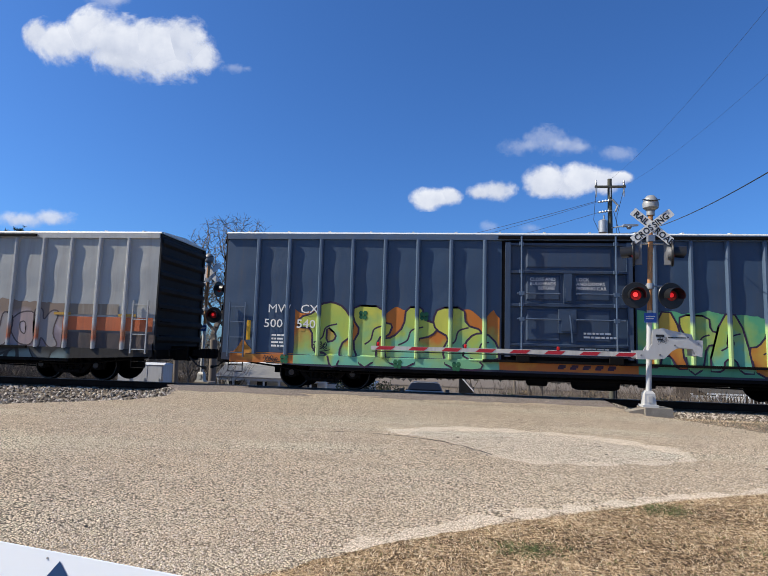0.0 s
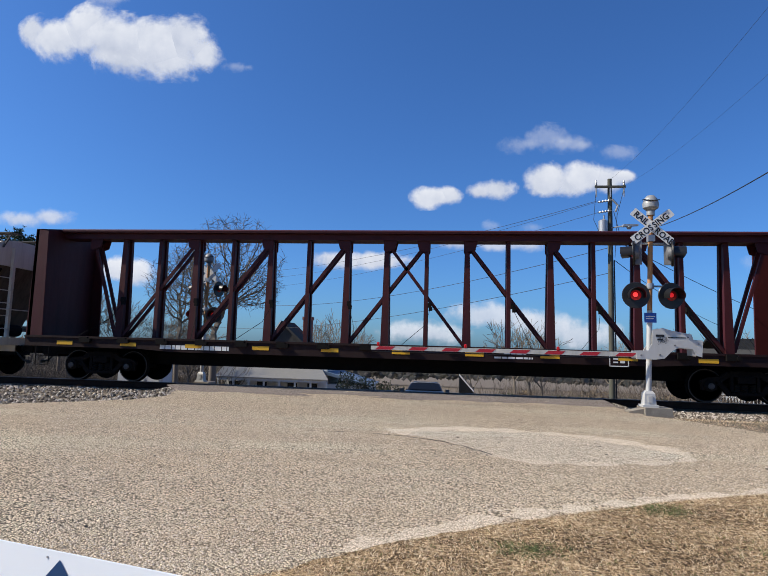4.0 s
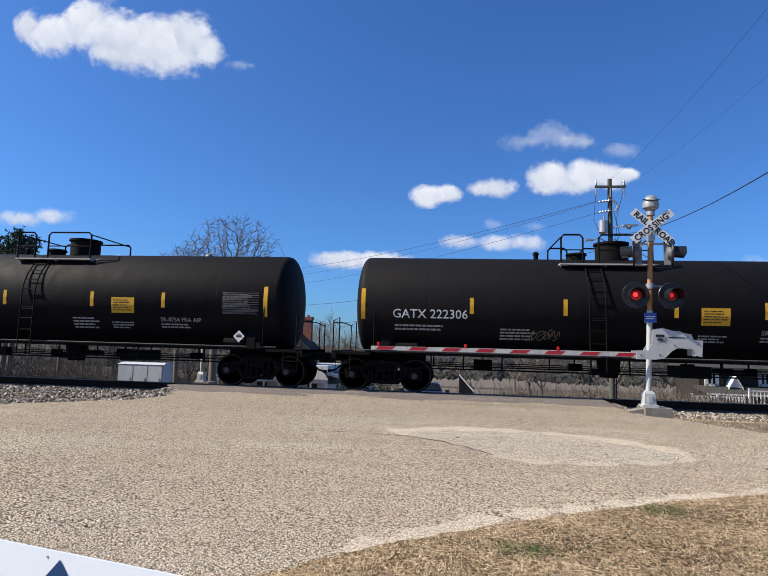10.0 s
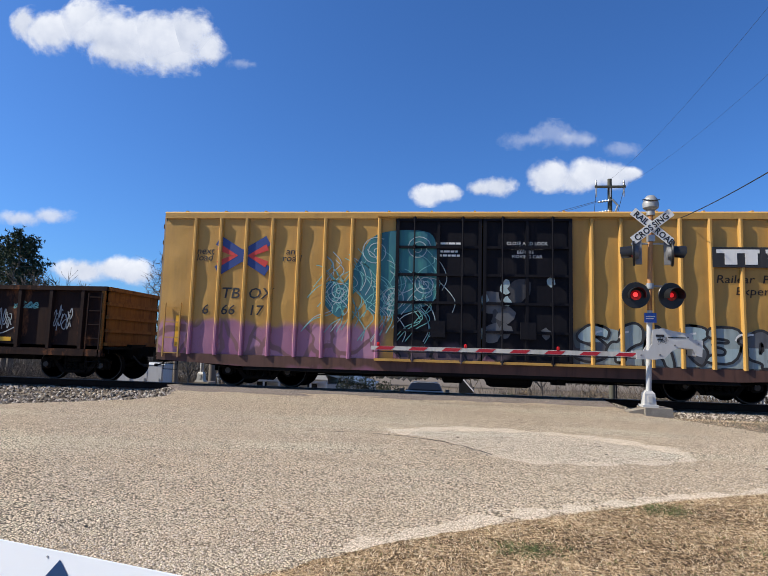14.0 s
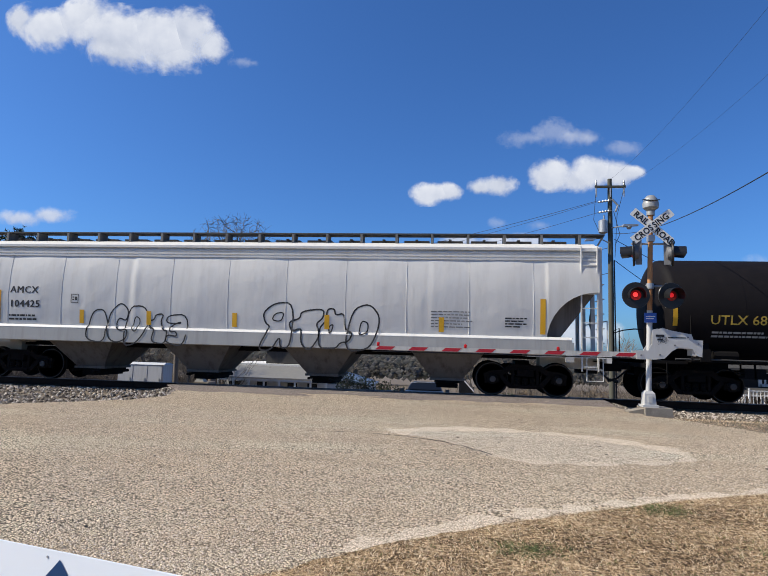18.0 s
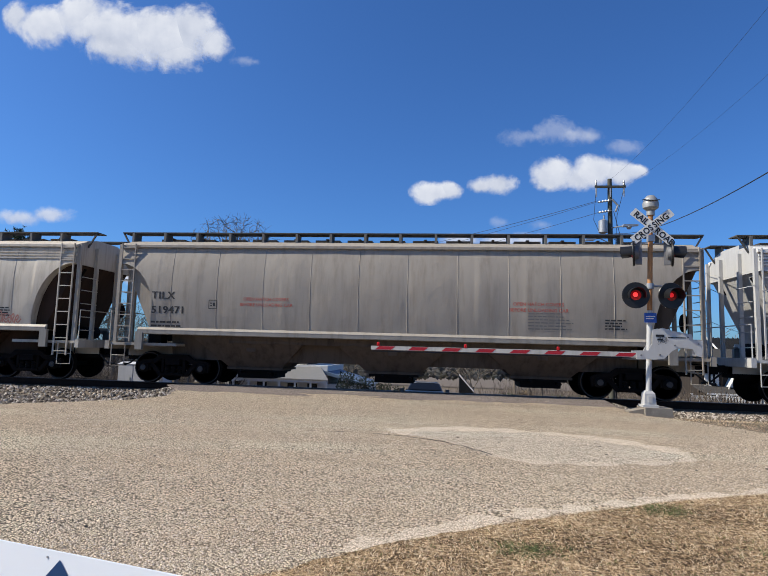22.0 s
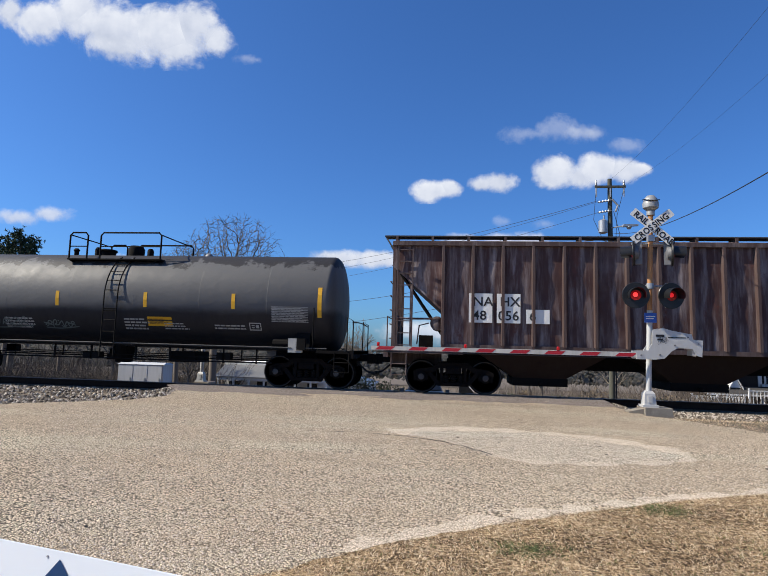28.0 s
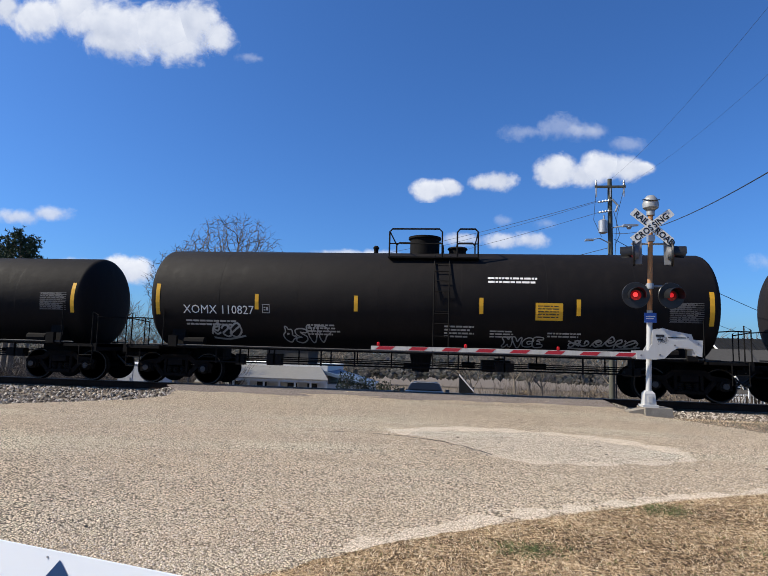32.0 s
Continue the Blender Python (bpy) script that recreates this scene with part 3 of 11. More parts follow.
for s in (-1, 1):
    m.slot = 0
    m.disc([(s * 0.66, 0.14), (s * 0.66, 0.40), (s * 0.655, 0.485), (s * 0.69, 0.48), (s * 0.705, 0.457), (s * 0.79, 0.452), (s * 0.79, 0.40), (s * 0.765, 0.38), (s * 0.735, 0.18), (s * 0.77, 0.14)], "y", 26)
    m.slot = 1
    m.disc([(s * 0.788, 0.452), (s * 0.793, 0.45), (s * 0.793, 0.425), (s * 0.788, 0.42)], "y", 26)
    m.slot = 0
    m.disc([(s * 1.00, 0.145), (s * 1.10, 0.145), (s * 1.12, 0.11), (s * 1.150, 0.10)], "y", 14)
    m.slot = 2
    m.disc([(s * 1.150, 0.085), (s * 1.168, 0.08), (s * 1.17, 0.04)], "y", 14)
    for a in range(3):
        m.disc([(s * 1.165, 0.016), (s * 1.185, 0.014)], "y", 6, (0.065 * math.cos(a * 2.094), 0, 0.065 * math.sin(a * 2.094)))
WHEELSET = m.data("wheelset", [black_iron, rim_steel, cap_steel], 40)
m = Mesh()
m.box(-0.95, -0.18, -0.09, 0.09, 0.80, 1.0).box(-0.22, -0.02, -0.17, 0.11, 0.74, 1.04).box(-0.06, 0.05, 0.03, 0.13, 0.76, 1.0)
m.box(-1.0, -0.5, -0.32, 0.32, 0.66, 1.08).tube([(-0.62, -0.1, 1.02), (-0.62, -1.35, 1.0), (-0.58, -1.4, 0.82)], 0.018)
COUPLER = m.data("coupler", black_iron, None)
m = Mesh().tube([(-0.5, -0.28, 0.78), (-0.36, -0.3, 0.66), (-0.2, -0.31, 0.52), (-0.02, -0.32, 0.47)], 0.028, 8).disc([(-0.05, 0.05), (0.05, 0.05)], "x", 8, (0.0, -0.32, 0.47))
HOSE = m.data("brake_hose", rubber, 40)

walk_grate = paint("weathered_walkway_steel", (0.15, 0.148, 0.142), (0.05, 0.045, 0.04), 0.5, 0.7)
sill_grey = paint("dusty_sill_paint", (0.24, 0.23, 0.215), (0.09, 0.075, 0.062), 0.5, 0.7)
pale_sill = paint("pale_grey_sill_paint", (0.36, 0.36, 0.35), (0.2, 0.19, 0.18), 0.4, 0.65)
SHEET = {}  # how each hopper's side is dented
TRAIN = []  # (car, place in the train, wheelsets)


def running_gear(car, length, inset):
    sets = []
    for s in (-1, 1):
        t = part("truck", TRUCK, None, car, "dusty cast steel side frames", at=pose(s * (length / 2 - inset), 0, 0))
        for one in SPRINGS:
            part("spring", one, None, t)
        for a in (-0.889, 0.889):
            sets.append(part("wheelset", WHEELSET, None, t, at=pose(a, 0, 0.457)))
        part("coupler", COUPLER, None, car, at=pose(s * length / 2, 0, 0, 0, 0, 0 if s > 0 else 180))
        part("brake_hose", HOSE, None, car, at=pose(s * length / 2, 0, 0, 0, 0, 0 if s > 0 else 180))
    return sets


def new_car(name, label, category, place, length, inset):
    """place: the middle of the car along the train at the start."""
    car = thing(name, label, category, pose(place, 0, 0), "cars of the freight train")
    TRAIN.append((car, place, running_gear(car, length, inset)))
    return car


def ladder(car, x, y, z0, z1, wide, material, rungs=None, turn=False, name="ladder"):
    m = Mesh()
    n = rungs or max(2, int((z1 - z0) / 0.36))
    for s in (-1, 1):
        m.box(x + s * wide / 2 - 0.018, x + s * wide / 2 + 0.018, y - 0.02, y + 0.02, z0, z1)
    for i in range(n):
        z = z0 + 0.12 + (z1 - z0 - 0.24) * i / (n - 1)
        m.box(x - wide / 2, x + wide / 2, y - 0.014, y + 0.014, z - 0.014, z + 0.014)
    return part(name, m, material, car)


def stirrup(car, x, y, z0, z1, material, wide=0.42):
    m = Mesh().tube([(x - wide / 2, y, z1), (x - wide / 2, y, z0), (x + wide / 2, y, z0), (x + wide / 2, y, z1)], 0.016, 5)
    m.tube([(x - wide / 2, y, (z0 + z1) / 2), (x + wide / 2, y, (z0 + z1) / 2)], 0.014, 5)
    return part("step", m, material, car)


def on_side(car, name, flat, skin, material, lift=0.006, label=""):
    """Flat faces (x, z) laid on the near side; skin gives the side's depth at a height."""
    if isinstance(flat, list):
        return [on_side(car, name, one, skin, material, lift, label) for one in flat]
    vs, fs = flat
    if name == "reflective_stripe" and len(fs) > 1:
        groups, seen = [], -1
        for f in fs:
            if min(f) > seen:
                groups.append([])
            groups[-1].append(f)
            seen = max(seen, max(f))
        if len(groups) > 1:
            for g in groups:
                lo, hi = min(min(f) for f in g), max(max(f) for f in g)
                on_side(car, name, (vs[lo:hi + 1], [tuple(i - lo for i in f) for f in g]), skin, material, lift, label)
            return None
    dent = SHEET.get(car.name) or (lambda x, z: 0.0)
    m = Mesh().add([(x, -skin(z) - lift - (dent(x, z) if z > 1.64 else 0.0), z) for x, z in vs], fs)
    return part(name, m, material, car, label)


def rects(boxes):
    vs, fs = [], []
    for x0, x1, z0, z1 in boxes:
        n = max(1, int((z1 - z0) / 0.18))
        k = len(vs)
        for i in range(n + 1):
            z = z0 + (z1 - z0) * i / n
            vs += [(x0, z), (x1, z)]
        fs += [(k + 2 * i, k + 2 * i + 1, k + 2 * i + 3, k + 2 * i + 2) for i in range(n)]
    return vs, fs


def text_block(x, z, w, h, lines, seed=0, gap=0.5):
    """Small unreadable print as bars."""
    rng = random.Random(seed)
    out, dz = [], h / lines
    for i in range(lines):
        q, end = x, x + w * rng.uniform(0.7, 1.0)
        while q < end - 0.02:
            l = rng.uniform(0.05, 0.2)
            out.append((q, min(q + l, end), z + h - (i + 1) * dz + dz * gap * 0.5, z + h - i * dz - dz * gap * 0.5))
            q += l + 0.025
    return rects(out)


def blocks(*flats):
    """Several markings, each a part of its own."""
    return list(flats)


def frame_box(x, z, w, h, t=0.025):
    return rects([(x, x + w, z, z + t), (x, x + w, z + h - t, z + h), (x, x + t, z, z + h), (x + w - t, x + w, z, z + h), (x + w * 0.2, x + w * 0.45, z + h * 0.3, z + h * 0.42), (x + w * 0.2, x + w * 0.45, z + h * 0.58, z + h * 0.7), (x + w * 0.55, x + w * 0.8, z + h * 0.3, z + h * 0.7)])


def stroke(points, width):
    """A sprayed line: points (x, z)."""
    vs, fs, n = [], [], len(points)
    for i, p in enumerate(points):
        a, b = points[max(i - 1, 0)], points[min(i + 1, n - 1)]
        d = Vector((b[0] - a[0], b[1] - a[1]))
        d = d.normalized() if d.length > 1e-6 else Vector((1, 0))
        w = width * 0.5
        vs += [(p[0] - d.y * w, p[1] + d.x * w), (p[0] + d.y * w, p[1] - d.x * w)]
        if i:
            fs.append((2 * i - 2, 2 * i - 1, 2 * i + 1, 2 * i))
    return vs, fs


def merge(*flats):
    vs, fs = [], []
    for v, f in flats:
        k = len(vs)
        vs += v
        fs += [tuple(i + k for i in q) for q in f]
    return vs, fs


GLYPHS = [
    [[(0.0, 0.1), (0.3, 0.75), (0.7, 0.95), (0.95, 0.6), (0.6, 0.35), (0.35, 0.6), (0.7, 0.7)], [(0.1, 0.5), (0.55, 0.1), (1.1, 0.3)]],
    [[(-0.1, 0.35), (0.25, 0.9), (0.55, 0.2), (0.85, 0.85), (1.1, 0.4)], [(0.2, 0.1), (0.6, 0.0), (0.95, 0.2)]],
    [[(0.1, 0.9), (-0.05, 0.45), (0.35, 0.05), (0.8, 0.25), (0.75, 0.75), (0.4, 0.7), (0.5, 0.4)]],
    [[(-0.1, 0.6), (0.4, 0.95), (0.9, 0.8), (0.45, 0.5), (0.0, 0.2), (0.5, 0.0), (1.1, 0.25)], [(0.7, 0.95), (1.0, 0.6), (0.85, 0.1)]],
    [[(0.0, 0.0), (0.15, 0.7), (0.5, 1.0), (0.6, 0.6), (0.25, 0.35), (0.7, 0.15), (1.05, 0.6)], [(0.8, 0.9), (1.0, 0.75)]],
    [[(0.05, 0.3), (0.3, 0.05), (0.6, 0.3), (0.3, 0.55), (0.05, 0.3)], [(0.4, 0.75), (0.75, 0.95), (1.0, 0.65), (0.75, 0.4), (0.45, 0.7)], [(-0.05, 0.8), (0.5, 0.5), (1.05, 0.15)]],
]


# fat sprayed letter forms: closed outlines in a unit box, some with a counter
LETTER_FORMS = []


def form(*loops):
    LETTER_FORMS.append([list(zip(q[0::2], q[1::2])) for q in loops])


form((0, 0, 0.05, 1, 0.6, 1.02, 0.95, 0.75, 1, 0.35, 0.7, 0.0), (0.36, 0.3, 0.38, 0.72, 0.6, 0.66, 0.64, 0.4))
form((0.05, 0.95, 0.45, 1.05, 0.5, 0.38, 1.0, 0.34, 0.95, -0.02, 0.08, 0.0))
form((1, 0.9, 0.6, 1.02, 0.15, 0.88, 0, 0.45, 0.18, 0.08, 0.6, -0.03, 1.02, 0.12, 0.95, 0.4, 0.6, 0.3, 0.4, 0.48, 0.6, 0.68, 0.95, 0.6))
form((0, 0, 0.05, 1, 0.98, 0.97, 0.95, 0.7, 0.42, 0.7, 0.42, 0.6, 0.8, 0.58, 0.78, 0.38, 0.4, 0.36, 0.4, 0.28, 1.0, 0.27, 0.97, -0.02))
form((0, 0, 0.33, 1, 0.68, 1.0, 1.02, 0.0, 0.7, -0.02, 0.62, 0.22, 0.38, 0.22, 0.32, 0.0), (0.42, 0.42, 0.5, 0.7, 0.57, 0.42))
form((0.95, 0.92, 0.5, 1.03, 0.08, 0.85, 0.05, 0.55, 0.5, 0.42, 0.6, 0.32, 0.3, 0.28, 0.05, 0.34, 0, 0.06, 0.5, -0.04, 0.95, 0.15, 0.98, 0.45, 0.55, 0.6, 0.42, 0.7, 0.65, 0.72, 0.93, 0.65))
form((0, 0, 0.02, 1, 0.62, 1.02, 0.95, 0.82, 0.92, 0.55, 0.72, 0.42, 1.05, 0.0, 0.66, -0.02, 0.42, 0.32, 0.38, 0.0), (0.36, 0.58, 0.37, 0.80, 0.6, 0.77, 0.6, 0.62))
form((0, 1, 0.35, 1, 0.52, 0.5, 0.68, 1.02, 1.02, 0.98, 0.66, 0.0, 0.36, -0.02))
form((0.5, 1.02, 0.1, 0.85, -0.02, 0.45, 0.2, 0.05, 0.6, -0.02, 0.95, 0.2, 1.02, 0.6, 0.85, 0.92), (0.5, 0.68, 0.36, 0.5, 0.5, 0.3, 0.66, 0.48))
form((0, 0, 0.02, 1, 0.36, 1, 0.37, 0.68, 0.68, 1.02, 1.0, 0.95, 0.66, 0.55, 1.03, 0.04, 0.66, -0.03, 0.37, 0.36, 0.35, 0))


def rounded(loop, times=2):
    """A closed outline with its corners cut round."""
    for _ in range(times):
        out, n = [], len(loop)
        for i in range(n):
            a, b = loop[i], loop[(i + 1) % n]
            out += [(a[0] * 0.78 + b[0] * 0.22, a[1] * 0.78 + b[1] * 0.22), (a[0] * 0.22 + b[0] * 0.78, a[1] * 0.22 + b[1] * 0.78)]
        loop = out
    return loop


def filled(loops, dz=0.03, lo=-9.0, hi=9.0):
    """The inside of closed outlines as level bands, between two heights."""
    vs, fs = [], []
    z0, z1 = min(q[1] for p in loops for q in p), max(q[1] for p in loops for q in p)
    n = max(1, int((z1 - z0) / dz))
    d = (z1 - z0) / n
    for k in range(n):
        z = z0 + (k + 0.5) * d
        if not lo <= z < hi:
            continue
        xs = []
        for p in loops:
            for a, b in zip(p, p[1:] + p[:1]):
                if (a[1] > z) != (b[1] > z):
                    xs.append(a[0] + (b[0] - a[0]) * (z - a[1]) / (b[1] - a[1]))
        xs.sort()
        for a, b in zip(xs[0::2], xs[1::2]):
            i = len(vs)
            vs += [(a, z - d / 2), (b, z - d / 2), (b, z + d / 2), (a, z + d / 2)]
            fs.append((i, i + 1, i + 2, i + 3))
    return vs, fs


def letter(kind, x, z, w, h, lean, rng, jitter=0.04):
    """One fat letter's outlines at a place on the side."""
    out, fx, fz = [], rng.random() < 0.5, rng.random() < 0.5
    for loop in LETTER_FORMS[kind % len(LETTER_FORMS)]:
        loop = [(1 - a if fx else a, 1 - b if fz else b) for a, b in loop]
        out.append(rounded([(x + w * (a + lean * (b - 0.5)) + rng.gauss(0, jitter) * w, z + h * b + rng.gauss(0, jitter) * h) for a, b in loop]))
    return out


def rim(loop, width):
    return stroke(loop + loop[:2], width)


def bubble_tag(x0, x1, z0, z1, n, width, seed, squeeze=1.06):
    """Fat sprayed letters: the outlines, and one fill for each letter."""
    rng = random.Random(seed)
    lines, fills = [], []
    w, h = (x1 - x0) / n, z1 - z0
    order = rng.sample(range(len(LETTER_FORMS)), len(LETTER_FORMS))
    for i in range(n):
        loops = letter(order[i % len(order)], x0 + i * w + rng.uniform(-0.05, 0.03) * w, z0 + rng.uniform(-0.05, 0.05) * h, w * squeeze, h * rng.uniform(0.88, 1.06), rng.uniform(-0.05, 0.22), rng)
        lines += [rim(q, width * (1.0 if k == 0 else 0.8)) for k, q in enumerate(loops)]
        fills.append(filled(loops))
    return merge(*lines), fills


def scrawl(x0, x1, z0, z1, n, width, seed):
    """A quick thin tag of looping strokes."""
    rng = random.Random(seed)
    flats, w, h = [], (x1 - x0) / n, z1 - z0
    for i in range(n):
        slant = rng.uniform(0.0, 0.35)
        k = rng.uniform(0.75, 1.25)
        for path in rng.choice(GLYPHS):
            ctrl = [(x0 + i * w + w * (0.95 * px + slant * (pz - 0.5)) + rng.gauss(0, 0.05) * w, z0 + h * k * pz + rng.gauss(0, 0.05) * h) for px, pz in path]
            flats.append(stroke(curve_points(ctrl, 5), width))
    if rng.random() < 0.6:
        flats.append(stroke(curve_points([(x0, z0 - 0.15 * h), ((x0 + x1) / 2, z0 - 0.25 * h), (x1 + 0.1, z0 + 0.05 * h)], 6), width))
    return merge(*flats)


def bulged(xs, z0, z1, y, depth, waves, outline=None):
    """A side sheet, bowed out between its ribs, on the side y < 0."""
    m = Mesh()
    nz = max(8, waves * 5)
    cols = []
    for a, b in zip(xs, xs[1:]):
        for k in range(5):
            cols.append((a + (b - a) * k / 5, math.sin(math.pi * k / 5)))
    cols.append((xs[-1], 0.0))
    v = []
    for x, u in cols:
        lo, hi = outline(x) if outline else (z0, z1)
        for j in range(nz + 1):
            z = lo + (hi - lo) * j / nz
            q = (z - z0) / (z1 - z0)
            v.append((x, y - depth * u * math.sin(math.pi * min(1, max(0, q))) ** 0.3 * (0.55 + 0.45 * math.cos(2 * math.pi * waves * q)) if 0 < q < 1 else y, z))
    n = nz + 1
    f = [(i * n + j, (i + 1) * n + j, (i + 1) * n + j + 1, i * n + j + 1) for i in range(len(cols) - 1) for j in range(nz)]
    return m.add(v, f)


def mirrored(m):
    o = Mesh()
    o.v, o.f, o.m = [(x, -y, z) for x, y, z in m.v], list(m.f), list(m.m)
    return o


# ---- covered hopper with smooth curved sides ----
# the bowed side: upright at mid-height, leaning in towards the eave
SIDE_CURVE = [(1.4 + 0.05 * k, 1.59 - 0.125 * max(0.0, (2.75 - 1.4 - 0.05 * k) / 1.35) ** 2 - 0.185 * max(0.0, (1.4 + 0.05 * k - 2.75) / 1.3) ** 2.0) for k in range(54)]


def hopper_skin(z):
    return lerp(SIDE_CURVE, z)


def curved_hopper(name, label, place, length, body, under, bays=3, edge_trim=None, seam=1.45, bands=0, drop=0.3, deep_sill=False, curved_end=False, dents=1.0, sill_mat=None, pitch=4.15):
    car = new_car(name, label, "covered hopper", place, length, 2.35 if bays == 3 else 2.6)
    h = length / 2
    te, tb = h - 0.72, h - (2.0 if not deep_sill else 1.75)
    zc = 2.85 if curved_end else 3.5
    if curved_end:
        tb = h - 2.1
    top = 4.05

    def floor_at(x):
        u = min(1.0, max(0.0, (h - abs(x) - 0.78) / (h - tb - 0.78)))
        return 1.5 + (zc - 1.5) * math.sqrt(max(0.0, 1 - u * u))

    xs = [-te] + [-te + (te - tb) * math.sin(math.pi / 2 * k / 9) for k in range(1, 10)]
    n = 230
    xs += [-tb + 2 * tb * k / n for k in range(1, n)]

    def dent(x, z):
        """The sheets bow a little between their weld seams and are knocked here and there."""
        if abs(x) > tb:
            return 0.0
        q = (x + tb - 0.4) / seam
        u, k = q % 1.0, int(q)
        fade = math.sin(math.pi * min(1.0, max(0.0, (z - 1.5) / 2.5))) ** 0.7
        fold = 0.30 + 0.4 * abs(noise.noise((k * 3.7, place, 1.0)))
        crease = (u - fold) / 0.07
        knock = max(0.0, noise.noise((k * 1.9, place, 8.0))) * dents
        return fade * (0.016 * (math.sin(math.pi * u) - 1.0) + 0.05 * knock * crease * math.exp(-crease * crease) + 0.012 * dents * noise.noise((x * 0.8, z * 0.9, place)) + 0.006 * noise.noise((x * 2.3, z * 1.7, place + 5.0)))

    SHEET[car.name] = dent

    xs += [-x for x in xs[:10]][::-1]
    rings = []
    for x in xs:
        lo = floor_at(x)
        side = [lo + (top - lo) * k / 14 for k in range(15)]
        ring = [(x, -hopper_skin(z) - dent(x, z), z) for z in side]
        ring += [(x, -1.25, 4.14), (x, -1.0, 4.26), (x, -0.5, 4.36), (x, 0.5, 4.36), (x, 1.0, 4.26), (x, 1.25, 4.14)]
        ring += [(x, hopper_skin(z), z) for z in side[::-1]]
        rings.append(ring)
    part("body", Mesh().loft(rings), body, car, smooth=50)
    # Slope sheets: sunlit left end in body colour, shaded right end in bay colour
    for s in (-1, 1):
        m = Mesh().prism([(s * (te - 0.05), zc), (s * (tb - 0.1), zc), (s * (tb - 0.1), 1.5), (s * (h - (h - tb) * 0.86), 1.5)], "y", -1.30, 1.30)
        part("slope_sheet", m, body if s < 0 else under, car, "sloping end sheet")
    # vertical weld seams
    x = -tb + 0.4
    while x < tb - 0.2:
        zs = [1.5 + 2.5 * k / 10 for k in range(11)]
        for s in (-1, 1):
            part("weld_seam", Mesh().loft([[(x - 0.012, s * (hopper_skin(z) + dent(x, z) - 0.004), z), (x, s * (hopper_skin(z) + dent(x, z) + 0.008), z), (x + 0.012, s * (hopper_skin(z) + dent(x, z) - 0.004), z)] for z in zs], False, False), body, car)
        x += seam
    # top chord under the eave
    for s in (-1, 1):
        m = Mesh().prism([(s * 1.39, 3.98), (s * 1.50, 4.0), (s * 1.50, 4.07), (s * 1.30, 4.16), (s * 1.2, 4.12)], "x", -te - 0.03, te + 0.03)
        for k in range(bands):
            z = 3.92 - 0.09 * k
            part("side_band", Mesh().box(-te, te, s * (hopper_skin(z) - 0.01), s * (hopper_skin(z) + 0.03), z - 0.02, z + 0.02), edge_trim or body, car)
        part("top_chord", m, edge_trim or body, car)
        z0 = 1.43 if not deep_sill else 1.16
        lip = Mesh().prism([(s * 1.51, 1.635), (s * 1.535, 1.63), (s * 1.597, 1.567), (s * 1.597, 1.55), (s * 1.50, 1.55)], "x", -h + 1.45, h - 1.45)
        part("sill_lip", lip, edge_trim or body, car, "pale upper lip of the side sill")
        m = Mesh().prism([(s * 1.594, 1.549), (s * 1.594, z0 + 0.02), (s * 1.55, z0), (s * 1.50, z0 + 0.02), (s * 1.50, 1.549)], "x", -h + 1.45, h - 1.45)
        m.box(-h + 1.4, -h + 1.62, s * 1.50, s * 1.603, 0.98, 1.5).box(h - 1.62, h - 1.4, s * 1.50, s * 1.603, 0.98, 1.5)
        part("side_sill", m, sill_mat or sill_grey, car, "dusty grey side sill")
    # hopper bays: three broad ones, or four narrow funnels with open gaps between them
    for b in range(bays):
        cx = (b - (bays - 1) / 2) * pitch
        w, foot, lo = (1.66, 0.80, 0.22) if bays == 3 else (1.06, 0.44, 0.14)
        rim_z = 1.34 if bays == 3 else 1.22
        low = 0.52 if bays == 3 else 0.40
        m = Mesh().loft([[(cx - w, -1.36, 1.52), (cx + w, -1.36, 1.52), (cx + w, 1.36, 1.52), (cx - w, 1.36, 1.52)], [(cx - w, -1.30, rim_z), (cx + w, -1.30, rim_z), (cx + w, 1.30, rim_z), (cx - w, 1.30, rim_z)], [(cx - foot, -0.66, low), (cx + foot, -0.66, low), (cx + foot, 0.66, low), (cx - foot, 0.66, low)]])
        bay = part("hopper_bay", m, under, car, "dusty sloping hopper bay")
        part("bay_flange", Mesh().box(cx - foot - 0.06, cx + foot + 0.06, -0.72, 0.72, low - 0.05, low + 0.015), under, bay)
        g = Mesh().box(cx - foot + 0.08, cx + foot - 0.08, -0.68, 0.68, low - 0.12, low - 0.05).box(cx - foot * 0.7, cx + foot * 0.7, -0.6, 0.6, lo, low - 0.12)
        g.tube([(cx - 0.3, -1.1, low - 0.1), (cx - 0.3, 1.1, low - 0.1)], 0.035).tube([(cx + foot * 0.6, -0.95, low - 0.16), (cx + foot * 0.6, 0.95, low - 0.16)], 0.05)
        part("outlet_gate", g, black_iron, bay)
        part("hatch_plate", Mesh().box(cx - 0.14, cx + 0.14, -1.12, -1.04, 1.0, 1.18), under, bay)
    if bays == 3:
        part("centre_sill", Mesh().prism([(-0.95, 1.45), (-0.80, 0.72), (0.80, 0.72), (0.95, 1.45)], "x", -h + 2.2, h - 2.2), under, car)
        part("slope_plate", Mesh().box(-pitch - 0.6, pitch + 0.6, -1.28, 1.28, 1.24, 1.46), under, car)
    else:
        part("centre_sill", Mesh().box(-h + 2.2, h - 2.2, -0.32, 0.32, 1.02, 1.45), black_iron, car)
    hopper_ends(car, h, te, tb, body)
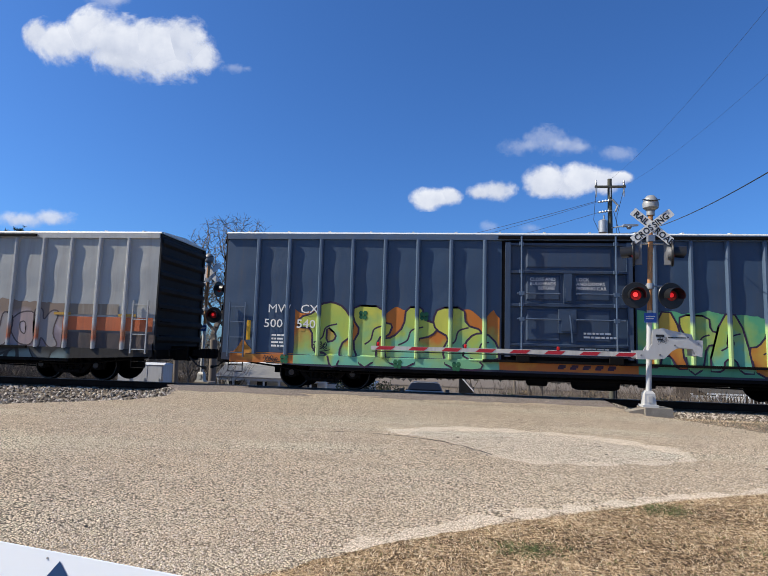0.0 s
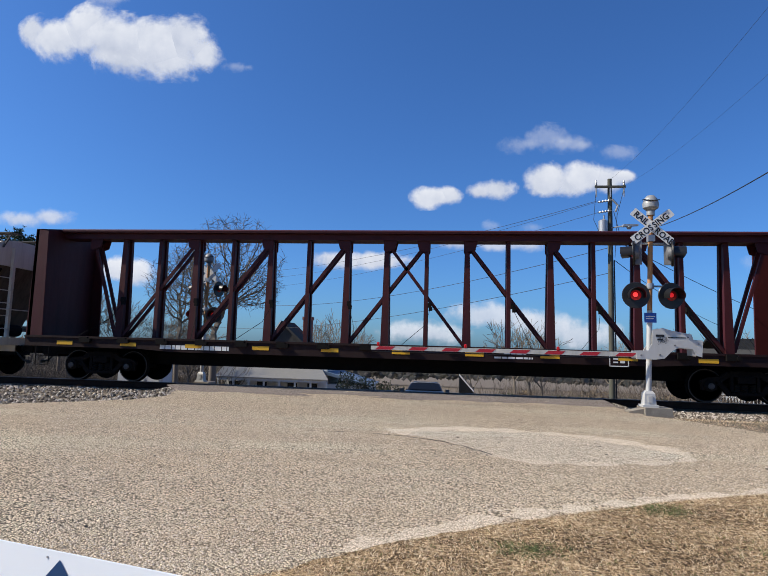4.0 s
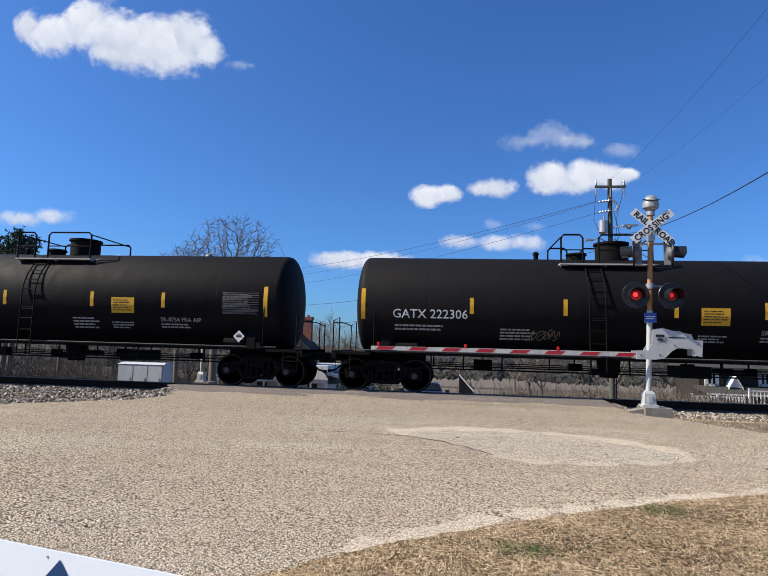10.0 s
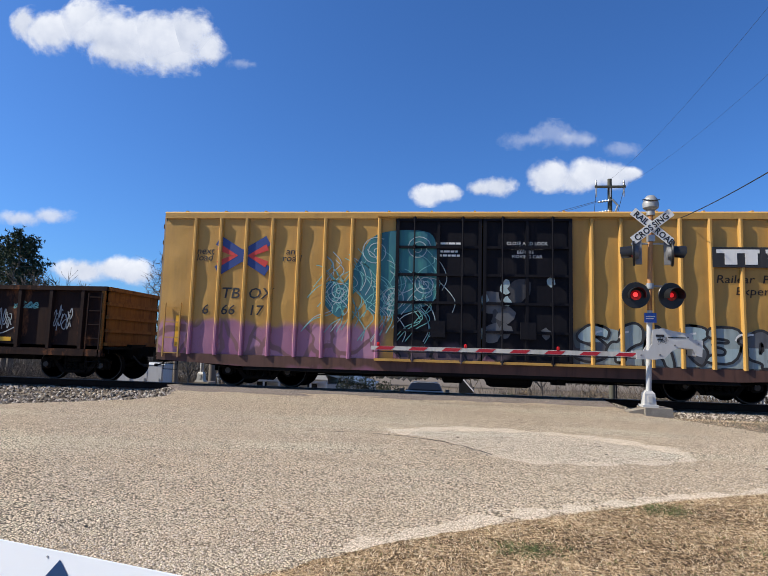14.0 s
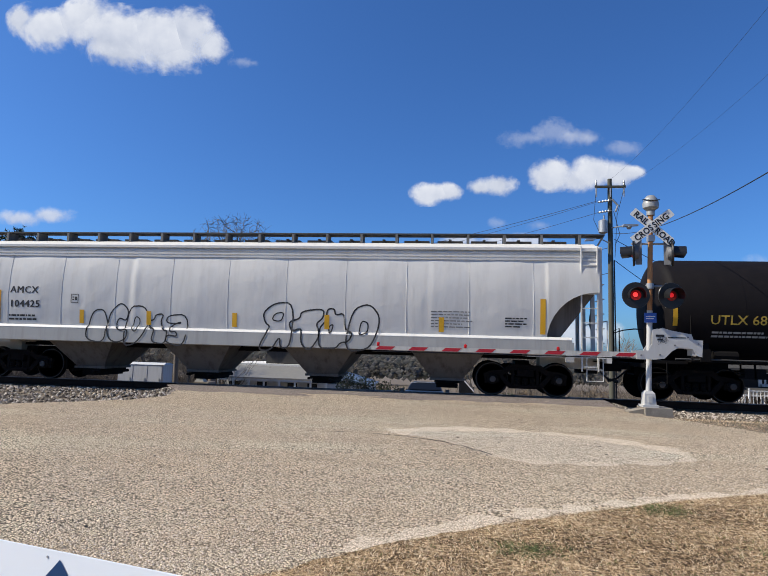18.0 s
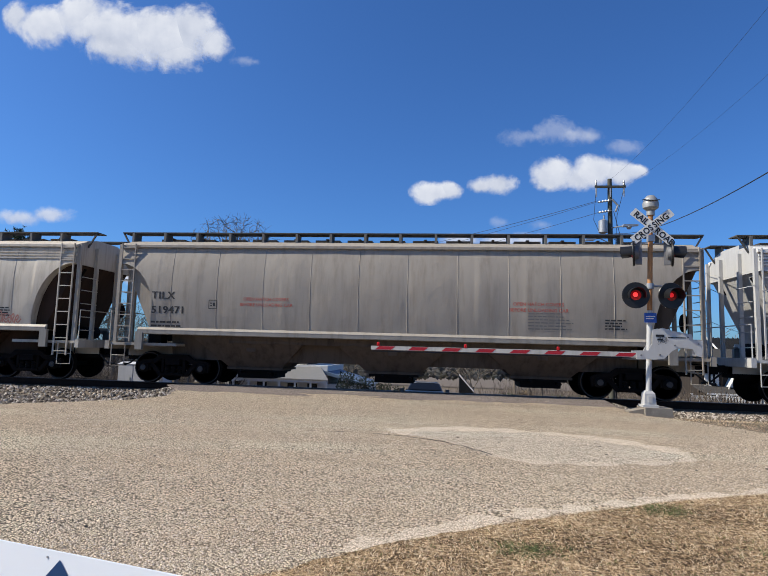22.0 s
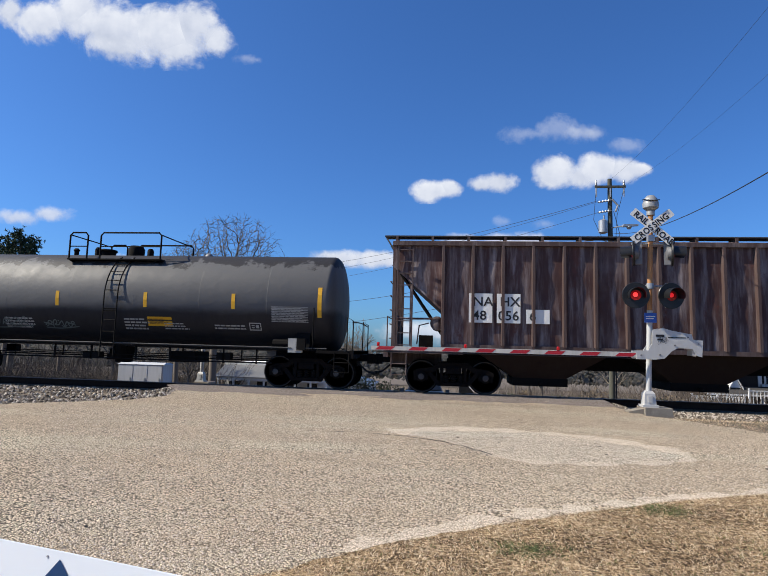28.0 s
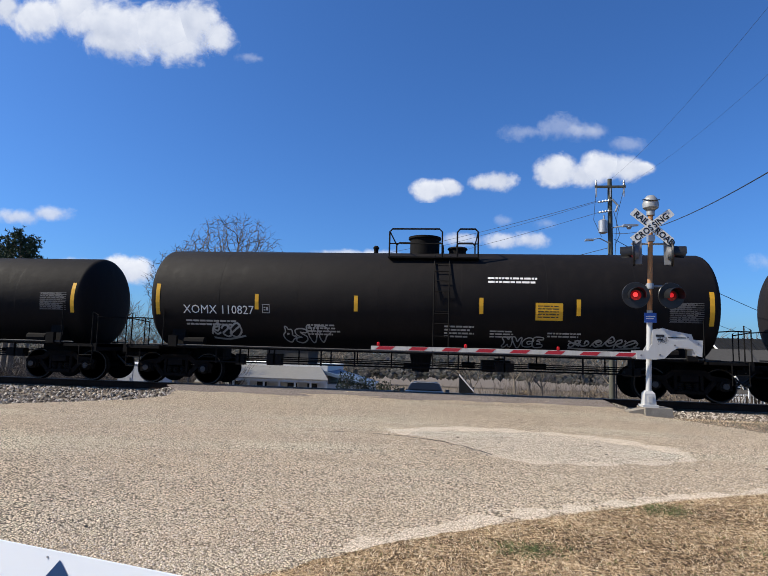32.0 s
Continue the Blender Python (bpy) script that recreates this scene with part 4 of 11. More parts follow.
    roof_walk(car, te, 4.36, 4.50, walk_grate)
    return car


def hopper_ends(car, h, te, tb, body):
    for s in (-1, 1):
        m = Mesh().box(s * (h - 0.45), s * (h - 2.6), -1.45, 1.45, 1.10, 1.18)
        m.box(s * (h - 0.42), s * (h - 0.55), -1.5, 1.5, 0.98, 1.22).box(s * (h - 0.5), s * tb, -0.35, 0.35, 0.78, 1.12)
        part("end_platform", m, body, car)
        for y in (-1.38, -0.55, 0.55, 1.38):
            part("end_post", Mesh().box(s * (h - 0.62), s * (h - 0.72), y - 0.05, y + 0.05, 1.18, 4.1), body, car)
        ladder(car, s * (h - 0.98), -1.53, 0.75 if s > 0 else 1.2, 4.1, 0.42, body, 9)
        m = Mesh()
        for z in (1.5, 1.9, 2.3, 2.7, 3.1):
            m.tube([(s * (h - 0.60), -1.3, z), (s * (h - 0.55), -1.3, z), (s * (h - 0.55), -0.6, z), (s * (h - 0.60), -0.6, z)], 0.014, 5)
        m.tube([(s * (h - 0.5), 1.4, 1.2), (s * (h - 0.5), 1.4, 2.1), (s * (h - 0.5), -1.4, 2.1), (s * (h - 0.5), -1.4, 1.2)], 0.018, 5)
        part("grab_iron", m, body, car)
        m = Mesh()
        for a in (-0.9, 0.9):
            m.tube([(s * (h - 0.8), a, 3.4), (s * (h - 2.3), a * 0.9, 1.25)], 0.05, 6)
        m.disc([(-0.35, 0.02), (-0.33, 0.2), (0.33, 0.2), (0.35, 0.02)], "y", 12, (s * (h - 1.5), 0.55, 1.45))
        m.box(s * (h - 1.75), s * (h - 1.35), -0.75, -0.35, 1.18, 1.62)
        part("brake_gear", m, black_iron, car)
        stirrup(car, s * (h - 0.85), -1.5, 0.5, 1.1, body)
    part("brake_wheel", Mesh().disc([(h - 0.48, 0.03), (h - 0.46, 0.26), (h - 0.43, 0.28), (h - 0.40, 0.26), (h - 0.44, 0.03)], "x", 16, (0, 0.5, 2.2)), black_iron, car)


walk_steel = paint("dark_walkway_grating", (0.075, 0.075, 0.075), (0.03, 0.028, 0.026), 0.5, 0.7, gloss=0.2)
hatch_steel = paint("grimy_roof_hatch", (0.045, 0.043, 0.042), (0.02, 0.018, 0.017), 0.5, 0.75, gloss=0.15)


def roof_walk(car, te, z0, z1, material):
    """Grating on short brackets each side of the hatches, with a brace under each overhang."""
    z1 += 0.05
    for s in (-1, 1):
        m = Mesh().box(-te - 0.30, te + 0.30, s * 0.55, s * 1.02, z1 - 0.03, z1)
        for e in (-1, 1):
            m.tube([(e * (te + 0.28), s * 0.98, z1 - 0.02), (e * te, s * 0.98, z0 - 0.30)], 0.03, 4)
        part("roof_walkway", m, walk_steel, car)
        x, b = -te + 0.06, Mesh()
        while x < te:
            b.box(x - 0.035, x + 0.035, s * 0.62, s * 1.03, z0 - 0.14, z1 - 0.03)
            x += 1.03
        part("walkway_brackets", b, material, car)
    m = Mesh()
    x = -te + 1.0
    while x < te - 0.8:
        m.box(x - 0.38, x + 0.38, -0.34, 0.34, z0 - 0.01, z0 + 0.1).box(x - 0.04, x + 0.04, -0.4, 0.4, z0 + 0.1, z0 + 0.13)
        x += 1.0
    part("roof_hatches", m, hatch_steel, car)


# ---- covered hopper with flat ribbed sides ----
def ribbed_hopper(name, label, place, length, body, under, ribs=18, trim=None, ends=None, walk_mat=None):
    car = new_car(name, label, "covered hopper", place, length, 2.35)
    h = length / 2
    te, tb, y, lo, hi = h - 0.62, h - 2.0, 1.46, 1.36, 4.2

    def outline(x):
        d = h - abs(x)
        return (lo if abs(x) <= tb else 2.33 + 1.22 * min(1.0, (abs(x) - tb) / (te - tb))), hi

    reach = ends or tb - 0.04
    rib_x = [-reach + 2 * reach * k / (ribs - 1) for k in range(ribs)]
    xs = [-te, -tb - 0.002] + rib_x + [tb + 0.002, te]
    near = bulged(xs, lo, hi, -y, 0.03, 3, outline)
    part("side_sheet", near, body, car, smooth=70)
    part("side_sheet", mirrored(near), body, car, smooth=70)
    m = Mesh().prism([(-y, 4.19), (y, 4.19), (1.0, 4.34), (-1.0, 4.34)], "x", -te - 0.02, te + 0.02)
    part("roof", m, body, car)
    for s in (-1, 1):
        m = Mesh()
        a = [(s * te, -y, 3.55), (s * te, y, 3.55), (s * te, y, hi), (s * te, -y, hi)]
        m.loft([a, [(p[0] - s * 0.06, p[1], p[2]) for p in a]])
        a = [(s * te, -y, 3.55), (s * te, y, 3.55), (s * (tb - 1.0), y, lo + 0.09), (s * (tb - 1.0), -y, lo + 0.09)]
        m.loft([a, [(p[0] - s * 0.06, p[1], p[2] + 0.04) for p in a]])
        m.tube([(s * te, -y - 0.02, 3.55), (s * tb, -y - 0.02, 2.33)], 0.035, 4)
        m.disc([(-0.5, 0.02), (-0.48, 0.2), (0.48, 0.2), (0.5, 0.02)], "y", 14, (s * (tb + 0.12), -0.7, 1.95))
        m.tube([(s * tb, -1.2, 2.08), (s * (te - 0.1), -1.2, 2.06)], 0.03, 5).tube([(s * (tb + 0.35), -1.2, 1.95), (s * (tb + 0.62), -1.2, 1.88), (s * (tb + 0.68), -1.2, 1.36)], 0.02, 5)
        m.box(s * (te - 0.56), s * (te - 0.50), -y - 0.01, -y + 0.05, 1.3, 3.02)
        part("end_slope", m, body, car)
        m = Mesh().box(-te, te, s * (y - 0.02), s * (y + 0.11), 4.10, 4.22)
        part("top_chord", m, trim or body, car)
        m = Mesh().box(-tb, tb, s * (y - 0.05), s * (y + 0.09), lo - 0.10, lo + 0.02)
        part("side_sill", m, trim or body, car)
    rib = Mesh().prism([(-0.05, 0.0), (0.05, 0.0), (0.035, -0.13), (-0.035, -0.13)], "z", lo, 4.10).data("rib", trim or body)
    for x in rib_x:
        part("rib", rib, None, car, at=pose(x, -y, 0))
        part("rib", rib, None, car, at=pose(x, y, 0, 0, 0, 180))
    for cx in (-4.2, 0.0, 4.2):
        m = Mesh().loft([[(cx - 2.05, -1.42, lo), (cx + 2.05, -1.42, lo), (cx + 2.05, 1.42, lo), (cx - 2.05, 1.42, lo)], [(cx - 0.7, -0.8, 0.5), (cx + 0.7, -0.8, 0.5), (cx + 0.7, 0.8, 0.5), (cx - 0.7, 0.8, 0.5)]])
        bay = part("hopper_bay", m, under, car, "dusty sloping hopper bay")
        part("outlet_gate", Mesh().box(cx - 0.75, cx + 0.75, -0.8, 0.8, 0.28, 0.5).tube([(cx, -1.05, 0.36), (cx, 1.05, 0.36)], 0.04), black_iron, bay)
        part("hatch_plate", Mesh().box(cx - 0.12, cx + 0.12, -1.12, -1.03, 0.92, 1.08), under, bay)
    part("centre_sill", Mesh().box(-h + 2.2, h - 2.2, -0.32, 0.32, 0.74, 1.34), black_iron, car)
    hopper_ends(car, h, te, tb, trim or body)
    roof_walk(car, te, 4.32, 4.44, walk_mat or trim or body)
    return car


# ---- tank car ----
def tank_skin(r, cz):
    return lambda z: math.sqrt(max(0.01, r * r - (z - cz) ** 2))


def tank_car(name, label, place, length, shell, r, cz, stripes, tall, tall_z, plat, dome_x, ladder_x, dome="tub", seams=(), deck=None):
    """stripes: places of the short yellow stripes; tall: of the long ones; plat: the ends of the top platform."""
    metal = black_iron
    car = new_car(name, label, "tank car", place, length, 1.85)
    h, n = length / 2, 56
    half = h - 0.95
    prof = [(-half, 0.02), (-half + 0.012, 0.3 * r), (-half + 0.04, 0.52 * r), (-half + 0.085, 0.72 * r), (-half + 0.14, 0.86 * r), (-half + 0.20, 0.94 * r), (-half + 0.27, 0.985 * r), (-half + 0.34, r)]
    prof += [(-x, q) for x, q in prof[::-1]]
    part("tank_shell", Mesh().disc(prof, "x", n, (0, 0, cz)), shell, car, smooth=35)
    for x in [-half + 2 * half * k / 7 for k in range(1, 7)] + list(seams):
        part("weld_seam", Mesh().disc([(x - 0.012, r), (x, r + 0.0025), (x + 0.012, r)], "x", n, (0, 0, cz)), shell, car, smooth=60)
    for s in (-1, 1):
        m = Mesh().box(s * (h - 0.5), s * (h - 3.0), -0.33, 0.33, 0.72, 1.1)
        m.prism([(-1.25, 1.05), (1.25, 1.05), (1.1, 1.9), (0.4, 1.2), (-0.4, 1.2), (-1.1, 1.9)], "x", s * (h - 2.15), s * (h - 1.75))
        m.box(s * (h - 0.42), s * (h - 1.5), -1.45, 1.45, 1.02, 1.10).box(s * (h - 0.42), s * (h - 0.52), -1.5, 1.5, 0.9, 1.12)
        part("stub_sill", m, black_iron, car)
        m = Mesh()
        for y in (-1.45, 1.45):
            m.tube([(s * (h - 0.45), y, 1.1), (s * (h - 0.45), y, 1.95), (s * (h - 0.62), y, 2.05), (s * (h - 0.62), y, 1.1)], 0.018, 5)
            m.tube([(s * (h - 1.6), y, 1.1), (s * (h - 1.6), y, 2.3)], 0.018, 5)
        m.tube([(s * (h - 0.47), -1.45, 1.9), (s * (h - 0.47), -0.5, 1.95), (s * (h - 0.47), 0.5, 1.95), (s * (h - 0.47), 1.45, 1.9)], 0.018, 5)
        part("end_rail", m, metal, car)
        m = Mesh().box(s * (h - 2.05), s * (h - 1.8), -1.52, -1.40, 1.1, 1.42).disc([(-0.32, 0.02), (-0.3, 0.13), (0.3, 0.13), (0.32, 0.02)], "x", 10, (s * (h - 2.5), -1.25, 1.26))
        part("brake_reservoir", m, black_iron, car)
        stirrup(car, s * (h - 0.75), -1.5, 0.5, 1.05, metal)
        rail = Mesh().tube([(-h + 1.2, s * 1.44, 1.15), (h - 1.2, s * 1.44, 1.15)], 0.02, 6)
        for k in range(6):
            x = -h + 2.8 + (length - 5.6) * k / 5
            rail.tube([(x, s * 1.44, 1.15), (x, s * 1.40, 1.09)], 0.012, 4)
        part("side_rail", rail, walk_steel, car, "dull grey rod along the sill")
        m = Mesh().box(-h + 1.6, h - 1.6, s * 1.0, s * 1.42, 1.075, 1.115)
        part("side_sill", m, black_iron, car)
        m, rng = Mesh(), random.Random(int(abs(place) * 10) + s)
        x = -h + 3.2
        while x < h - 3.0:
            m.box(x - 0.02, x + 0.02, s * 1.30, s * 1.34, 0.66, 1.08)
            if rng.random() < 0.4:
                q = rng.uniform(0.12, 0.3)
                m.box(x - q, x + q, s * 1.1, s * 1.34, rng.uniform(0.62, 0.75), rng.uniform(0.85, 1.0))
            x += rng.uniform(0.7, 2.4)
        m.tube([(-h + 2.8, s * 1.32, 0.70), (h - 2.8, s * 1.32, 0.70)], 0.022, 5)
        m.tube([(-h + 2.8, s * 1.25, 0.82), (h - 2.8, s * 1.25, 0.82)], 0.016, 5)
        part("brake_pipe", m, black_iron, car)
    m = Mesh().disc([(0.55, 0.25), (cz - r + 0.05, 0.35)], "z", 14).box(-0.5, 0.1, -0.15, 0.15, 0.62, 0.8)
    part("air_reservoir", Mesh().box(1.8, 2.6, -0.5, 0.5, 0.62, 0.95), black_iron, car)
    part("bottom_outlet", m, black_iron, car)
    top = cz + r
    # top platform, housing and rails
    p0, p1 = plat
    mid = (p0 + p1) / 2
    gap = 0.55 if dome_x > mid else -0.55
    m = Mesh()
    for s in (-1, 1):
        m.box(p0, p1, s * 0.62, s * 1.12, top - 0.30, top - 0.26)
        for x in (p0 + 0.05, mid, p1 - 0.05):
            m.prism([(s * 1.08, top - 0.30), (s * 0.6, top - 0.30), (s * 0.72, top - 0.42)], "x", x - 0.02, x + 0.02)
        m.tube([(p1, s * 0.8, top - 0.25), (p1 + 1.3, s * 0.6, top - 0.18)], 0.02, 5)
    part("top_platform", m, deck or metal, car)
    m = Mesh()
    spans = ((p0 + 0.03, p0 + 0.62), (p0 + 1.05, p1 - 0.03)) if dome_x > mid else ((p0 + 0.03, p1 - 1.05), (p1 - 0.62, p1 - 0.03))
    for s in (-1, 1):
        y = s * 1.08
        for xa, xb in spans:
            m.tube([(xa, y, top - 0.3), (xa, y, top + 0.46), (xa + 0.08, y, top + 0.55), (xb - 0.08, y, top + 0.55), (xb, y, top + 0.46), (xb, y, top - 0.3)], 0.026, 6)
            m.tube([(xa, y, top + 0.12), (xb, y, top + 0.12)], 0.018, 5)
    for x in (p0 + 0.03, p1 - 0.03):
        m.tube([(x, -1.08, top + 0.48), (x, 1.08, top + 0.48)], 0.02, 5)
    part("handrail", m, metal, car)
    m = Mesh()
    if dome == "tub":
        m.disc([(top - 0.06, 0.45), (top + 0.42, 0.45), (top + 0.44, 0.50), (top + 0.50, 0.50), (top + 0.53, 0.1)], "z", 24, (dome_x, 0, 0))
    elif dome == "low":
        m.disc([(top - 0.06, 0.44), (top + 0.26, 0.44), (top + 0.28, 0.52), (top + 0.35, 0.52), (top + 0.38, 0.1)], "z", 24, (dome_x, 0, 0))
    else:
        m.disc([(top - 0.06, 0.24), (top + 0.2, 0.26), (top + 0.32, 0.2), (top + 0.34, 0.02)], "z", 14, (dome_x, 0, 0)).disc([(top - 0.06, 0.10), (top + 0.16, 0.10), (top + 0.24, 0.06)], "z", 10, (dome_x - 1.2, -0.2, 0)).disc([(top - 0.06, 0.10), (top + 0.14, 0.10), (top + 0.2, 0.06)], "z", 10, (dome_x + 0.6, -0.2, 0))
    part("valve_housing", m, metal, car, smooth=40)
    m = Mesh().disc([(top - 0.06, 0.26), (top + 0.10, 0.26), (top + 0.14, 0.31), (top + 0.19, 0.28)], "z", 16, (dome_x - 1.0 * (1 if dome_x > mid else -1), 0, 0))
    part("manway", m, metal, car, smooth=40)
    part("vent_valve", Mesh().disc([(top - 0.06, 0.07), (top + 0.12, 0.07), (top + 0.18, 0.1), (top + 0.24, 0.05)], "z", 10, (p0 - 0.5, 0, 0)), metal, car, smooth=40)
    # side ladder bent round the shell
    m = Mesh()
    steps = [math.radians(a) for a in range(62, -2, -6)]
    path = [(r * math.cos(a) + 0.07, cz + r * math.sin(a)) for a in steps] + [(r + 0.07, cz - 0.4), (r + 0.07, 0.75)]
    for dx in (-0.21, 0.21):
        m.tube([(ladder_x + dx, -q, z) for q, z in path], 0.02, 5)
    for q, z in path[1::2] + [(r + 0.07, cz - k * 0.34) for k in range(1, 5)]:
        m.tube([(ladder_x - 0.21, -q, z), (ladder_x + 0.21, -q, z)], 0.015, 5)
    part("ladder", m, metal, car)
    skin = tank_skin(r, cz)
    for x in stripes:
        on_side(car, "reflective_stripe", rects([(x - 0.055, x + 0.055, tall_z[0] + 0.2, tall_z[0] + 0.64)]), skin, yellow_tape, 0.007)
    for x in tall:
        on_side(car, "reflective_stripe", rects([(x - 0.06, x + 0.06, *tall_z)]), skin, yellow_tape, 0.007)
    return car


def fitted(text, x0, x1, z, tall):
    """One line of lettering between two places."""
    vs, fs = words([(text, 0, 0)], tall * 1.38, (0, 0))
    lo, hi = min(v[0] for v in vs), max(v[0] for v in vs)
    return [(x0 + (v[0] - lo) * (x1 - x0) / (hi - lo), z + v[1]) for v in vs], fs


def tank_marks(car, length, r, cz, text, span_, ink, seed, panel=None, placard=None, notice=None, z=2.08, panel_ink=None):
    skin, h = tank_skin(r, cz), length / 2
    on_side(car, "reporting_marks", fitted(text, span_[0], span_[1], z, 0.25), skin, ink)
    on_side(car, "stencils", blocks(text_block(span_[0] + 0.05, z - 0.36, 1.6, 0.2, 2, seed), text_block(-3.2, 1.52, 1.0, 0.34, 4, seed + 1), text_block(0.7, 1.55, 0.9, 0.36, 4, seed + 2), text_block(1.95, 1.58, 0.75, 0.22, 3, seed + 3), text_block(3.5, 1.62, 1.1, 0.16, 2, seed + 4)), skin, faded_stencil)
    if notice:
        a, b, lo, hi = notice
        on_side(car, "notice_panel", rects([(a, b, lo, hi)]), skin, yellow_tape, 0.007)
        on_side(car, "notice_print", text_block(a + 0.06, lo + 0.05, b - a - 0.12, hi - lo - 0.1, 5, seed + 5, 0.65), skin, black_paint, 0.011)
    if panel:
        a, b, lo, hi = panel
        n = 9
        grid = [(a, b, lo + (hi - lo) * k / n, lo + (hi - lo) * k / n + 0.012) for k in range(n + 1)]
        on_side(car, "data_panel", merge(rects(grid), text_block(a + 0.02, lo, b - a - 0.04, hi - lo, n, seed + 6, 0.72)), skin, panel_ink or dim_stencil)
    if placard:
        x, q = placard
        y = -1.42
        m = Mesh().add([(x, y, q - 0.17), (x + 0.17, y, q), (x, y, q + 0.17), (x - 0.17, y, q)], [(0, 1, 2, 3)])
        pl = part("placard", m, white_paint, car, "white diamond hazard placard")
        part("placard_print", Mesh().box(x - 0.08, x + 0.08, y - 0.004, y - 0.002, q - 0.03, q + 0.03).box(x - 0.05, x + 0.05, y - 0.004, y - 0.002, q + 0.05, q + 0.07).box(x - 0.02, x + 0.02, y + 0.001, y + 0.05, q - 0.2, q), black_paint, pl)


# ---- box car ----
def underframe(car, te, y, lo):
    """Black beams, brake gear and pipes below the floor, and a black strip for the sill's shadow."""
    # Black strip under each sill, added to stand for the shadow there
    for s in (-1, 1):
        part("bottom_flange", Mesh().box(-te + 2.6, te - 2.6, s * (y - 0.14), s * (y + 0.03), lo - 0.09, lo - 0.003), black_iron, car)
    part("centre_sill", Mesh().box(-te + 1.2, te - 1.2, -0.3, 0.3, 0.40, 0.615), black_iron, car)
    for k in range(-3, 4):
        x = k * 1.72
        for s in (-1, 1):
            part("cross_bearer", Mesh().prism([(s * (y - 0.15), lo), (s * 0.3, lo), (s * 0.3, 0.42), (s * 0.6, 0.44)], "x", x - 0.06, x + 0.06), black_iron, car)
    part("air_reservoir", Mesh().disc([(-0.70, 0.05), (-0.66, 0.17), (-0.55, 0.22), (0.45, 0.22), (0.56, 0.17), (0.60, 0.05)], "x", 14, (0.9, -0.86, 0.44)), black_iron, car)
    part("brake_cylinder", Mesh().disc([(-0.3, 0.10), (-0.25, 0.17), (0.25, 0.17), (0.30, 0.05), (0.55, 0.03)], "x", 12, (-0.7, -0.8, 0.46)).box(-0.9, -0.55, -0.95, -0.65, 0.58, 0.68), black_iron, car)
    part("brake_valve", Mesh().box(2.0, 2.35, -1.1, -0.75, 0.34, 0.62).disc([(-0.1, 0.09), (0.1, 0.09)], "y", 8, (2.17, -1.16, 0.46)), black_iron, car)
    part("brake_rod", Mesh().tube([(-te + 3.0, -0.72, 0.36), (-1.3, -0.78, 0.46)], 0.022, 6).tube([(-0.2, -0.8, 0.46), (te - 3.0, -0.7, 0.36)], 0.022, 6), black_iron, car)
    part("train_pipe", Mesh().tube([(-te + 0.4, -1.0, 0.74), (-te + 2.4, -1.15, 0.5), (te - 2.4, -1.15, 0.5), (te - 0.4, -1.0, 0.74)], 0.028, 6), black_iron, car)
    for x in (-5.2, -3.4, 3.3, 5.4):
        part("pipe_hanger", Mesh().tube([(x, -1.3, lo), (x + 0.04, -1.2, 0.47), (x + 0.18, -1.12, 0.45)], 0.014, 5), black_iron, car)


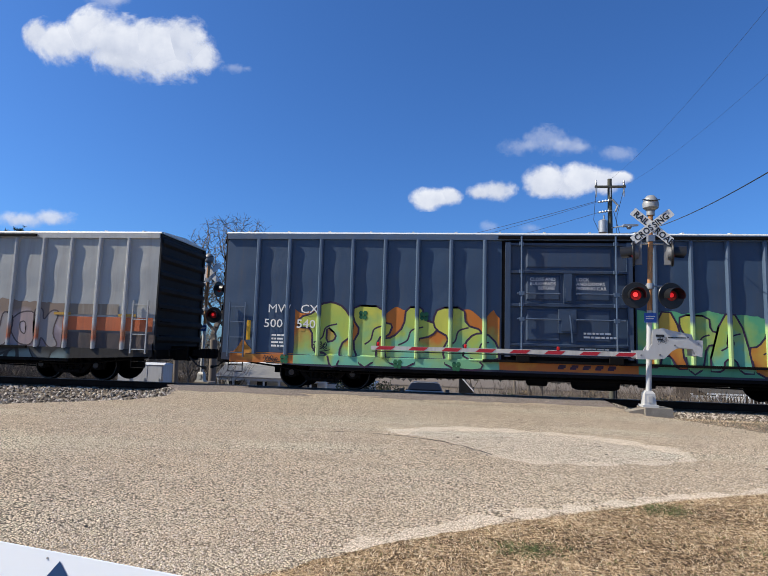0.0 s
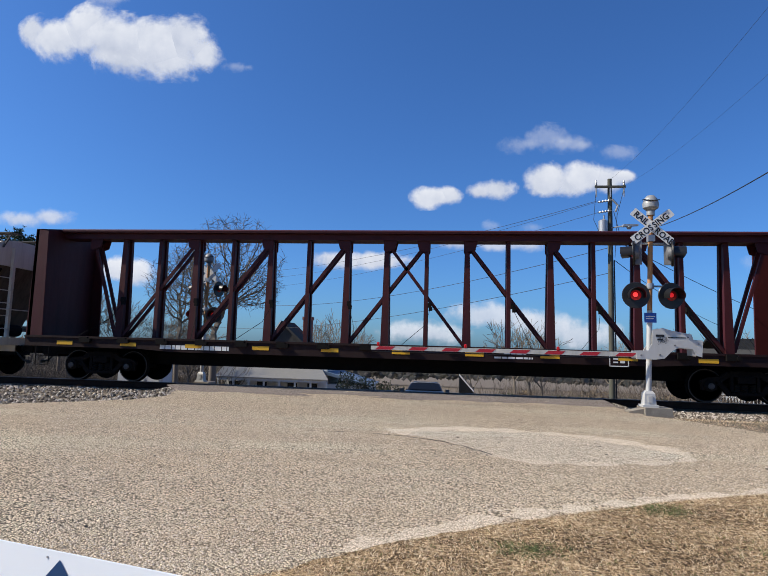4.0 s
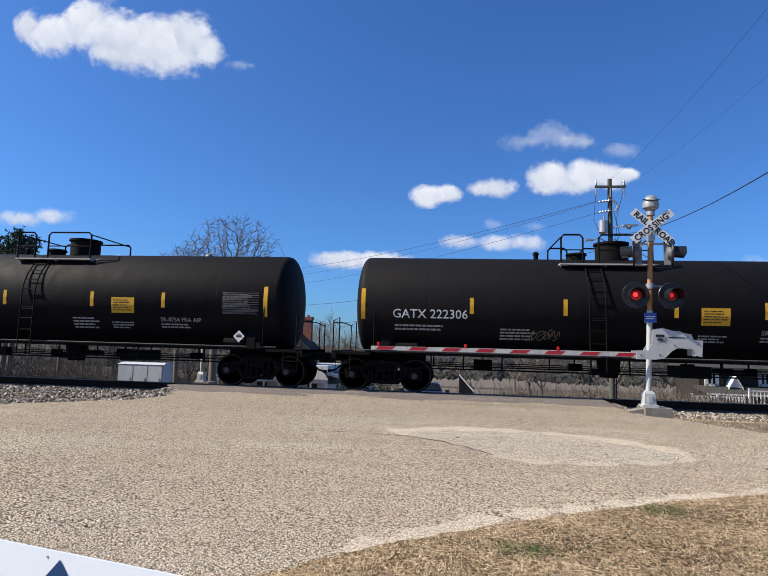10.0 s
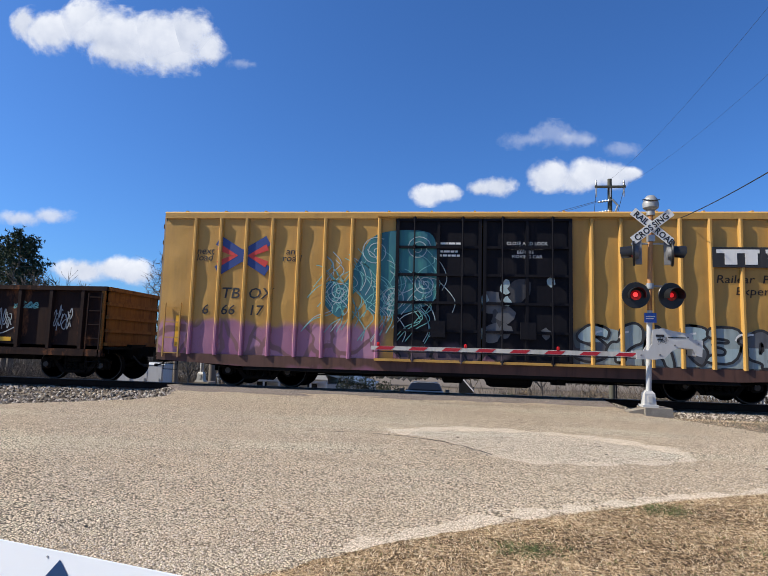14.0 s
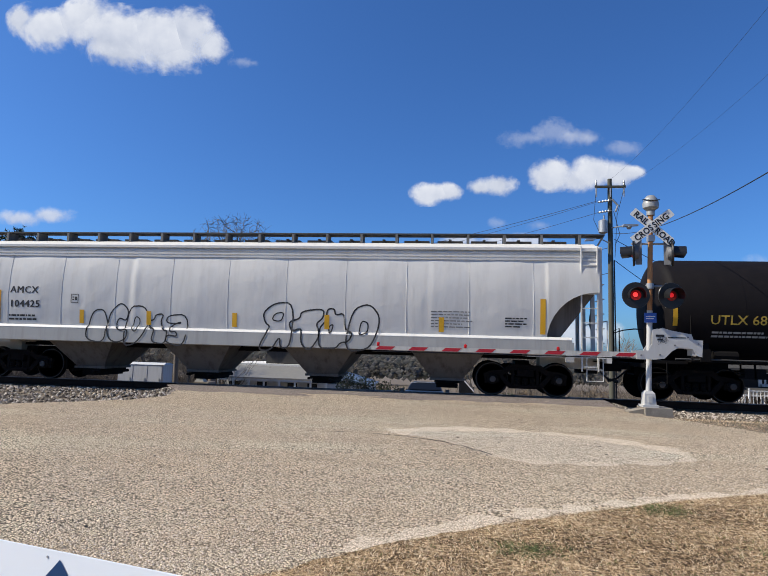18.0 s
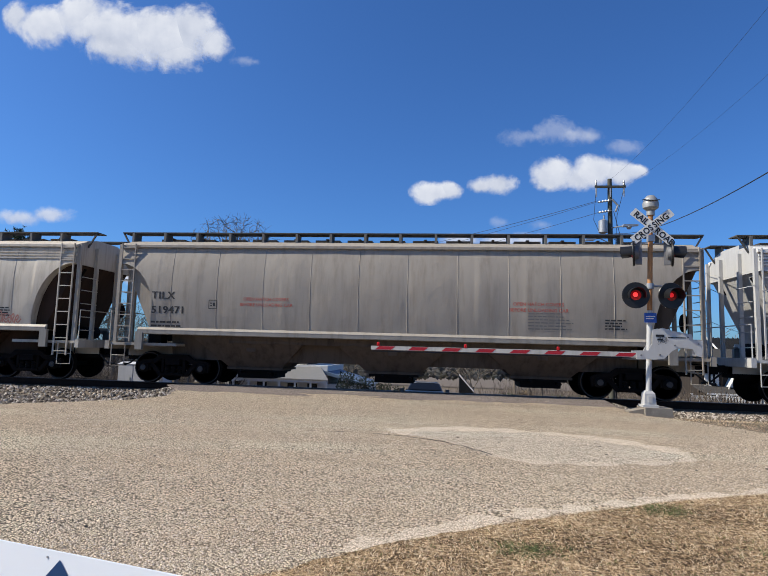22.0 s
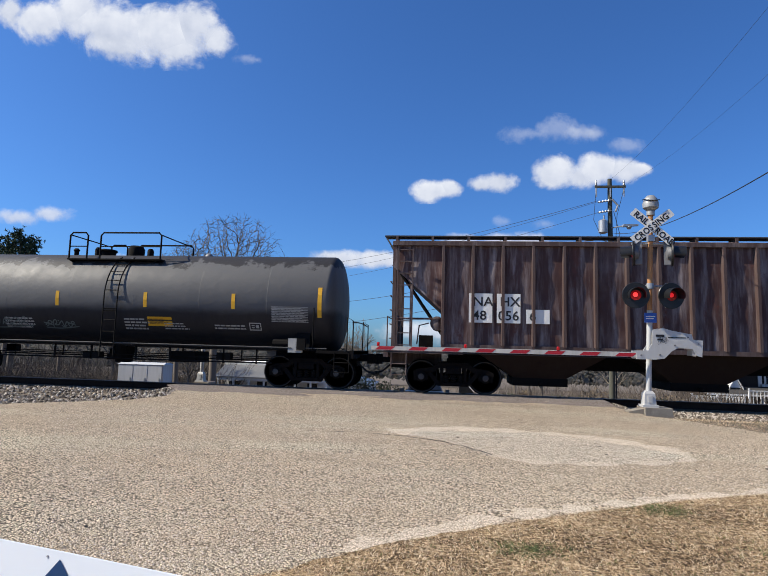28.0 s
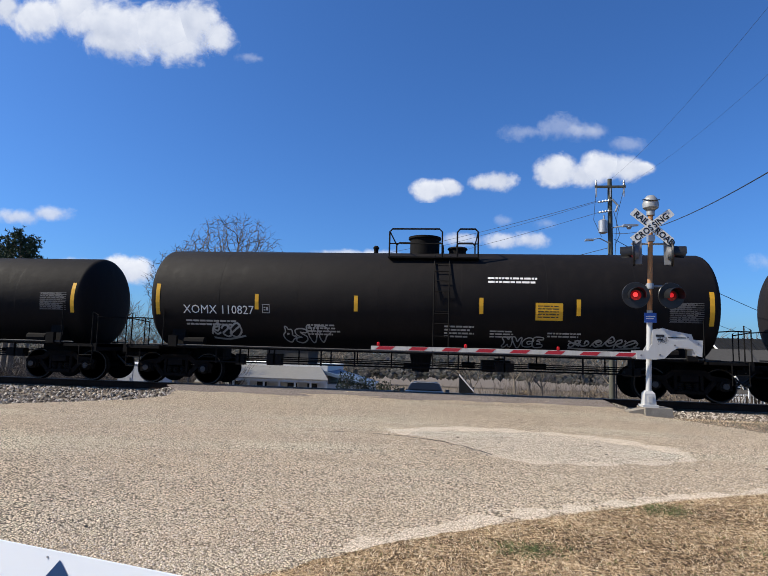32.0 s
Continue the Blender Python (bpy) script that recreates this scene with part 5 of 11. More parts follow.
def plug_door(car, d0, d1, y, lo, hi, mat, bars):
    """A sliding plug door: pressed panels, rails, two lock rods, their levers and the lock box."""
    # Black sheet behind the door supplies the darkness of the gap round it
    part("door_gap", Mesh().box(d0, d1, -y + 0.055, -y + 0.012, lo + 0.32, hi - 0.16), black_iron, car)
    a, b, mid = d0 + 0.10, d1 - 0.10, (d0 + d1) / 2
    dr = part("door", Mesh().box(a, b, -y + 0.01, -y - 0.02, lo + 0.44, hi - 0.24), mat, car)
    for z0, z1 in ((3.50, 4.06), (2.62, 3.30), (1.52, 2.38)):
        for x0, x1 in ((a + 0.55, mid - 0.20), (mid + 0.20, b - 0.55)) if z1 < 3.5 else ((a + 0.55, b - 0.5),):
            m = Mesh().loft([[(x0, -y - 0.02, z0), (x1, -y - 0.02, z0), (x1, -y - 0.02, z1), (x0, -y - 0.02, z1)], [(x0 + 0.04, -y - 0.045, z0 + 0.04), (x1 - 0.04, -y - 0.045, z0 + 0.04), (x1 - 0.04, -y - 0.045, z1 - 0.04), (x0 + 0.04, -y - 0.045, z1 - 0.04)]], True, True)
            part("pressed_panel", m, mat, dr)
    for z, t in ((4.15, 0.045), (3.39, 0.045), (2.49, 0.05), (1.42, 0.04), (1.16, 0.05)):
        part("door_rail", Mesh().prism([(-y - 0.02, z - t), (-y - 0.095, z - t * 0.8), (-y - 0.10, z + t * 0.6), (-y - 0.02, z + t)], "x", a + 0.02, b - 0.02), mat, dr)
    for q0, q1 in ((a - 0.01, a + 0.13), (b - 0.13, b + 0.01)):
        part("door_stile", Mesh().box(q0, q1, -y - 0.021, -y - 0.11, lo + 0.42, hi - 0.22), mat, dr)
    for x in (a + 0.42, b - 0.42):
        rod = Mesh().tube([(x, -y - 0.16, lo + 0.30), (x, -y - 0.16, hi - 0.07)], 0.026, 8)
        for z in (1.16, 2.49, 3.39, 4.15):
            rod.box(x - 0.06, x + 0.06, -y - 0.09, -y - 0.17, z - 0.045, z + 0.045)
        part("lock_rod", rod, bars, dr)
    for z in (2.79, 2.10):
        bar = Mesh().tube([(a + 0.30, -y - 0.15, z), (mid - 0.22, -y - 0.15, z)], 0.02, 6).tube([(mid + 0.2, -y - 0.15, z), (b - 0.2, -y - 0.15, z)], 0.02, 6)
        for x in (a + 0.42, b - 0.42):
            bar.box(x - 0.07, x + 0.07, -y - 0.12, -y - 0.19, z - 0.05, z + 0.05)
        part("lock_lever", bar, bars, dr)
    part("door_post", Mesh().box(mid - 0.11, mid + 0.10, -y - 0.021, -y - 0.105, 2.54, 3.345).box(mid - 0.07, mid + 0.07, -y - 0.10, -y - 0.15, 2.60, 2.95), mat, dr)
    part("lock_box", Mesh().box(mid - 0.26, mid + 0.20, -y - 0.021, -y - 0.14, 1.74, 2.38).box(mid - 0.20, mid + 0.14, -y - 0.14, -y - 0.16, 1.80, 2.05).tube([(mid + 0.02, -y - 0.18, 2.22), (mid + 0.05, -y - 0.22, 1.95), (mid + 0.08, -y - 0.20, 1.50)], 0.024, 6), mat, dr)
    for x in (a + 0.45, b - 0.45):
        part("door_roller", Mesh().box(x - 0.17, x + 0.17, -y - 0.10, -y - 0.19, lo + 0.30, lo + 0.52), black_iron, dr)


def box_car(name, label, place, length, y, hi, lo, body, door_mat, end_mat, door, ribs_left, ribs_right, roof_mat, door_kind="plug", trim=None, sill=None, rib_paint=None):
    car = new_car(name, label, "boxcar", place, length, 3.9)
    h = length / 2
    te, dent = h - 1.05, 0.016 if door_kind == "plug" else 0.03
    rib_l = [-te + 0.95 + (door[0] - 0.45 + te - 0.95) * k / (ribs_left - 1) for k in range(ribs_left)]
    rib_r = [door[1] + 0.5 + (te - 0.95 - door[1] - 0.5) * k / (ribs_right - 1) for k in range(ribs_right)]
    xs = [-te] + rib_l + [door[0], door[1]] + rib_r + [te]
    near = bulged([-te] + rib_l + [door[0]], lo + 0.3, hi, -y, dent, 3)
    part("side_sheet", near, body, car, smooth=70)
    far = bulged([door[1]] + rib_r + [te], lo + 0.3, hi, -y, dent, 3)
    part("side_sheet", far, body, car, smooth=70)
    part("side_sheet", Mesh().box(-te, te, y - 0.05, y, lo + 0.3, hi), body, car)
    shape = Mesh().prism([(-0.065, 0.0), (0.065, 0.0), (0.055, -0.06), (0.025, -0.095), (-0.025, -0.095), (-0.055, -0.06)], "z", lo + 0.3, hi - 0.16)
    rib = shape.data("rib", trim or body)
    painted = shape.data("rib", rib_paint[2]) if rib_paint else rib
    for x in rib_l + rib_r:
        part("rib", painted if rib_paint and not rib_paint[0] < x < rib_paint[1] else rib, None, car, at=pose(x, -y, 0))
        part("rib", rib, None, car, at=pose(x, y, 0, 0, 0, 180))
    for s in (-1, 1):
        m = Mesh().box(-te, te, s * (y - 0.06), s * (y + 0.06), hi - 0.16, hi)
        part("top_chord", m, trim or body, car)
        m = Mesh().prism([(-te, lo + 0.32), (te, lo + 0.32), (te, lo + 0.12), (te - 2.6, lo), (-te + 2.6, lo), (-te, lo + 0.12)], "y", s * (y - 0.06), s * (y + 0.05))
        part("side_sill", m, sill or trim or body, car)
        # corrugated end
        m, k, z = Mesh(), 0, lo + 0.3
        prof = []
        while z < hi:
            prof += [(z, 0.0), (z + 0.22, 0.0), (z + 0.30, 0.09), (z + 0.40, 0.09)]
            z += 0.48
        prof = [p for p in prof if p[0] < hi] + [(hi, 0.0)]
        rings = [[(s * (te + d), -y + 0.02, zz), (s * (te + d), y - 0.02, zz)] for zz, d in prof]
        m.loft(rings, False, False)
        m.box(s * (te - 0.03), s * (te + 0.05), -y, -y + 0.1, lo + 0.2, hi).box(s * (te - 0.03), s * (te + 0.05), y - 0.1, y, lo + 0.2, hi)
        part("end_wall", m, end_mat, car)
        m = Mesh().box(s * te, s * (h - 0.5), -0.4, 0.4, 0.72, 1.1).box(s * (te - 0.1), s * (te + 0.12), -y, y, lo + 0.05, lo + 0.32)
        part("draft_sill", m, black_iron, car)
        ladder(car, s * (te - 0.42), -y - 0.09, lo + 0.2, lo + 1.75, 0.46, trim or body, 4)
        stirrup(car, s * (te - 0.42), -y - 0.02, 0.45, lo + 0.15, black_iron)
        for z in (1.4, 1.8, 2.2):
            part("grab_iron", Mesh().tube([(s * (te + 0.1), -y + 0.1, z), (s * (te + 0.16), -y + 0.1, z), (s * (te + 0.16), -y + 0.65, z), (s * (te + 0.1), -y + 0.65, z)], 0.013, 5), black_iron, car)
    m = Mesh().prism([(-y - 0.05, hi), (y + 0.05, hi), (y, hi + 0.05), (0, hi + 0.14), (-y, hi + 0.05)], "x", -te - 0.04, te + 0.04)
    x = -te + 0.6
    while x < te:
        m.prism([(-y, hi + 0.05), (0, hi + 0.14), (y, hi + 0.05), (y, hi + 0.08), (0, hi + 0.17), (-y, hi + 0.08)], "x", x - 0.03, x + 0.03)
        x += 1.2
    part("roof", m, roof_mat, car)
    part("floor", Mesh().box(-te, te, -y + 0.06, y - 0.06, lo + 0.12, lo + 0.3).box(-te + 2.4, te - 2.4, -0.4, 0.4, 0.62, lo + 0.12), black_iron, car)
    underframe(car, te, y, lo)
    d0, d1 = door
    if door_kind == "plug":
        plug_door(car, d0, d1, y, lo, hi, door_mat, trim)
    for k in range(0 if door_kind == "plug" else 2):
        a, b = d0 + (d1 - d0) * k / 2 + 0.02, d0 + (d1 - d0) * (k + 1) / 2 - 0.02
        dr = part("door", Mesh().box(a, b, -y + 0.05, -y - 0.03, lo + 0.36, hi - 0.2), door_mat, car)
        zs = [lo + 0.36 + (hi - 0.56 - lo) * i / 5 for i in range(6)]
        for z in zs:
            part("door_rail", Mesh().box(a, b, -y - 0.03, -y - 0.09, z - 0.035, z + 0.035), door_mat, dr)
        for q0, q1, dp in ((a, a + 0.09, 0.10), (b - 0.09, b, 0.10), ((a + b) / 2 - 0.04, (a + b) / 2 + 0.04, 0.08)):
            part("door_stile", Mesh().box(q0, q1, -y - 0.03, -y - dp, lo + 0.36, hi - 0.2), door_mat, dr)
        for q in (0.22, 0.78):
            x = a + (b - a) * q
            rod = Mesh().tube([(x, -y - 0.14, lo + 0.25), (x, -y - 0.14, hi - 0.12)], 0.022, 6)
            for z in zs:
                rod.box(x - 0.05, x + 0.05, -y - 0.08, -y - 0.15, z - 0.05, z + 0.05)
            part("lock_rod", rod, door_mat, dr)
        part("door_handle", Mesh().box((a + b) / 2 - 0.18, (a + b) / 2 + 0.22, -y - 0.09, -y - 0.17, lo + 0.95, lo + 1.4), door_mat, dr)
    plug = door_kind == "plug"
    part("door_track", Mesh().box(d0 - 0.5, d1 + (3.9 if plug else 1.8), -y - 0.06, -y - 0.14, lo + 0.27, lo + 0.34), black_iron if plug else trim or body, car)
    part("door_track", Mesh().box(d0 - 0.1 if plug else d0 - 0.5, d1 + (3.9 if plug else 1.8), -y - 0.062, -y - 0.14, hi - 0.12, hi - 0.05), black_iron if plug else trim or body, car)
    return car


# ---- centre-beam flat car ----
def centre_beam(name, label, place, length, steel, deck_mat, tape=True, post_mat=None):
    car = new_car(name, label, "flat car", place, length, 2.95)
    h = length / 2
    inner = h - 2.92
    part("deck", Mesh().box(-h + 0.7, h - 0.7, -1.42, 1.42, 1.22, 1.32), deck_mat, car)
    for s in (-1, 1):
        m = Mesh().prism([(-h + 0.7, 1.30), (h - 0.7, 1.30), (h - 0.7, 1.0), (h - 4.4, 0.99), (h - 5.4, 0.93), (-h + 5.4, 0.93), (-h + 4.4, 0.99), (-h + 0.7, 1.0)], "y", s * 1.36, s * 1.43)
        m.box(-h + 0.7, h - 0.7, s * 1.36, s * 1.47, 1.26, 1.31)
        part("side_sill", m, deck_mat, car)
        x, winch = -h + 2.6, Mesh().box(-0.10, 0.16, s * 1.36, s * 1.52, 1.14, 1.30).disc([(s * 1.40, 0.06), (s * 1.54, 0.06)], "y", 8, (0.2, 0, 1.2)).data("winch", black_iron)
        while x < h - 2.4:
            part("winch", winch, None, car, at=pose(x, 0, 0))
            x += 1.2
        # bulkhead
        b = part("bulkhead", Mesh().box(s * (h - 0.74), s * (h - 0.84), -1.42, 1.42, 1.30, 4.56), steel, car)
        for y in (-1.42, 1.36):
            part("side_plate", Mesh().prism([(s * (h - 0.70), 1.30), (s * (h - (1.45 if s > 0 else 1.22)), 1.30), (s * (h - (1.42 if s > 0 else 1.14)), 4.50), (s * (h - 0.76), 4.56)], "y", y, y + 0.06), steel, b)
        for y in (-0.9, -0.3, 0.3, 0.9):
            part("stiffener", Mesh().box(s * (h - 0.67), s * (h - 0.74), y - 0.05, y + 0.05, 1.30, 4.5), steel, b)
        part("bulkhead_cap", Mesh().prism([(-1.42, 4.561), (1.42, 4.561), (0.4, 4.76), (-0.4, 4.76)], "x", s * (h - 0.74), s * (h - 0.84)), steel, b)
        m = Mesh().box(s * (h - 0.5), s * (h - 4), -0.35, 0.35, 0.74, 1.22)
        part("draft_sill", m, black_iron, car)
        stirrup(car, s * (h - 1.3), -1.42, 0.45, 1.0, black_iron)
    part("centre_sill", Mesh().box(-h + 3, h - 3, -0.22, 0.22, 0.52, 1.22), black_iron, car)
    part("top_chord", Mesh().prism([(-0.30, 4.48), (0.30, 4.48), (0.30, 4.66), (0.46, 4.66), (0.47, 4.72), (0.40, 4.77), (-0.40, 4.77), (-0.47, 4.72), (-0.46, 4.66), (-0.30, 4.66)], "x", -h + 0.85, h - 0.85), steel, car)
    n = 16
    xs = [-inner + 2 * inner * k / (n - 1) for k in range(n)]
    kinds = []
    for foot, head in ((0.062, 0.055), (0.125, 0.065)):
        post = Mesh()
        for y in (-1, 1):
            post.loft([[(-foot, y * 0.10, 1.32), (foot, y * 0.10, 1.32), (foot, y * 0.24, 1.32), (-foot, y * 0.24, 1.32)], [(-head, y * 0.08, 4.5), (head, y * 0.08, 4.5), (head, y * 0.20, 4.5), (-head, y * 0.20, 4.5)]])
        post.box(-0.015, 0.015, -0.2, 0.2, 1.32, 4.5)
        kinds.append(post.data("post", post_mat or steel))
    clamp = Mesh().box(0.06, 0.16, -0.34, -0.20, 2.46, 2.60).box(0.10, 0.20, -0.36, -0.26, 2.36, 2.48).data("cable_clamp", black_iron)
    for k, x in enumerate(xs):
        part("post", kinds[k % 2 if k > 7 or k == 7 else (k + 1) % 2], None, car, at=pose(x, 0, 0))
        if k % 2 == 0:
            part("cable_clamp", clamp, None, car, at=pose(x, 0, 0))
            d = 0.5 if k % 4 else -0.6
            part("tie_down_cable", Mesh().tube([(x + 0.14, -0.32, 2.4), (x + 0.18 + d * 0.3, -0.7, 1.9), (x + d, -1.3, 1.33)], 0.008, 4), black_iron, car)

    def brace(a, b):
        m = Mesh()
        d = Vector((b[0] - a[0], b[1] - a[1])).normalized() * 0.045
        for y in (-0.19, 0.12):
            m.prism([(a[0] - d.y, a[1] + d.x), (b[0] - d.y, b[1] + d.x), (b[0] + d.y, b[1] - d.x), (a[0] + d.y, a[1] - d.x)], "y", y, y + 0.07)
        g = 0.24 if b[0] > a[0] else -0.24
        for y in (-0.24, 0.20):
            m.prism([(a[0] - g * 0.4, 4.5), (a[0] + g * 1.3, 4.5), (a[0] + g * 1.0, 4.22), (a[0] - g * 0.2, 4.12), (a[0] - g * 0.4, 4.2)], "y", y, y + 0.04)
        part("brace", m, steel, car)

    for s in (-1, 1):
        for k in (7, 9, 11, 13):
            i, j = (k, k + 2) if s > 0 else (15 - k, 13 - k)
            brace((xs[i], 4.42), (xs[j] - s * 0.1, 1.36))
        brace((s * (h - 1.85), 4.40), (xs[15 if s > 0 else 0] + s * 0.14, 1.36))
    if tape:
        for k in range(11):
            x = -h + 2.0 + (length - 4.0) * k / 10
            on_side(car, "reflective_stripe", rects([(x - 0.25, x + 0.25, 1.06, 1.17)]), lambda z: 1.43, yellow_tape, 0.008)
    return car


# ---- gondola ----
def gondola(name, label, place, length, body, pitch, hi=2.80, end_mat=None):
    car = new_car(name, label, "gondola", place, length, 1.85)
    h = length / 2
    te, y, lo = h - 0.72, 1.47, 0.74
    for s in (-1, 1):
        m = Mesh().box(-te, te, s * (y - 0.06), s * y, lo + 0.1, hi)
        part("side_sheet", m, body, car)
        part("top_chord", Mesh().box(-te - 0.05, te + 0.05, s * (y - 0.10), s * (y + 0.13), hi - 0.13, hi), body, car)
        part("side_sill", Mesh().box(-te, te, s * (y - 0.10), s * (y + 0.12), lo, lo + 0.2), body, car)
        m = Mesh().box(s * (te - 0.06), s * te, -y, y, lo + 0.1, hi)
        wall = part("end_wall", m, end_mat or body, car)
        for z in (1.1, 1.5, 1.9, 2.3):
            part("end_rib", Mesh().box(s * te, s * (te + 0.10), -y, y, z - 0.05, z + 0.05), end_mat or body, wall)
        part("end_cap", Mesh().box(s * (te + 0.003), s * (te + 0.12), -y - 0.05, y + 0.05, hi - 0.12, hi - 0.003), end_mat or body, wall)
        part("corner_post", Mesh().box(s * (te - 0.12), s * (te - 0.02), -y - 0.10, -y - 0.003, lo + 0.2, hi - 0.13), end_mat or body, car)
        part("draft_sill", Mesh().box(s * te, s * (h - 0.45), -0.4, 0.4, 0.72, 1.1).box(s * (te + 0.02), s * (te + 0.3), -1.45, 1.45, 0.95, 1.02), black_iron, car)
        ladder(car, s * (te - 0.3), -y - 0.1, lo, hi - 0.2, 0.42, body, 5)
        stirrup(car, s * (te - 0.3), -y - 0.02, 0.42, lo, black_iron)
    rib = Mesh().prism([(-0.07, 0.0), (0.07, 0.0), (0.05, -0.12), (-0.05, -0.12)], "z", lo + 0.18, hi - 0.12).data("rib", body)
    n = int((2 * te - 1.0) / pitch)
    for k in range(n + 1):
        x = -te + 0.7 + (2 * te - 1.4) * k / n
        part("rib", rib, None, car, at=pose(x, -y, 0))
        part("rib", rib, None, car, at=pose(x, y, 0, 0, 0, 180))
    part("floor", Mesh().box(-te, te, -y, y, lo + 0.1, lo + 0.3).box(-te + 3, te - 3, -0.4, 0.4, 0.55, lo + 0.1).box(-0.6, 0.6, -1.1, -0.5, 0.5, lo), black_iron, car)
    return car


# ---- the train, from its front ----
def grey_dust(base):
    return paint("dusty_shade_tone_" + str(len(bpy.data.materials)), base, (0.03, 0.022, 0.016), 0.7, 0.85, gloss=0.15)


# Bay dust tones, lighter or darker for sunlit or shaded undersides
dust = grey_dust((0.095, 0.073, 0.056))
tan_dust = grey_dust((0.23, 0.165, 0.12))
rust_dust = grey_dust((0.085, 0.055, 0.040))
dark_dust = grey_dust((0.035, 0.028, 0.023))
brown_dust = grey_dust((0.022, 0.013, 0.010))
# Dusty funnel colour, taken a step darker for the sill's shadow on it
funnel_grey = paint("shaded_dusty_funnel_paint", (0.135, 0.122, 0.11), (0.05, 0.038, 0.03), 0.8, 0.75)
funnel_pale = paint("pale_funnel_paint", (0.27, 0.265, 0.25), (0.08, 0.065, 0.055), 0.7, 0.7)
roof_silver = paint("bare_roof_metal", (0.62, 0.63, 0.62), (0.3, 0.27, 0.24), 0.3, 0.5, 0.2)
flat_y = lambda y: (lambda z: y)


def span(a, b):
    """The middle and the length of a car between two couplings."""
    return (a + b) / 2, a - b


navy = paint("navy_paint", (0.037, 0.068, 0.122), (0.085, 0.085, 0.09), 0.35, 0.5)
# Lighter, glossier navy: the ribs' bright highlights are partly in this colour
navy_trim = paint("highlit_navy_trim", (0.060, 0.095, 0.155), (0.11, 0.11, 0.115), 0.45, 0.4, gloss=0.7)
# End walls: a much darker navy than the sides
navy_end = paint("dark_navy_end_paint", (0.012, 0.014, 0.022), (0.03, 0.025, 0.022), 0.4, 0.7, gloss=0.2)
navy_sill = paint("grimy_navy_sill", (0.028, 0.035, 0.06), (0.03, 0.025, 0.022), 0.4, 0.6)
# Same lightened navy beneath the sprayed colours
navy_rib = paint("sprayed_navy_rib", (0.060, 0.095, 0.155), (0.11, 0.11, 0.115), 0.45, 0.4, spray=dict(box=(-1.0, 1.0, 0.7, 2.3), colours=[(0.52, 0.52, 0.13), (0.40, 0.5, 0.16), (0.20, 0.46, 0.28)], line=(0.30, 0.42, 0.12), cell=0.9, seed=2.0))
navy_door = paint("navy_door_paint", (0.034, 0.058, 0.105), (0.075, 0.07, 0.07), 0.35, 0.5, spray=dict(box=(-2.6, 1.9, 0.75, 1.2), colours=[(0.6, 0.24, 0.05), (0.5, 0.25, 0.04), (0.35, 0.1, 0.04)], line=(0.05, 0.03, 0.05), cell=0.7, seed=5.0))
c, l = span(13.79, -7.51)
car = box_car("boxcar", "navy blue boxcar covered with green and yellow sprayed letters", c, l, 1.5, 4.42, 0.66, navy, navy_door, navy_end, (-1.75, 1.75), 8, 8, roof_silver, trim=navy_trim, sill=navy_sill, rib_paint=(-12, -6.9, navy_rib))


def piece(car, x0, x1, z0, z1, n, seed, y, ground_mat, halo_mat, fills, line_mat, width=0.05, squeeze=1.08, shine=None):
    """A big sprayed piece: a ragged ground, haloed fat letters in two tones and their outlines."""
    rng = random.Random(seed)
    up = [(x0 + (x1 - x0) * k / 40, z1 - 0.10 + 0.30 * noise.noise((k * 0.45, seed, 0))) for k in range(41)]
    vs = [q for x, z in up for q in ((x, z0 - 0.05), (x, z))]
    if ground_mat:
        on_side(car, "sprayed_ground", (vs, [(2 * i, 2 * i + 2, 2 * i + 3, 2 * i + 1) for i in range(40)]), flat_y(y), ground_mat, 0.0)
    w, h = (x1 - x0) / n, z1 - z0
    for i in range(n):
        loops = letter(i * 7 + seed, x0 + i * w - 0.04 * w, z0 + rng.uniform(-0.03, 0.05) * h, w * squeeze, h * rng.uniform(0.92, 1.08), rng.uniform(-0.08, 0.18), rng, 0.045)
        k = 0.0012 * i
        if halo_mat:
            on_side(car, "letter_halo", rim(loops[0], width + 0.14), flat_y(y + 0.002), halo_mat, 0.0003 * i)
        middle = z0 + h * rng.uniform(0.4, 0.6)
        on_side(car, "sprayed_letter", filled(loops, 0.03, -9.0, middle), flat_y(y + 0.006), fills[i % len(fills)], k)
        on_side(car, "sprayed_letter", filled(loops, 0.03, middle), flat_y(y + 0.006), fills[(i + 1) % len(fills)], k)
        for q in loops:
            on_side(car, "sprayed_outline", rim(q, width), flat_y(y + 0.0066), line_mat, k)
        if shine:
            x, z = loops[0][3]
            on_side(car, "sprayed_shine", stroke(curve_points([(x + 0.10, z0 + h * 0.72), (x + 0.18, z0 + h * 0.86), (x + 0.34, z0 + h * 0.9)], 4), 0.05), flat_y(y + 0.0069), shine, k)


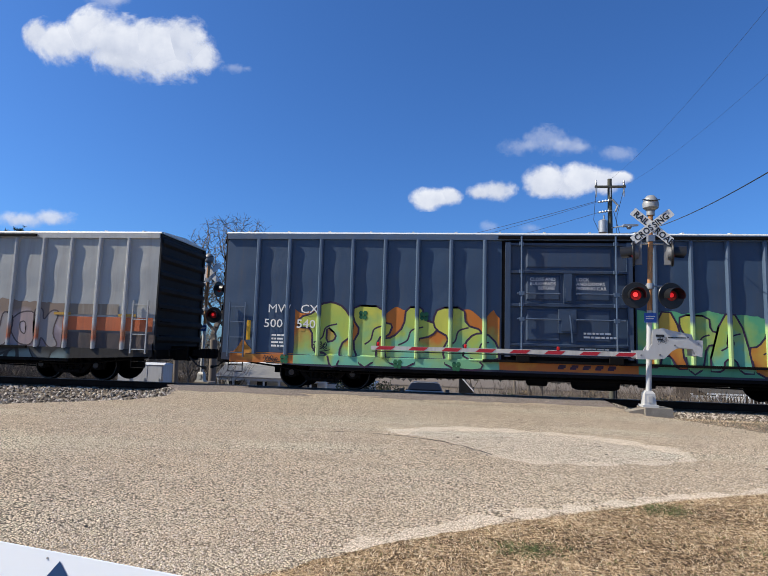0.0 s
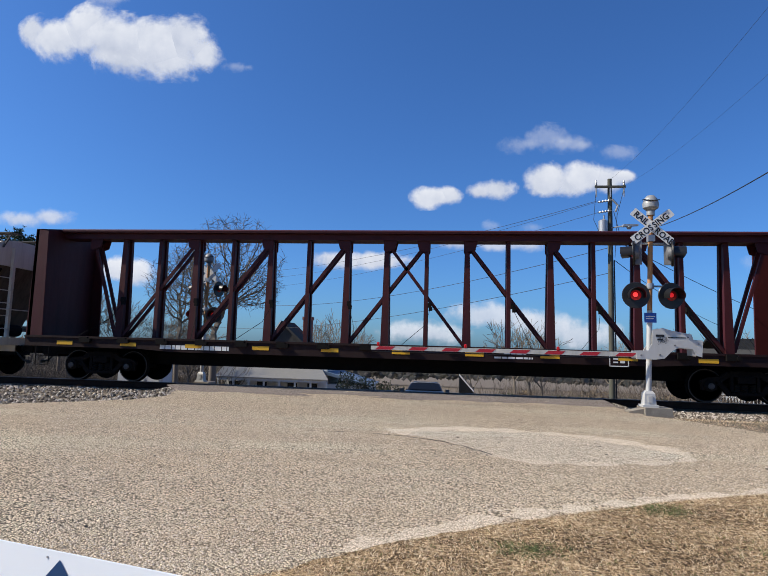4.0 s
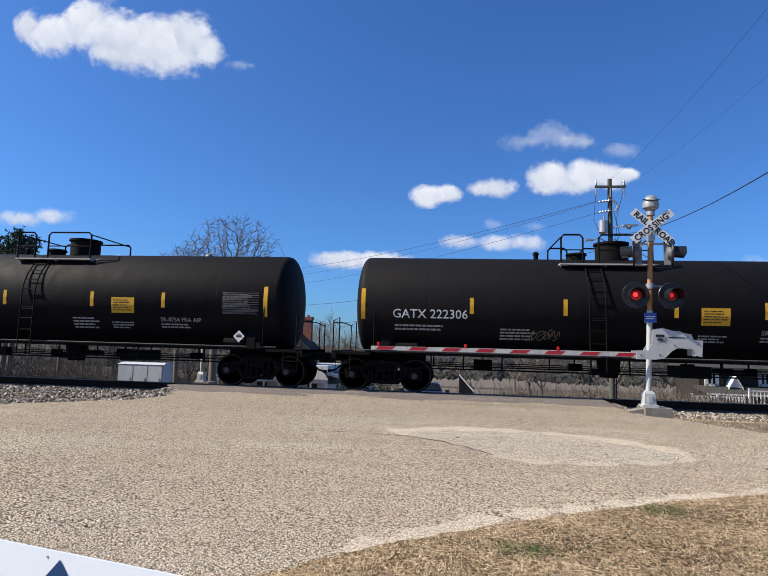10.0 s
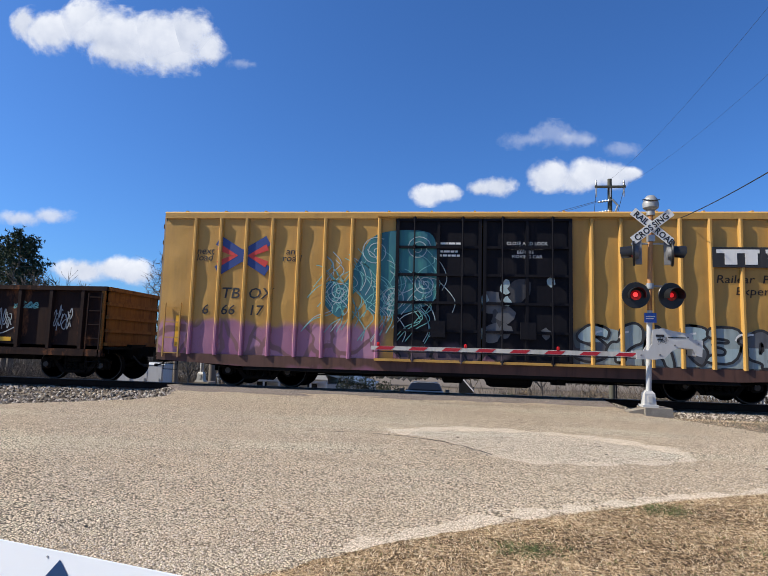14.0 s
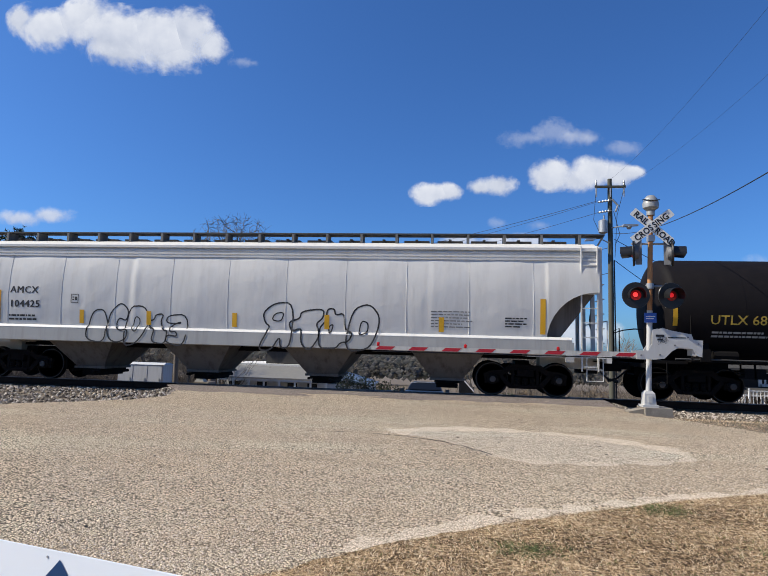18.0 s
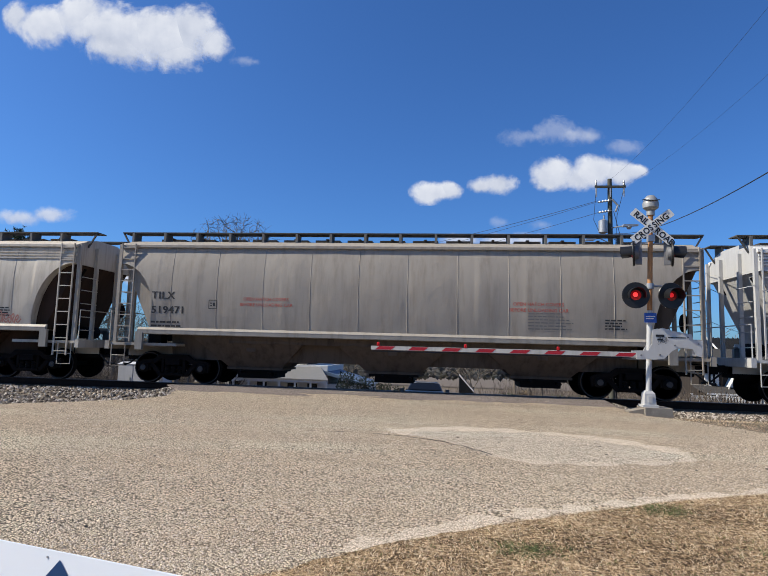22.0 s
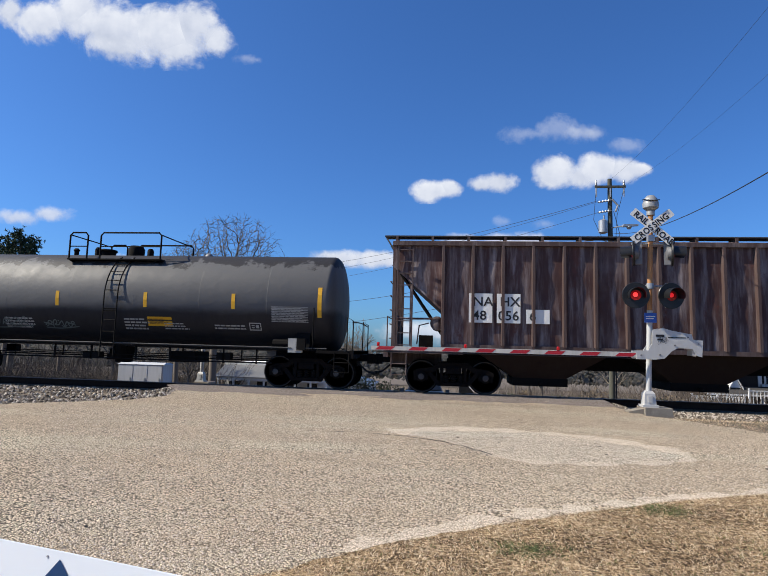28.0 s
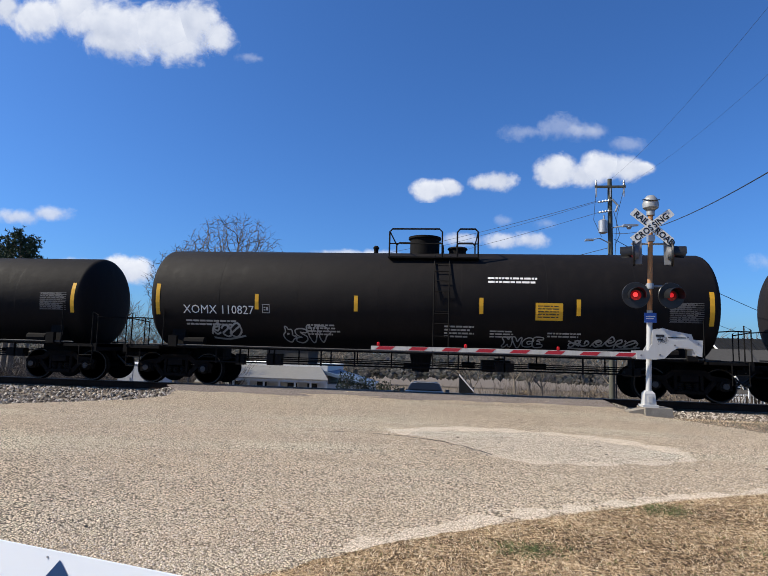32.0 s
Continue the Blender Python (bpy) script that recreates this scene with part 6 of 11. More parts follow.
def faded_spray(name, low, mid, high, z0, z1, drift=1.0):
    """Sprayed colours that fade into each other from the foot of the letters to their heads."""
    m, nt, b, at = blank(name)
    sep = nt.nodes.new("ShaderNodeSeparateXYZ")
    link(nt, at, sep.inputs[0])
    v = maths(nt, "MULTIPLY", maths(nt, "SUBTRACT", sep.outputs["Z"], z0), 1.0 / (z1 - z0))
    v = maths(nt, "ADD", v, maths(nt, "MULTIPLY", maths(nt, "SUBTRACT", noise_of(nt, at, 1.3, 3, 0.5), 0.5), 2.2 * drift))
    c = ramp(nt, v, [(0.15, low), (0.5, mid), (0.85, high)])
    c = mixed(nt, maths(nt, "MULTIPLY", step(nt, noise_of(nt, at, 5.0, 6, 0.7, (1, 1, 0.3)), 0.5, 0.8), 0.3), c, tuple(0.4 * x for x in low))
    link(nt, c, b.inputs["Base Color"])
    b.inputs["Roughness"].default_value = 0.6
    b.inputs["Specular IOR Level"].default_value = 0.3
    bumped(nt, b, noise_of(nt, at, 0.7, 4, 0.6), 0.3, 0.06)
    return m


TEAL = (0.16, 0.44, 0.30)
sp_letter_a = faded_spray("teal_to_lime_spray", TEAL, (0.34, 0.45, 0.09), (0.42, 0.46, 0.08), 0.7, 2.4)
sp_letter_b = faded_spray("lime_to_yellow_spray", (0.18, 0.42, 0.22), (0.29, 0.43, 0.13), (0.50, 0.50, 0.08), 0.7, 2.4)
sp_ground = faded_spray("teal_to_orange_spray", TEAL, (0.30, 0.40, 0.10), (0.48, 0.15, 0.025), 0.5, 1.9, 0.6)
sp_wild = faded_spray("green_ground_spray", (0.10, 0.34, 0.19), (0.24, 0.42, 0.13), (0.10, 0.36, 0.18), 0.7, 2.4)
sp_ochre = faded_spray("orange_to_yellow_spray", (0.45, 0.14, 0.03), (0.55, 0.24, 0.04), (0.55, 0.36, 0.06), 0.7, 2.3)
sp_purple = paint("dark_purple_outline_spray", (0.035, 0.018, 0.045), (0.09, 0.04, 0.08), 0.4, 0.6)
sp_spot = paint("dark_green_spot_spray", (0.02, 0.12, 0.05), (0.05, 0.2, 0.1), 0.4, 0.6)
WILD = len(LETTER_FORMS)
form((0, 0.60, 0.02, 0.74, 0.28, 0.82, 0.42, 0.98, 0.62, 1.0, 0.85, 0.93, 1.0, 0.68, 0.96, 0.45, 0.80, 0.34, 0.76, 0.0, 0.60, -0.02, 0.56, 0.2, 0.28, 0.2, 0.26, 0.58), (0.55, 0.62, 0.70, 0.48, 0.66, 0.40, 0.53, 0.38))
form((0.0, 0.98, 0.72, 0.96, 0.74, 0.72, 1.0, 0.68, 0.88, 0.50, 0.62, 0.48, 0.55, 0.12, 0.25, -0.02, 0.0, 0.36, 0.2, 0.58, 0.0, 0.76))
form((0.42, 0.98, 0.72, 0.98, 0.70, 0.78, 1.0, 0.68, 0.85, 0.52, 0.60, 0.46, 0.62, 0.1, 0.40, -0.02, 0.1, 0.1, 0.0, 0.46, 0.2, 0.48, 0.4, 0.66))
form((0.1, 0.97, 0.62, 0.98, 0.66, 0.70, 1.0, 0.62, 0.98, 0.4, 0.6, 0.42, 0.66, 0.2, 1.0, 0.1, 0.95, -0.02, 0.3, 0.0, 0.2, 0.3, 0.34, 0.5, 0.05, 0.62, 0.0, 0.78))
form((0, 0, 0.05, 0.6, 0.3, 0.95, 0.65, 0.98, 0.95, 0.6, 1, 0))
navy_side = lambda z: 1.5235 if z > 0.975 else 1.556


def ragged(x0, x1, z0, z1, seed, swing=0.35, pace=0.9):
    """A sprayed area with a straight foot and flame-like tips."""
    n = int((x1 - x0) / 0.08)
    feet = [z0, 0.955, 0.985] if z0 < 0.95 else [z0]
    vs, k = [], len(feet) + 1
    for i in range(n + 1):
        x = x0 + (x1 - x0) * i / n
        tip = z1 - swing * abs(noise.noise((x * pace, seed, 0.5))) * 2.4 + 0.06 * noise.noise((x * 6.0, seed, 2.0))
        vs += [(x, z) for z in feet] + [(x, max(feet[-1] + 0.02, tip) if z1 > feet[-1] else feet[-1])]
    return vs, [(k * i + j, k * i + k + j, k * i + k + j + 1, k * i + j + 1) for i in range(n) for j in range(k - 1)]


def wild_letters(car, rows, skin, mats, line, width):
    rng = random.Random(77)
    for i, (kind, x, z, w, h) in enumerate(rows):
        loops = [rounded([(x + w * a + rng.gauss(0, 0.012), z + h * b + rng.gauss(0, 0.012)) for a, b in q], 1) for q in LETTER_FORMS[kind]]
        k = 0.0014 * i
        on_side(car, "sprayed_letter", filled(loops, 0.03), skin, mats[i % len(mats)], k)
        for q in loops:
            on_side(car, "sprayed_outline", rim(q, width), skin, line, k + 0.0007)
        fold = [(x + w * 0.30, z + h * 0.36), (x + w * 0.45, z + h * 0.44), (x + w * 0.52, z + h * 0.60), (x + w * 0.72, z + h * 0.66)]
        on_side(car, "sprayed_outline", stroke(curve_points(fold, 6), width * 0.8), skin, line, k + 0.0007)


on_side(car, "sprayed_ground", ragged(-7.5, -1.8, 0.72, 2.36, 4.0, 0.30, 1.3), navy_side, sp_ground, -0.003)
on_side(car, "sprayed_ground", ragged(-9.35, -7.1, 0.72, 1.42, 2.0, 0.5, 1.1), navy_side, sp_ochre, -0.0035)
on_side(car, "sprayed_ground", ragged(1.78, 9.2, 0.72, 2.42, 6.0, 0.12, 0.9), navy_side, sp_wild, -0.003)
wild_letters(car, [(WILD, -7.40, 0.68, 1.56, 1.78), (WILD + 1, -5.83, 0.68, 1.15, 1.74), (WILD + 2, -5.03, 0.70, 1.62, 1.70), (WILD + 3, -3.60, 0.70, 1.35, 1.72), (WILD + 4, -2.78, 0.95, 0.98, 0.76)], navy_side, [sp_letter_a, sp_letter_b], sp_purple, 0.055)
wild_letters(car, [(4, 1.95, 0.9, 1.1, 1.45), (WILD + 1, 2.85, 0.74, 1.0, 1.6), (4, 3.5, 0.85, 1.15, 1.5), (WILD + 2, 4.5, 0.72, 1.2, 1.66), (6, 5.5, 0.8, 1.2, 1.6), (WILD + 3, 6.6, 0.74, 1.2, 1.6), (7, 7.6, 0.8, 1.2, 1.5)], navy_side, [sp_ochre, sp_letter_b, sp_letter_a], sp_purple, 0.05)
for x, z in ((-5.55, 2.12), (-3.85, 2.12), (-7.75, 0.84), (-4.55, 0.80), (-2.95, 0.78)):
    for dx, dz in ((0.06, 0.05), (-0.06, 0.05), (0.05, -0.06), (-0.05, -0.05)):
        on_side(car, "sprayed_spot", filled([[(x + dx + 0.065 * math.cos(a * 0.8), z + dz + 0.065 * math.sin(a * 0.8)) for a in range(8)]], 0.03), navy_side, sp_spot, 0.009)
on_side(car, "sprayed_sill", rects([(-1.85, 1.8, 0.72, 0.95)]), flat_y(1.5525), sp_ochre, 0.0)
on_side(car, "sprayed_outline", scrawl(-8.35, -7.95, 0.76, 0.90, 3, 0.02, 8), flat_y(1.56), black_paint, 0.004)
on_side(car, "sprayed_outline", scrawl(-6.95, -6.55, 1.12, 1.30, 3, 0.025, 9), flat_y(1.535), black_paint, 0.004)
for k in range(5):
    x = -0.3 + 0.32 * k
    on_side(car, "sprayed_spot", filled([rounded([(x, 0.78), (x + 0.20, 0.80), (x + 0.26, 0.90), (x + 0.06, 0.91)])], 0.03), flat_y(1.56), sp_purple, 0.0)
on_side(car, "reflective_stripe", rects([(-8.9, -8.78, 1.35, 1.9)]), flat_y(1.535), yellow_tape)
h = l / 2
on_side(car, "reporting_marks", words([("MW", 0, 0.42), ("CX", 0.95, 0.42), ("500", -0.1, 0), ("540", 0.85, 0)], 0.34, (-h + 2.35, 1.72), 1.1), flat_y(1.545), white_paint)
on_side(car, "door_notice", blocks(words([("CLOSE AND", 0, 0.22), ("BULKHEADS", 0, 0.1), ("BEFORE", 0.22, -0.02)], 0.125, (-1.0, 2.93)), words([("LOCK", 0, 0.22), ("AND DOORS", 0, 0.1), ("MOVING CAR", 0, -0.02)], 0.125, (0.22, 2.93))), flat_y(1.545), white_paint)
on_side(car, "stencils", blocks(text_block(-h + 2.5, 1.15, 0.55, 0.4, 4, 3), text_block(0.4, 1.6, 0.9, 0.2, 2, 4), text_block(0.3, 1.3, 0.8, 0.15, 2, 6)), flat_y(1.545), white_paint)

SALMON = (0.46, 0.12, 0.045)
SOOT = [(0.022, 0.018, 0.017), (0.04, 0.03, 0.028), (0.012, 0.010, 0.010)]
grey_box = paint("grey_boxcar_paint", (0.34, 0.35, 0.345), (0.17, 0.15, 0.13), 0.35, 0.6, spray=[dict(box=(6.6, 9.9, 0.7, 1.62), colours=[(0.07, 0.05, 0.047), (0.10, 0.07, 0.06), (0.05, 0.035, 0.033)], line=(0.04, 0.03, 0.03), cell=1.6, wave=0.2, seed=2.0), dict(box=(-9.9, -7.2, 0.7, 1.25), colours=[(0.12, 0.08, 0.07), (0.08, 0.06, 0.055)], line=(0.07, 0.05, 0.05), cell=1.6, wave=0.2, seed=5.0)])
grey_door = paint("grey_door_paint", (0.235, 0.23, 0.232), (0.10, 0.085, 0.075), 0.45, 0.6, spray=[dict(box=(-1.9, 1.9, 0.5, 1.50), colours=SOOT, line=(0.015, 0.012, 0.012), cell=1.4, wave=0.2, seed=3.0), dict(box=(-1.9, 1.9, 1.66, 1.80), colours=[SALMON, (0.40, 0.11, 0.05), (0.48, 0.15, 0.06)], line=SALMON, cell=1.4, wave=0.08, seed=3.0)])
# End walls: nearly black beside the light grey sides
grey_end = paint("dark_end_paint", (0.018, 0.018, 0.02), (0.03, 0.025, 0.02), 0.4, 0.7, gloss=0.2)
grey_sill = paint("grimy_boxcar_sill", (0.022, 0.020, 0.019), (0.010, 0.008, 0.008), 0.5, 0.7, spray=dict(box=(2.2, 7.2, 0.5, 1.1), colours=[(0.12, 0.20, 0.20), (0.06, 0.05, 0.05), (0.16, 0.22, 0.22)], line=(0.03, 0.03, 0.03), cell=0.6, seed=4.0))
grey_rib = paint("grey_boxcar_rib", (0.40, 0.405, 0.40), (0.2, 0.17, 0.15), 0.35, 0.55, spray=dict(box=(-1, 1, 1.45, 1.9), colours=[SALMON, (0.40, 0.16, 0.08)], line=SALMON, cell=2.0, seed=1.0))
c, l = span(-7.51, -28.78)
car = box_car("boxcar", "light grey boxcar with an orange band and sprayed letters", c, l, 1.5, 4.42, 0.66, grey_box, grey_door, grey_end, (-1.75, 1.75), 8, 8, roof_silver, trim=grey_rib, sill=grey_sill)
h = l / 2
salmon = paint("faded_orange_band", SALMON, (0.16, 0.08, 0.06), 0.6, 0.7)
smoke = paint("brown_smoke_stain", (0.20, 0.165, 0.13), (0.33, 0.32, 0.30), 0.7, 0.7)
on_side(car, "painted_band", rects([(6.3, h - 1.1, 1.50, 1.90)]), flat_y(1.521), salmon, 0.0)
on_side(car, "painted_band", rects([(-h + 1.1, -7.28, 1.58, 1.88), (-2.62, -1.78, 1.50, 1.80)]), flat_y(1.521), salmon, 0.0)
on_side(car, "painted_band", rects([(-3.3, -2.62, 1.44, 1.80)]), flat_y(1.521), paint("dark_red_band", (0.20, 0.03, 0.04), (0.12, 0.03, 0.03), 0.4), 0.0)
on_side(car, "reflective_stripe", rects([(-9.2, -8.2, 1.90, 1.98), (-6.0, -5.5, 1.84, 1.93), (-4.1, -3.62, 1.84, 1.93), (3.6, 4.1, 1.94, 2.02), (6.4, 6.95, 1.94, 2.02), (8.45, 9.0, 1.92, 2.0)]), flat_y(1.532), paint("dull_amber_tape", (0.42, 0.24, 0.04), (0.2, 0.12, 0.04), 0.4))
on_side(car, "stain", rects([(3.0, h - 2.2, 1.96, 2.28)]), flat_y(1.5205), smoke, 0.0)
on_side(car, "stain", rects([(-h + 1.3, -h + 7.0, 1.95, 2.08), (-h + 1.1, -1.95, 0.99, 1.1)]), flat_y(1.5205), smoke, 0.0)
on_side(car, "sprayed_outline", scrawl(-1.25, 0.85, 1.60, 1.82, 7, 0.022, 31), flat_y(1.56), black_paint, 0.002)
dust_grey, pink_grey = paint("grey_fill_spray", (0.24, 0.22, 0.215), (0.32, 0.28, 0.27), 0.5), paint("pink_grey_fill_spray", (0.33, 0.25, 0.24), (0.2, 0.18, 0.18), 0.5)
lilac_fill = faded_spray("lilac_to_brown_spray", (0.20, 0.16, 0.18), (0.34, 0.29, 0.31), (0.22, 0.16, 0.12), 0.9, 2.2, 0.7)
on_side(car, "sprayed_ground", ragged(1.85, 6.7, 0.985, 2.42, 8.0, 0.2, 0.8), flat_y(1.5225), lilac_fill, 0.0)
brown_line = paint("brown_outline_spray", (0.07, 0.05, 0.05), (0.16, 0.12, 0.11), 0.4)
lines, fills = bubble_tag(2.0, 6.5, 1.0, 2.1, 6, 0.045, 23, 1.15)
for f, tone in zip(fills, (pink_grey, dust_grey) * 3):
    on_side(car, "sprayed_letter", f, flat_y(1.5240), tone, 0.0)
on_side(car, "sprayed_outline", lines, flat_y(1.5255), brown_line, 0.0)
on_side(car, "reporting_marks", words([("MW", 0, 0.4), ("CX", 0.9, 0.4), ("500", -0.1, 0), ("380", 0.85, 0)], 0.33, (-h + 2.3, 2.25), 1.1), flat_y(1.548), white_paint)
grey_side = lambda z: 1.5235 if z > 0.975 else 1.556
pale_fill = faded_spray("pale_blue_to_cream_spray", (0.32, 0.27, 0.21), (0.36, 0.31, 0.22), (0.33, 0.40, 0.40), 0.8, 2.0, 0.5)
on_side(car, "sprayed_letter", ragged(-7.2, -3.1, 0.70, 2.16, 3.0, 0.16, 1.1), grey_side, pale_fill, 0.0)
CROWN = ((-7.30, 1.55), (-7.10, 2.26), (-6.75, 2.06), (-6.25, 2.12), (-5.85, 2.08), (-5.45, 2.30), (-5.0, 2.36), (-4.55, 2.02), (-4.1, 2.34), (-3.6, 2.04), (-3.18, 2.28), (-3.32, 1.75))
on_side(car, "sprayed_outline", stroke(curve_points(CROWN, 6), 0.085), flat_y(1.529), black_paint, 0.0)
for path in (((-6.85, 1.55), (-6.35, 1.58), (-6.45, 1.10)), ((-6.9, 1.12), (-6.5, 1.16), (-6.2, 1.30), (-5.95, 1.1), (-5.95, 0.70)), ((-6.25, 2.05), (-6.3, 1.6), (-6.1, 1.35)), ((-5.4, 1.5), (-5.0, 1.22), (-4.82, 0.9), (-4.84, 0.70)), ((-4.9, 2.1), (-4.95, 1.7), (-5.1, 1.5), (-4.7, 1.42), (-4.72, 1.1)), ((-4.5, 1.3), (-4.2, 1.1), (-4.1, 0.70)), ((-4.3, 1.8), (-4.05, 2.1), (-3.9, 1.7), (-4.15, 1.45)), ((-3.75, 1.7), (-3.7, 1.25), (-3.95, 1.1)), ((-3.7, 1.15), (-3.3, 1.22), (-2.75, 1.12), (-2.8, 0.72))):
    on_side(car, "sprayed_outline", stroke(curve_points(path, 6), 0.06), lambda z: 1.529 if z > 0.975 else 1.560, black_paint, 0.0)
on_side(car, "sprayed_outline", scrawl(-7.95, -7.35, 1.85, 2.12, 4, 0.03, 12), flat_y(1.53), black_paint, 0.0)
on_side(car, "stencils", blocks(rects([(-h + 2.0, -h + 2.75, 1.22, 1.6), (-h + 2.95, -h + 3.55, 1.22, 1.6)])), flat_y(1.55), white_paint)
on_side(car, "stencils", blocks(text_block(-h + 2.05, 1.25, 0.6, 0.3, 3, 7), text_block(-0.9, 2.9, 0.6, 0.35, 4, 8), text_block(0.3, 2.9, 0.6, 0.3, 3, 9)), flat_y(1.556), black_paint)


def load_notice(car, h, ink):
    for s in (-1, 1):
        for flat in (words([("LOADING AND", 0.9, 4.0), ("UNLOADING", 0.9, 3.82), ("INSTRUCTION", 0.9, 3.64)], 0.2, (0, 0), 1.2), text_block(0.9, 2.55, 1.5, 0.95, 8, 21), text_block(0.9, 1.75, 1.5, 0.65, 6, 22), text_block(0.25, 2.4, 0.3, 1.3, 5, 23)):
            vs = [(s * (h - 0.846), -s * (u - 1.35) if s > 0 else u - 1.35, z) for u, z in flat[0]]
            part("loading_notice", Mesh().add(vs, flat[1]), ink, car)
        if s > 0:
            on_side(car, "loading_notice", [text_block(h - 1.36, 3.45, 0.42, 0.75, 6, 24), text_block(h - 1.36, 2.55, 0.42, 0.75, 6, 25), text_block(h - 1.36, 1.85, 0.42, 0.5, 4, 26)], lambda z: 1.42, ink, 0.005)
        on_side(car, "reflective_stripe", rects([(s * (h - 0.80) - 0.05, s * (h - 0.80) + 0.05, 1.55, 2.1)]), flat_y(1.42), yellow_tape, 0.007)


beam_blue = paint("dark_blue_steel", (0.010, 0.017, 0.036), (0.022, 0.024, 0.03), 0.3, 0.5, gloss=0.25)
beam_deck = paint("black_deck_steel", (0.008, 0.008, 0.010), (0.025, 0.021, 0.018), 0.3, 0.7, gloss=0.2)
c, l = span(-28.78, -52.9)
car = centre_beam("centre_beam_flat_car", "dark blue empty centre-beam flat car with tall bulkheads", c, l, beam_blue, beam_deck)
load_notice(car, l / 2, white_paint)
on_side(car, "reporting_marks", blocks(words([("NOKL", 0, 0), ("736", 1.42, 0), ("706", 2.22, 0)], 0.27, (-l / 2 + 4.6, 0.98), 1.15), text_block(-l / 2 + 10, 0.95, 1.6, 0.25, 2, 31), frame_box(l / 2 - 5.6, 0.92, 0.42, 0.28)), flat_y(1.43), white_paint)
beam_red = paint("dark_red_steel", (0.050, 0.0075, 0.009), (0.022, 0.010, 0.011), 0.45, 0.55, gloss=0.25)
red_deck = paint("red_brown_deck_steel", (0.016, 0.006, 0.006), (0.03, 0.022, 0.019), 0.5, 0.7, gloss=0.2)
c, l = span(-52.9, -77.0)
car = centre_beam("centre_beam_flat_car", "dark red empty centre-beam flat car with tall bulkheads", c, l, beam_red, red_deck)
on_side(car, "reporting_marks", blocks(frame_box(l / 2 - 6.5, 0.9, 0.5, 0.32), text_block(l / 2 - 9.5, 1.0, 1.2, 0.2, 2, 32), text_block(-l / 2 + 5, 0.95, 2.4, 0.24, 1, 33)), flat_y(1.43), white_paint)


faded_ink = paint("faded_stencil_ink", (0.15, 0.145, 0.14), (0.25, 0.24, 0.23), 0.4)


def hopper_marks(car, length, mark, number, seed, ink=None, x=2.1, z=2.62, size=0.36, red=True, box_dx=2.0):
    ink, h = ink or black_paint, length / 2
    for text, up in ((mark, 0.42), (number, 0.0)):
        for k in range(2):
            on_side(car, "reporting_marks", words([(text, 0.022 * k, up)], size, (-h + x, z), 1.04, 1.12), hopper_skin, ink, 0.004 + 0.0012 * k)
    on_side(car, "stencils", blocks(text_block(-h + x, z - 0.42, 1.0, 0.22, 2, seed), frame_box(-h + x + box_dx, z + 0.15, 0.24, 0.26, 0.018), text_block(h - 3.2, 1.85, 0.6, 0.3, 4, seed + 2)), hopper_skin, ink)
    on_side(car, "stencils", text_block(h - 5.2, 1.8, 1.2, 0.5, 6, seed + 1, 0.65), hopper_skin, faded_ink)
    if red:
        on_side(car, "warning_print", blocks(text_block(-1.6, 2.45, 1.6, 0.22, 2, seed + 3), text_block(-h + 5.2, 2.45, 1.4, 0.22, 2, seed + 4)), hopper_skin, red_paint)


def graffiti(car, letters, fill_mats, line_mat, skin):
    lines, fills = letters
    for i, f in enumerate(fills):
        if fill_mats:
            on_side(car, "sprayed_letter", f, skin, fill_mats[i % len(fill_mats)], 0.010)
    on_side(car, "sprayed_outline", lines, skin, line_mat, 0.014 if fill_mats else 0.004)


lilac = paint("lilac_spray", (0.27, 0.26, 0.36), (0.36, 0.36, 0.38), 0.5, 0.6)
plum = paint("plum_outline_spray", (0.10, 0.09, 0.13), (0.2, 0.19, 0.22), 0.3, 0.6)
sky_blue = paint("pale_blue_spray", (0.20, 0.45, 0.55), (0.4, 0.45, 0.2), 0.35, 0.6)
ink_blue = paint("dark_blue_outline_spray", (0.03, 0.06, 0.14), (0.1, 0.1, 0.15), 0.3, 0.6)
ivory = paint("ivory_hopper_paint", (0.58, 0.53, 0.45), (0.30, 0.25, 0.19), 0.45, 0.6)
c, l = span(-77.0, -94.65)
car = curved_hopper("covered_hopper", "cream covered hopper with huge lilac sprayed letters", c, l, ivory, dust, 3)
hopper_marks(car, l, "SOXX", "475079", 41, x=2.2, z=2.45, size=0.34, red=False)
graffiti(car, bubble_tag(-5.9, -3.1, 1.50, 2.2, 5, 0.045, 43, 1.15), [sky_blue], ink_blue, hopper_skin)


def slashes(car, scale, x_at, z_at, width, paths, fill, dark):
    """Broad sprayed strokes, each a part with a dark edge; paths in steps from a corner."""
    for i, q in enumerate(paths):
        pts = curve_points([(x_at + a / scale, z_at - b / scale) for a, b in zip(q[0::2], q[1::2])], 6)
        on_side(car, "sprayed_edge", stroke(pts, width + 0.13), hopper_skin, dark, 0.012)
        on_side(car, "sprayed_stroke", stroke(pts, width), hopper_skin, fill, 0.018 + 0.0006 * i)


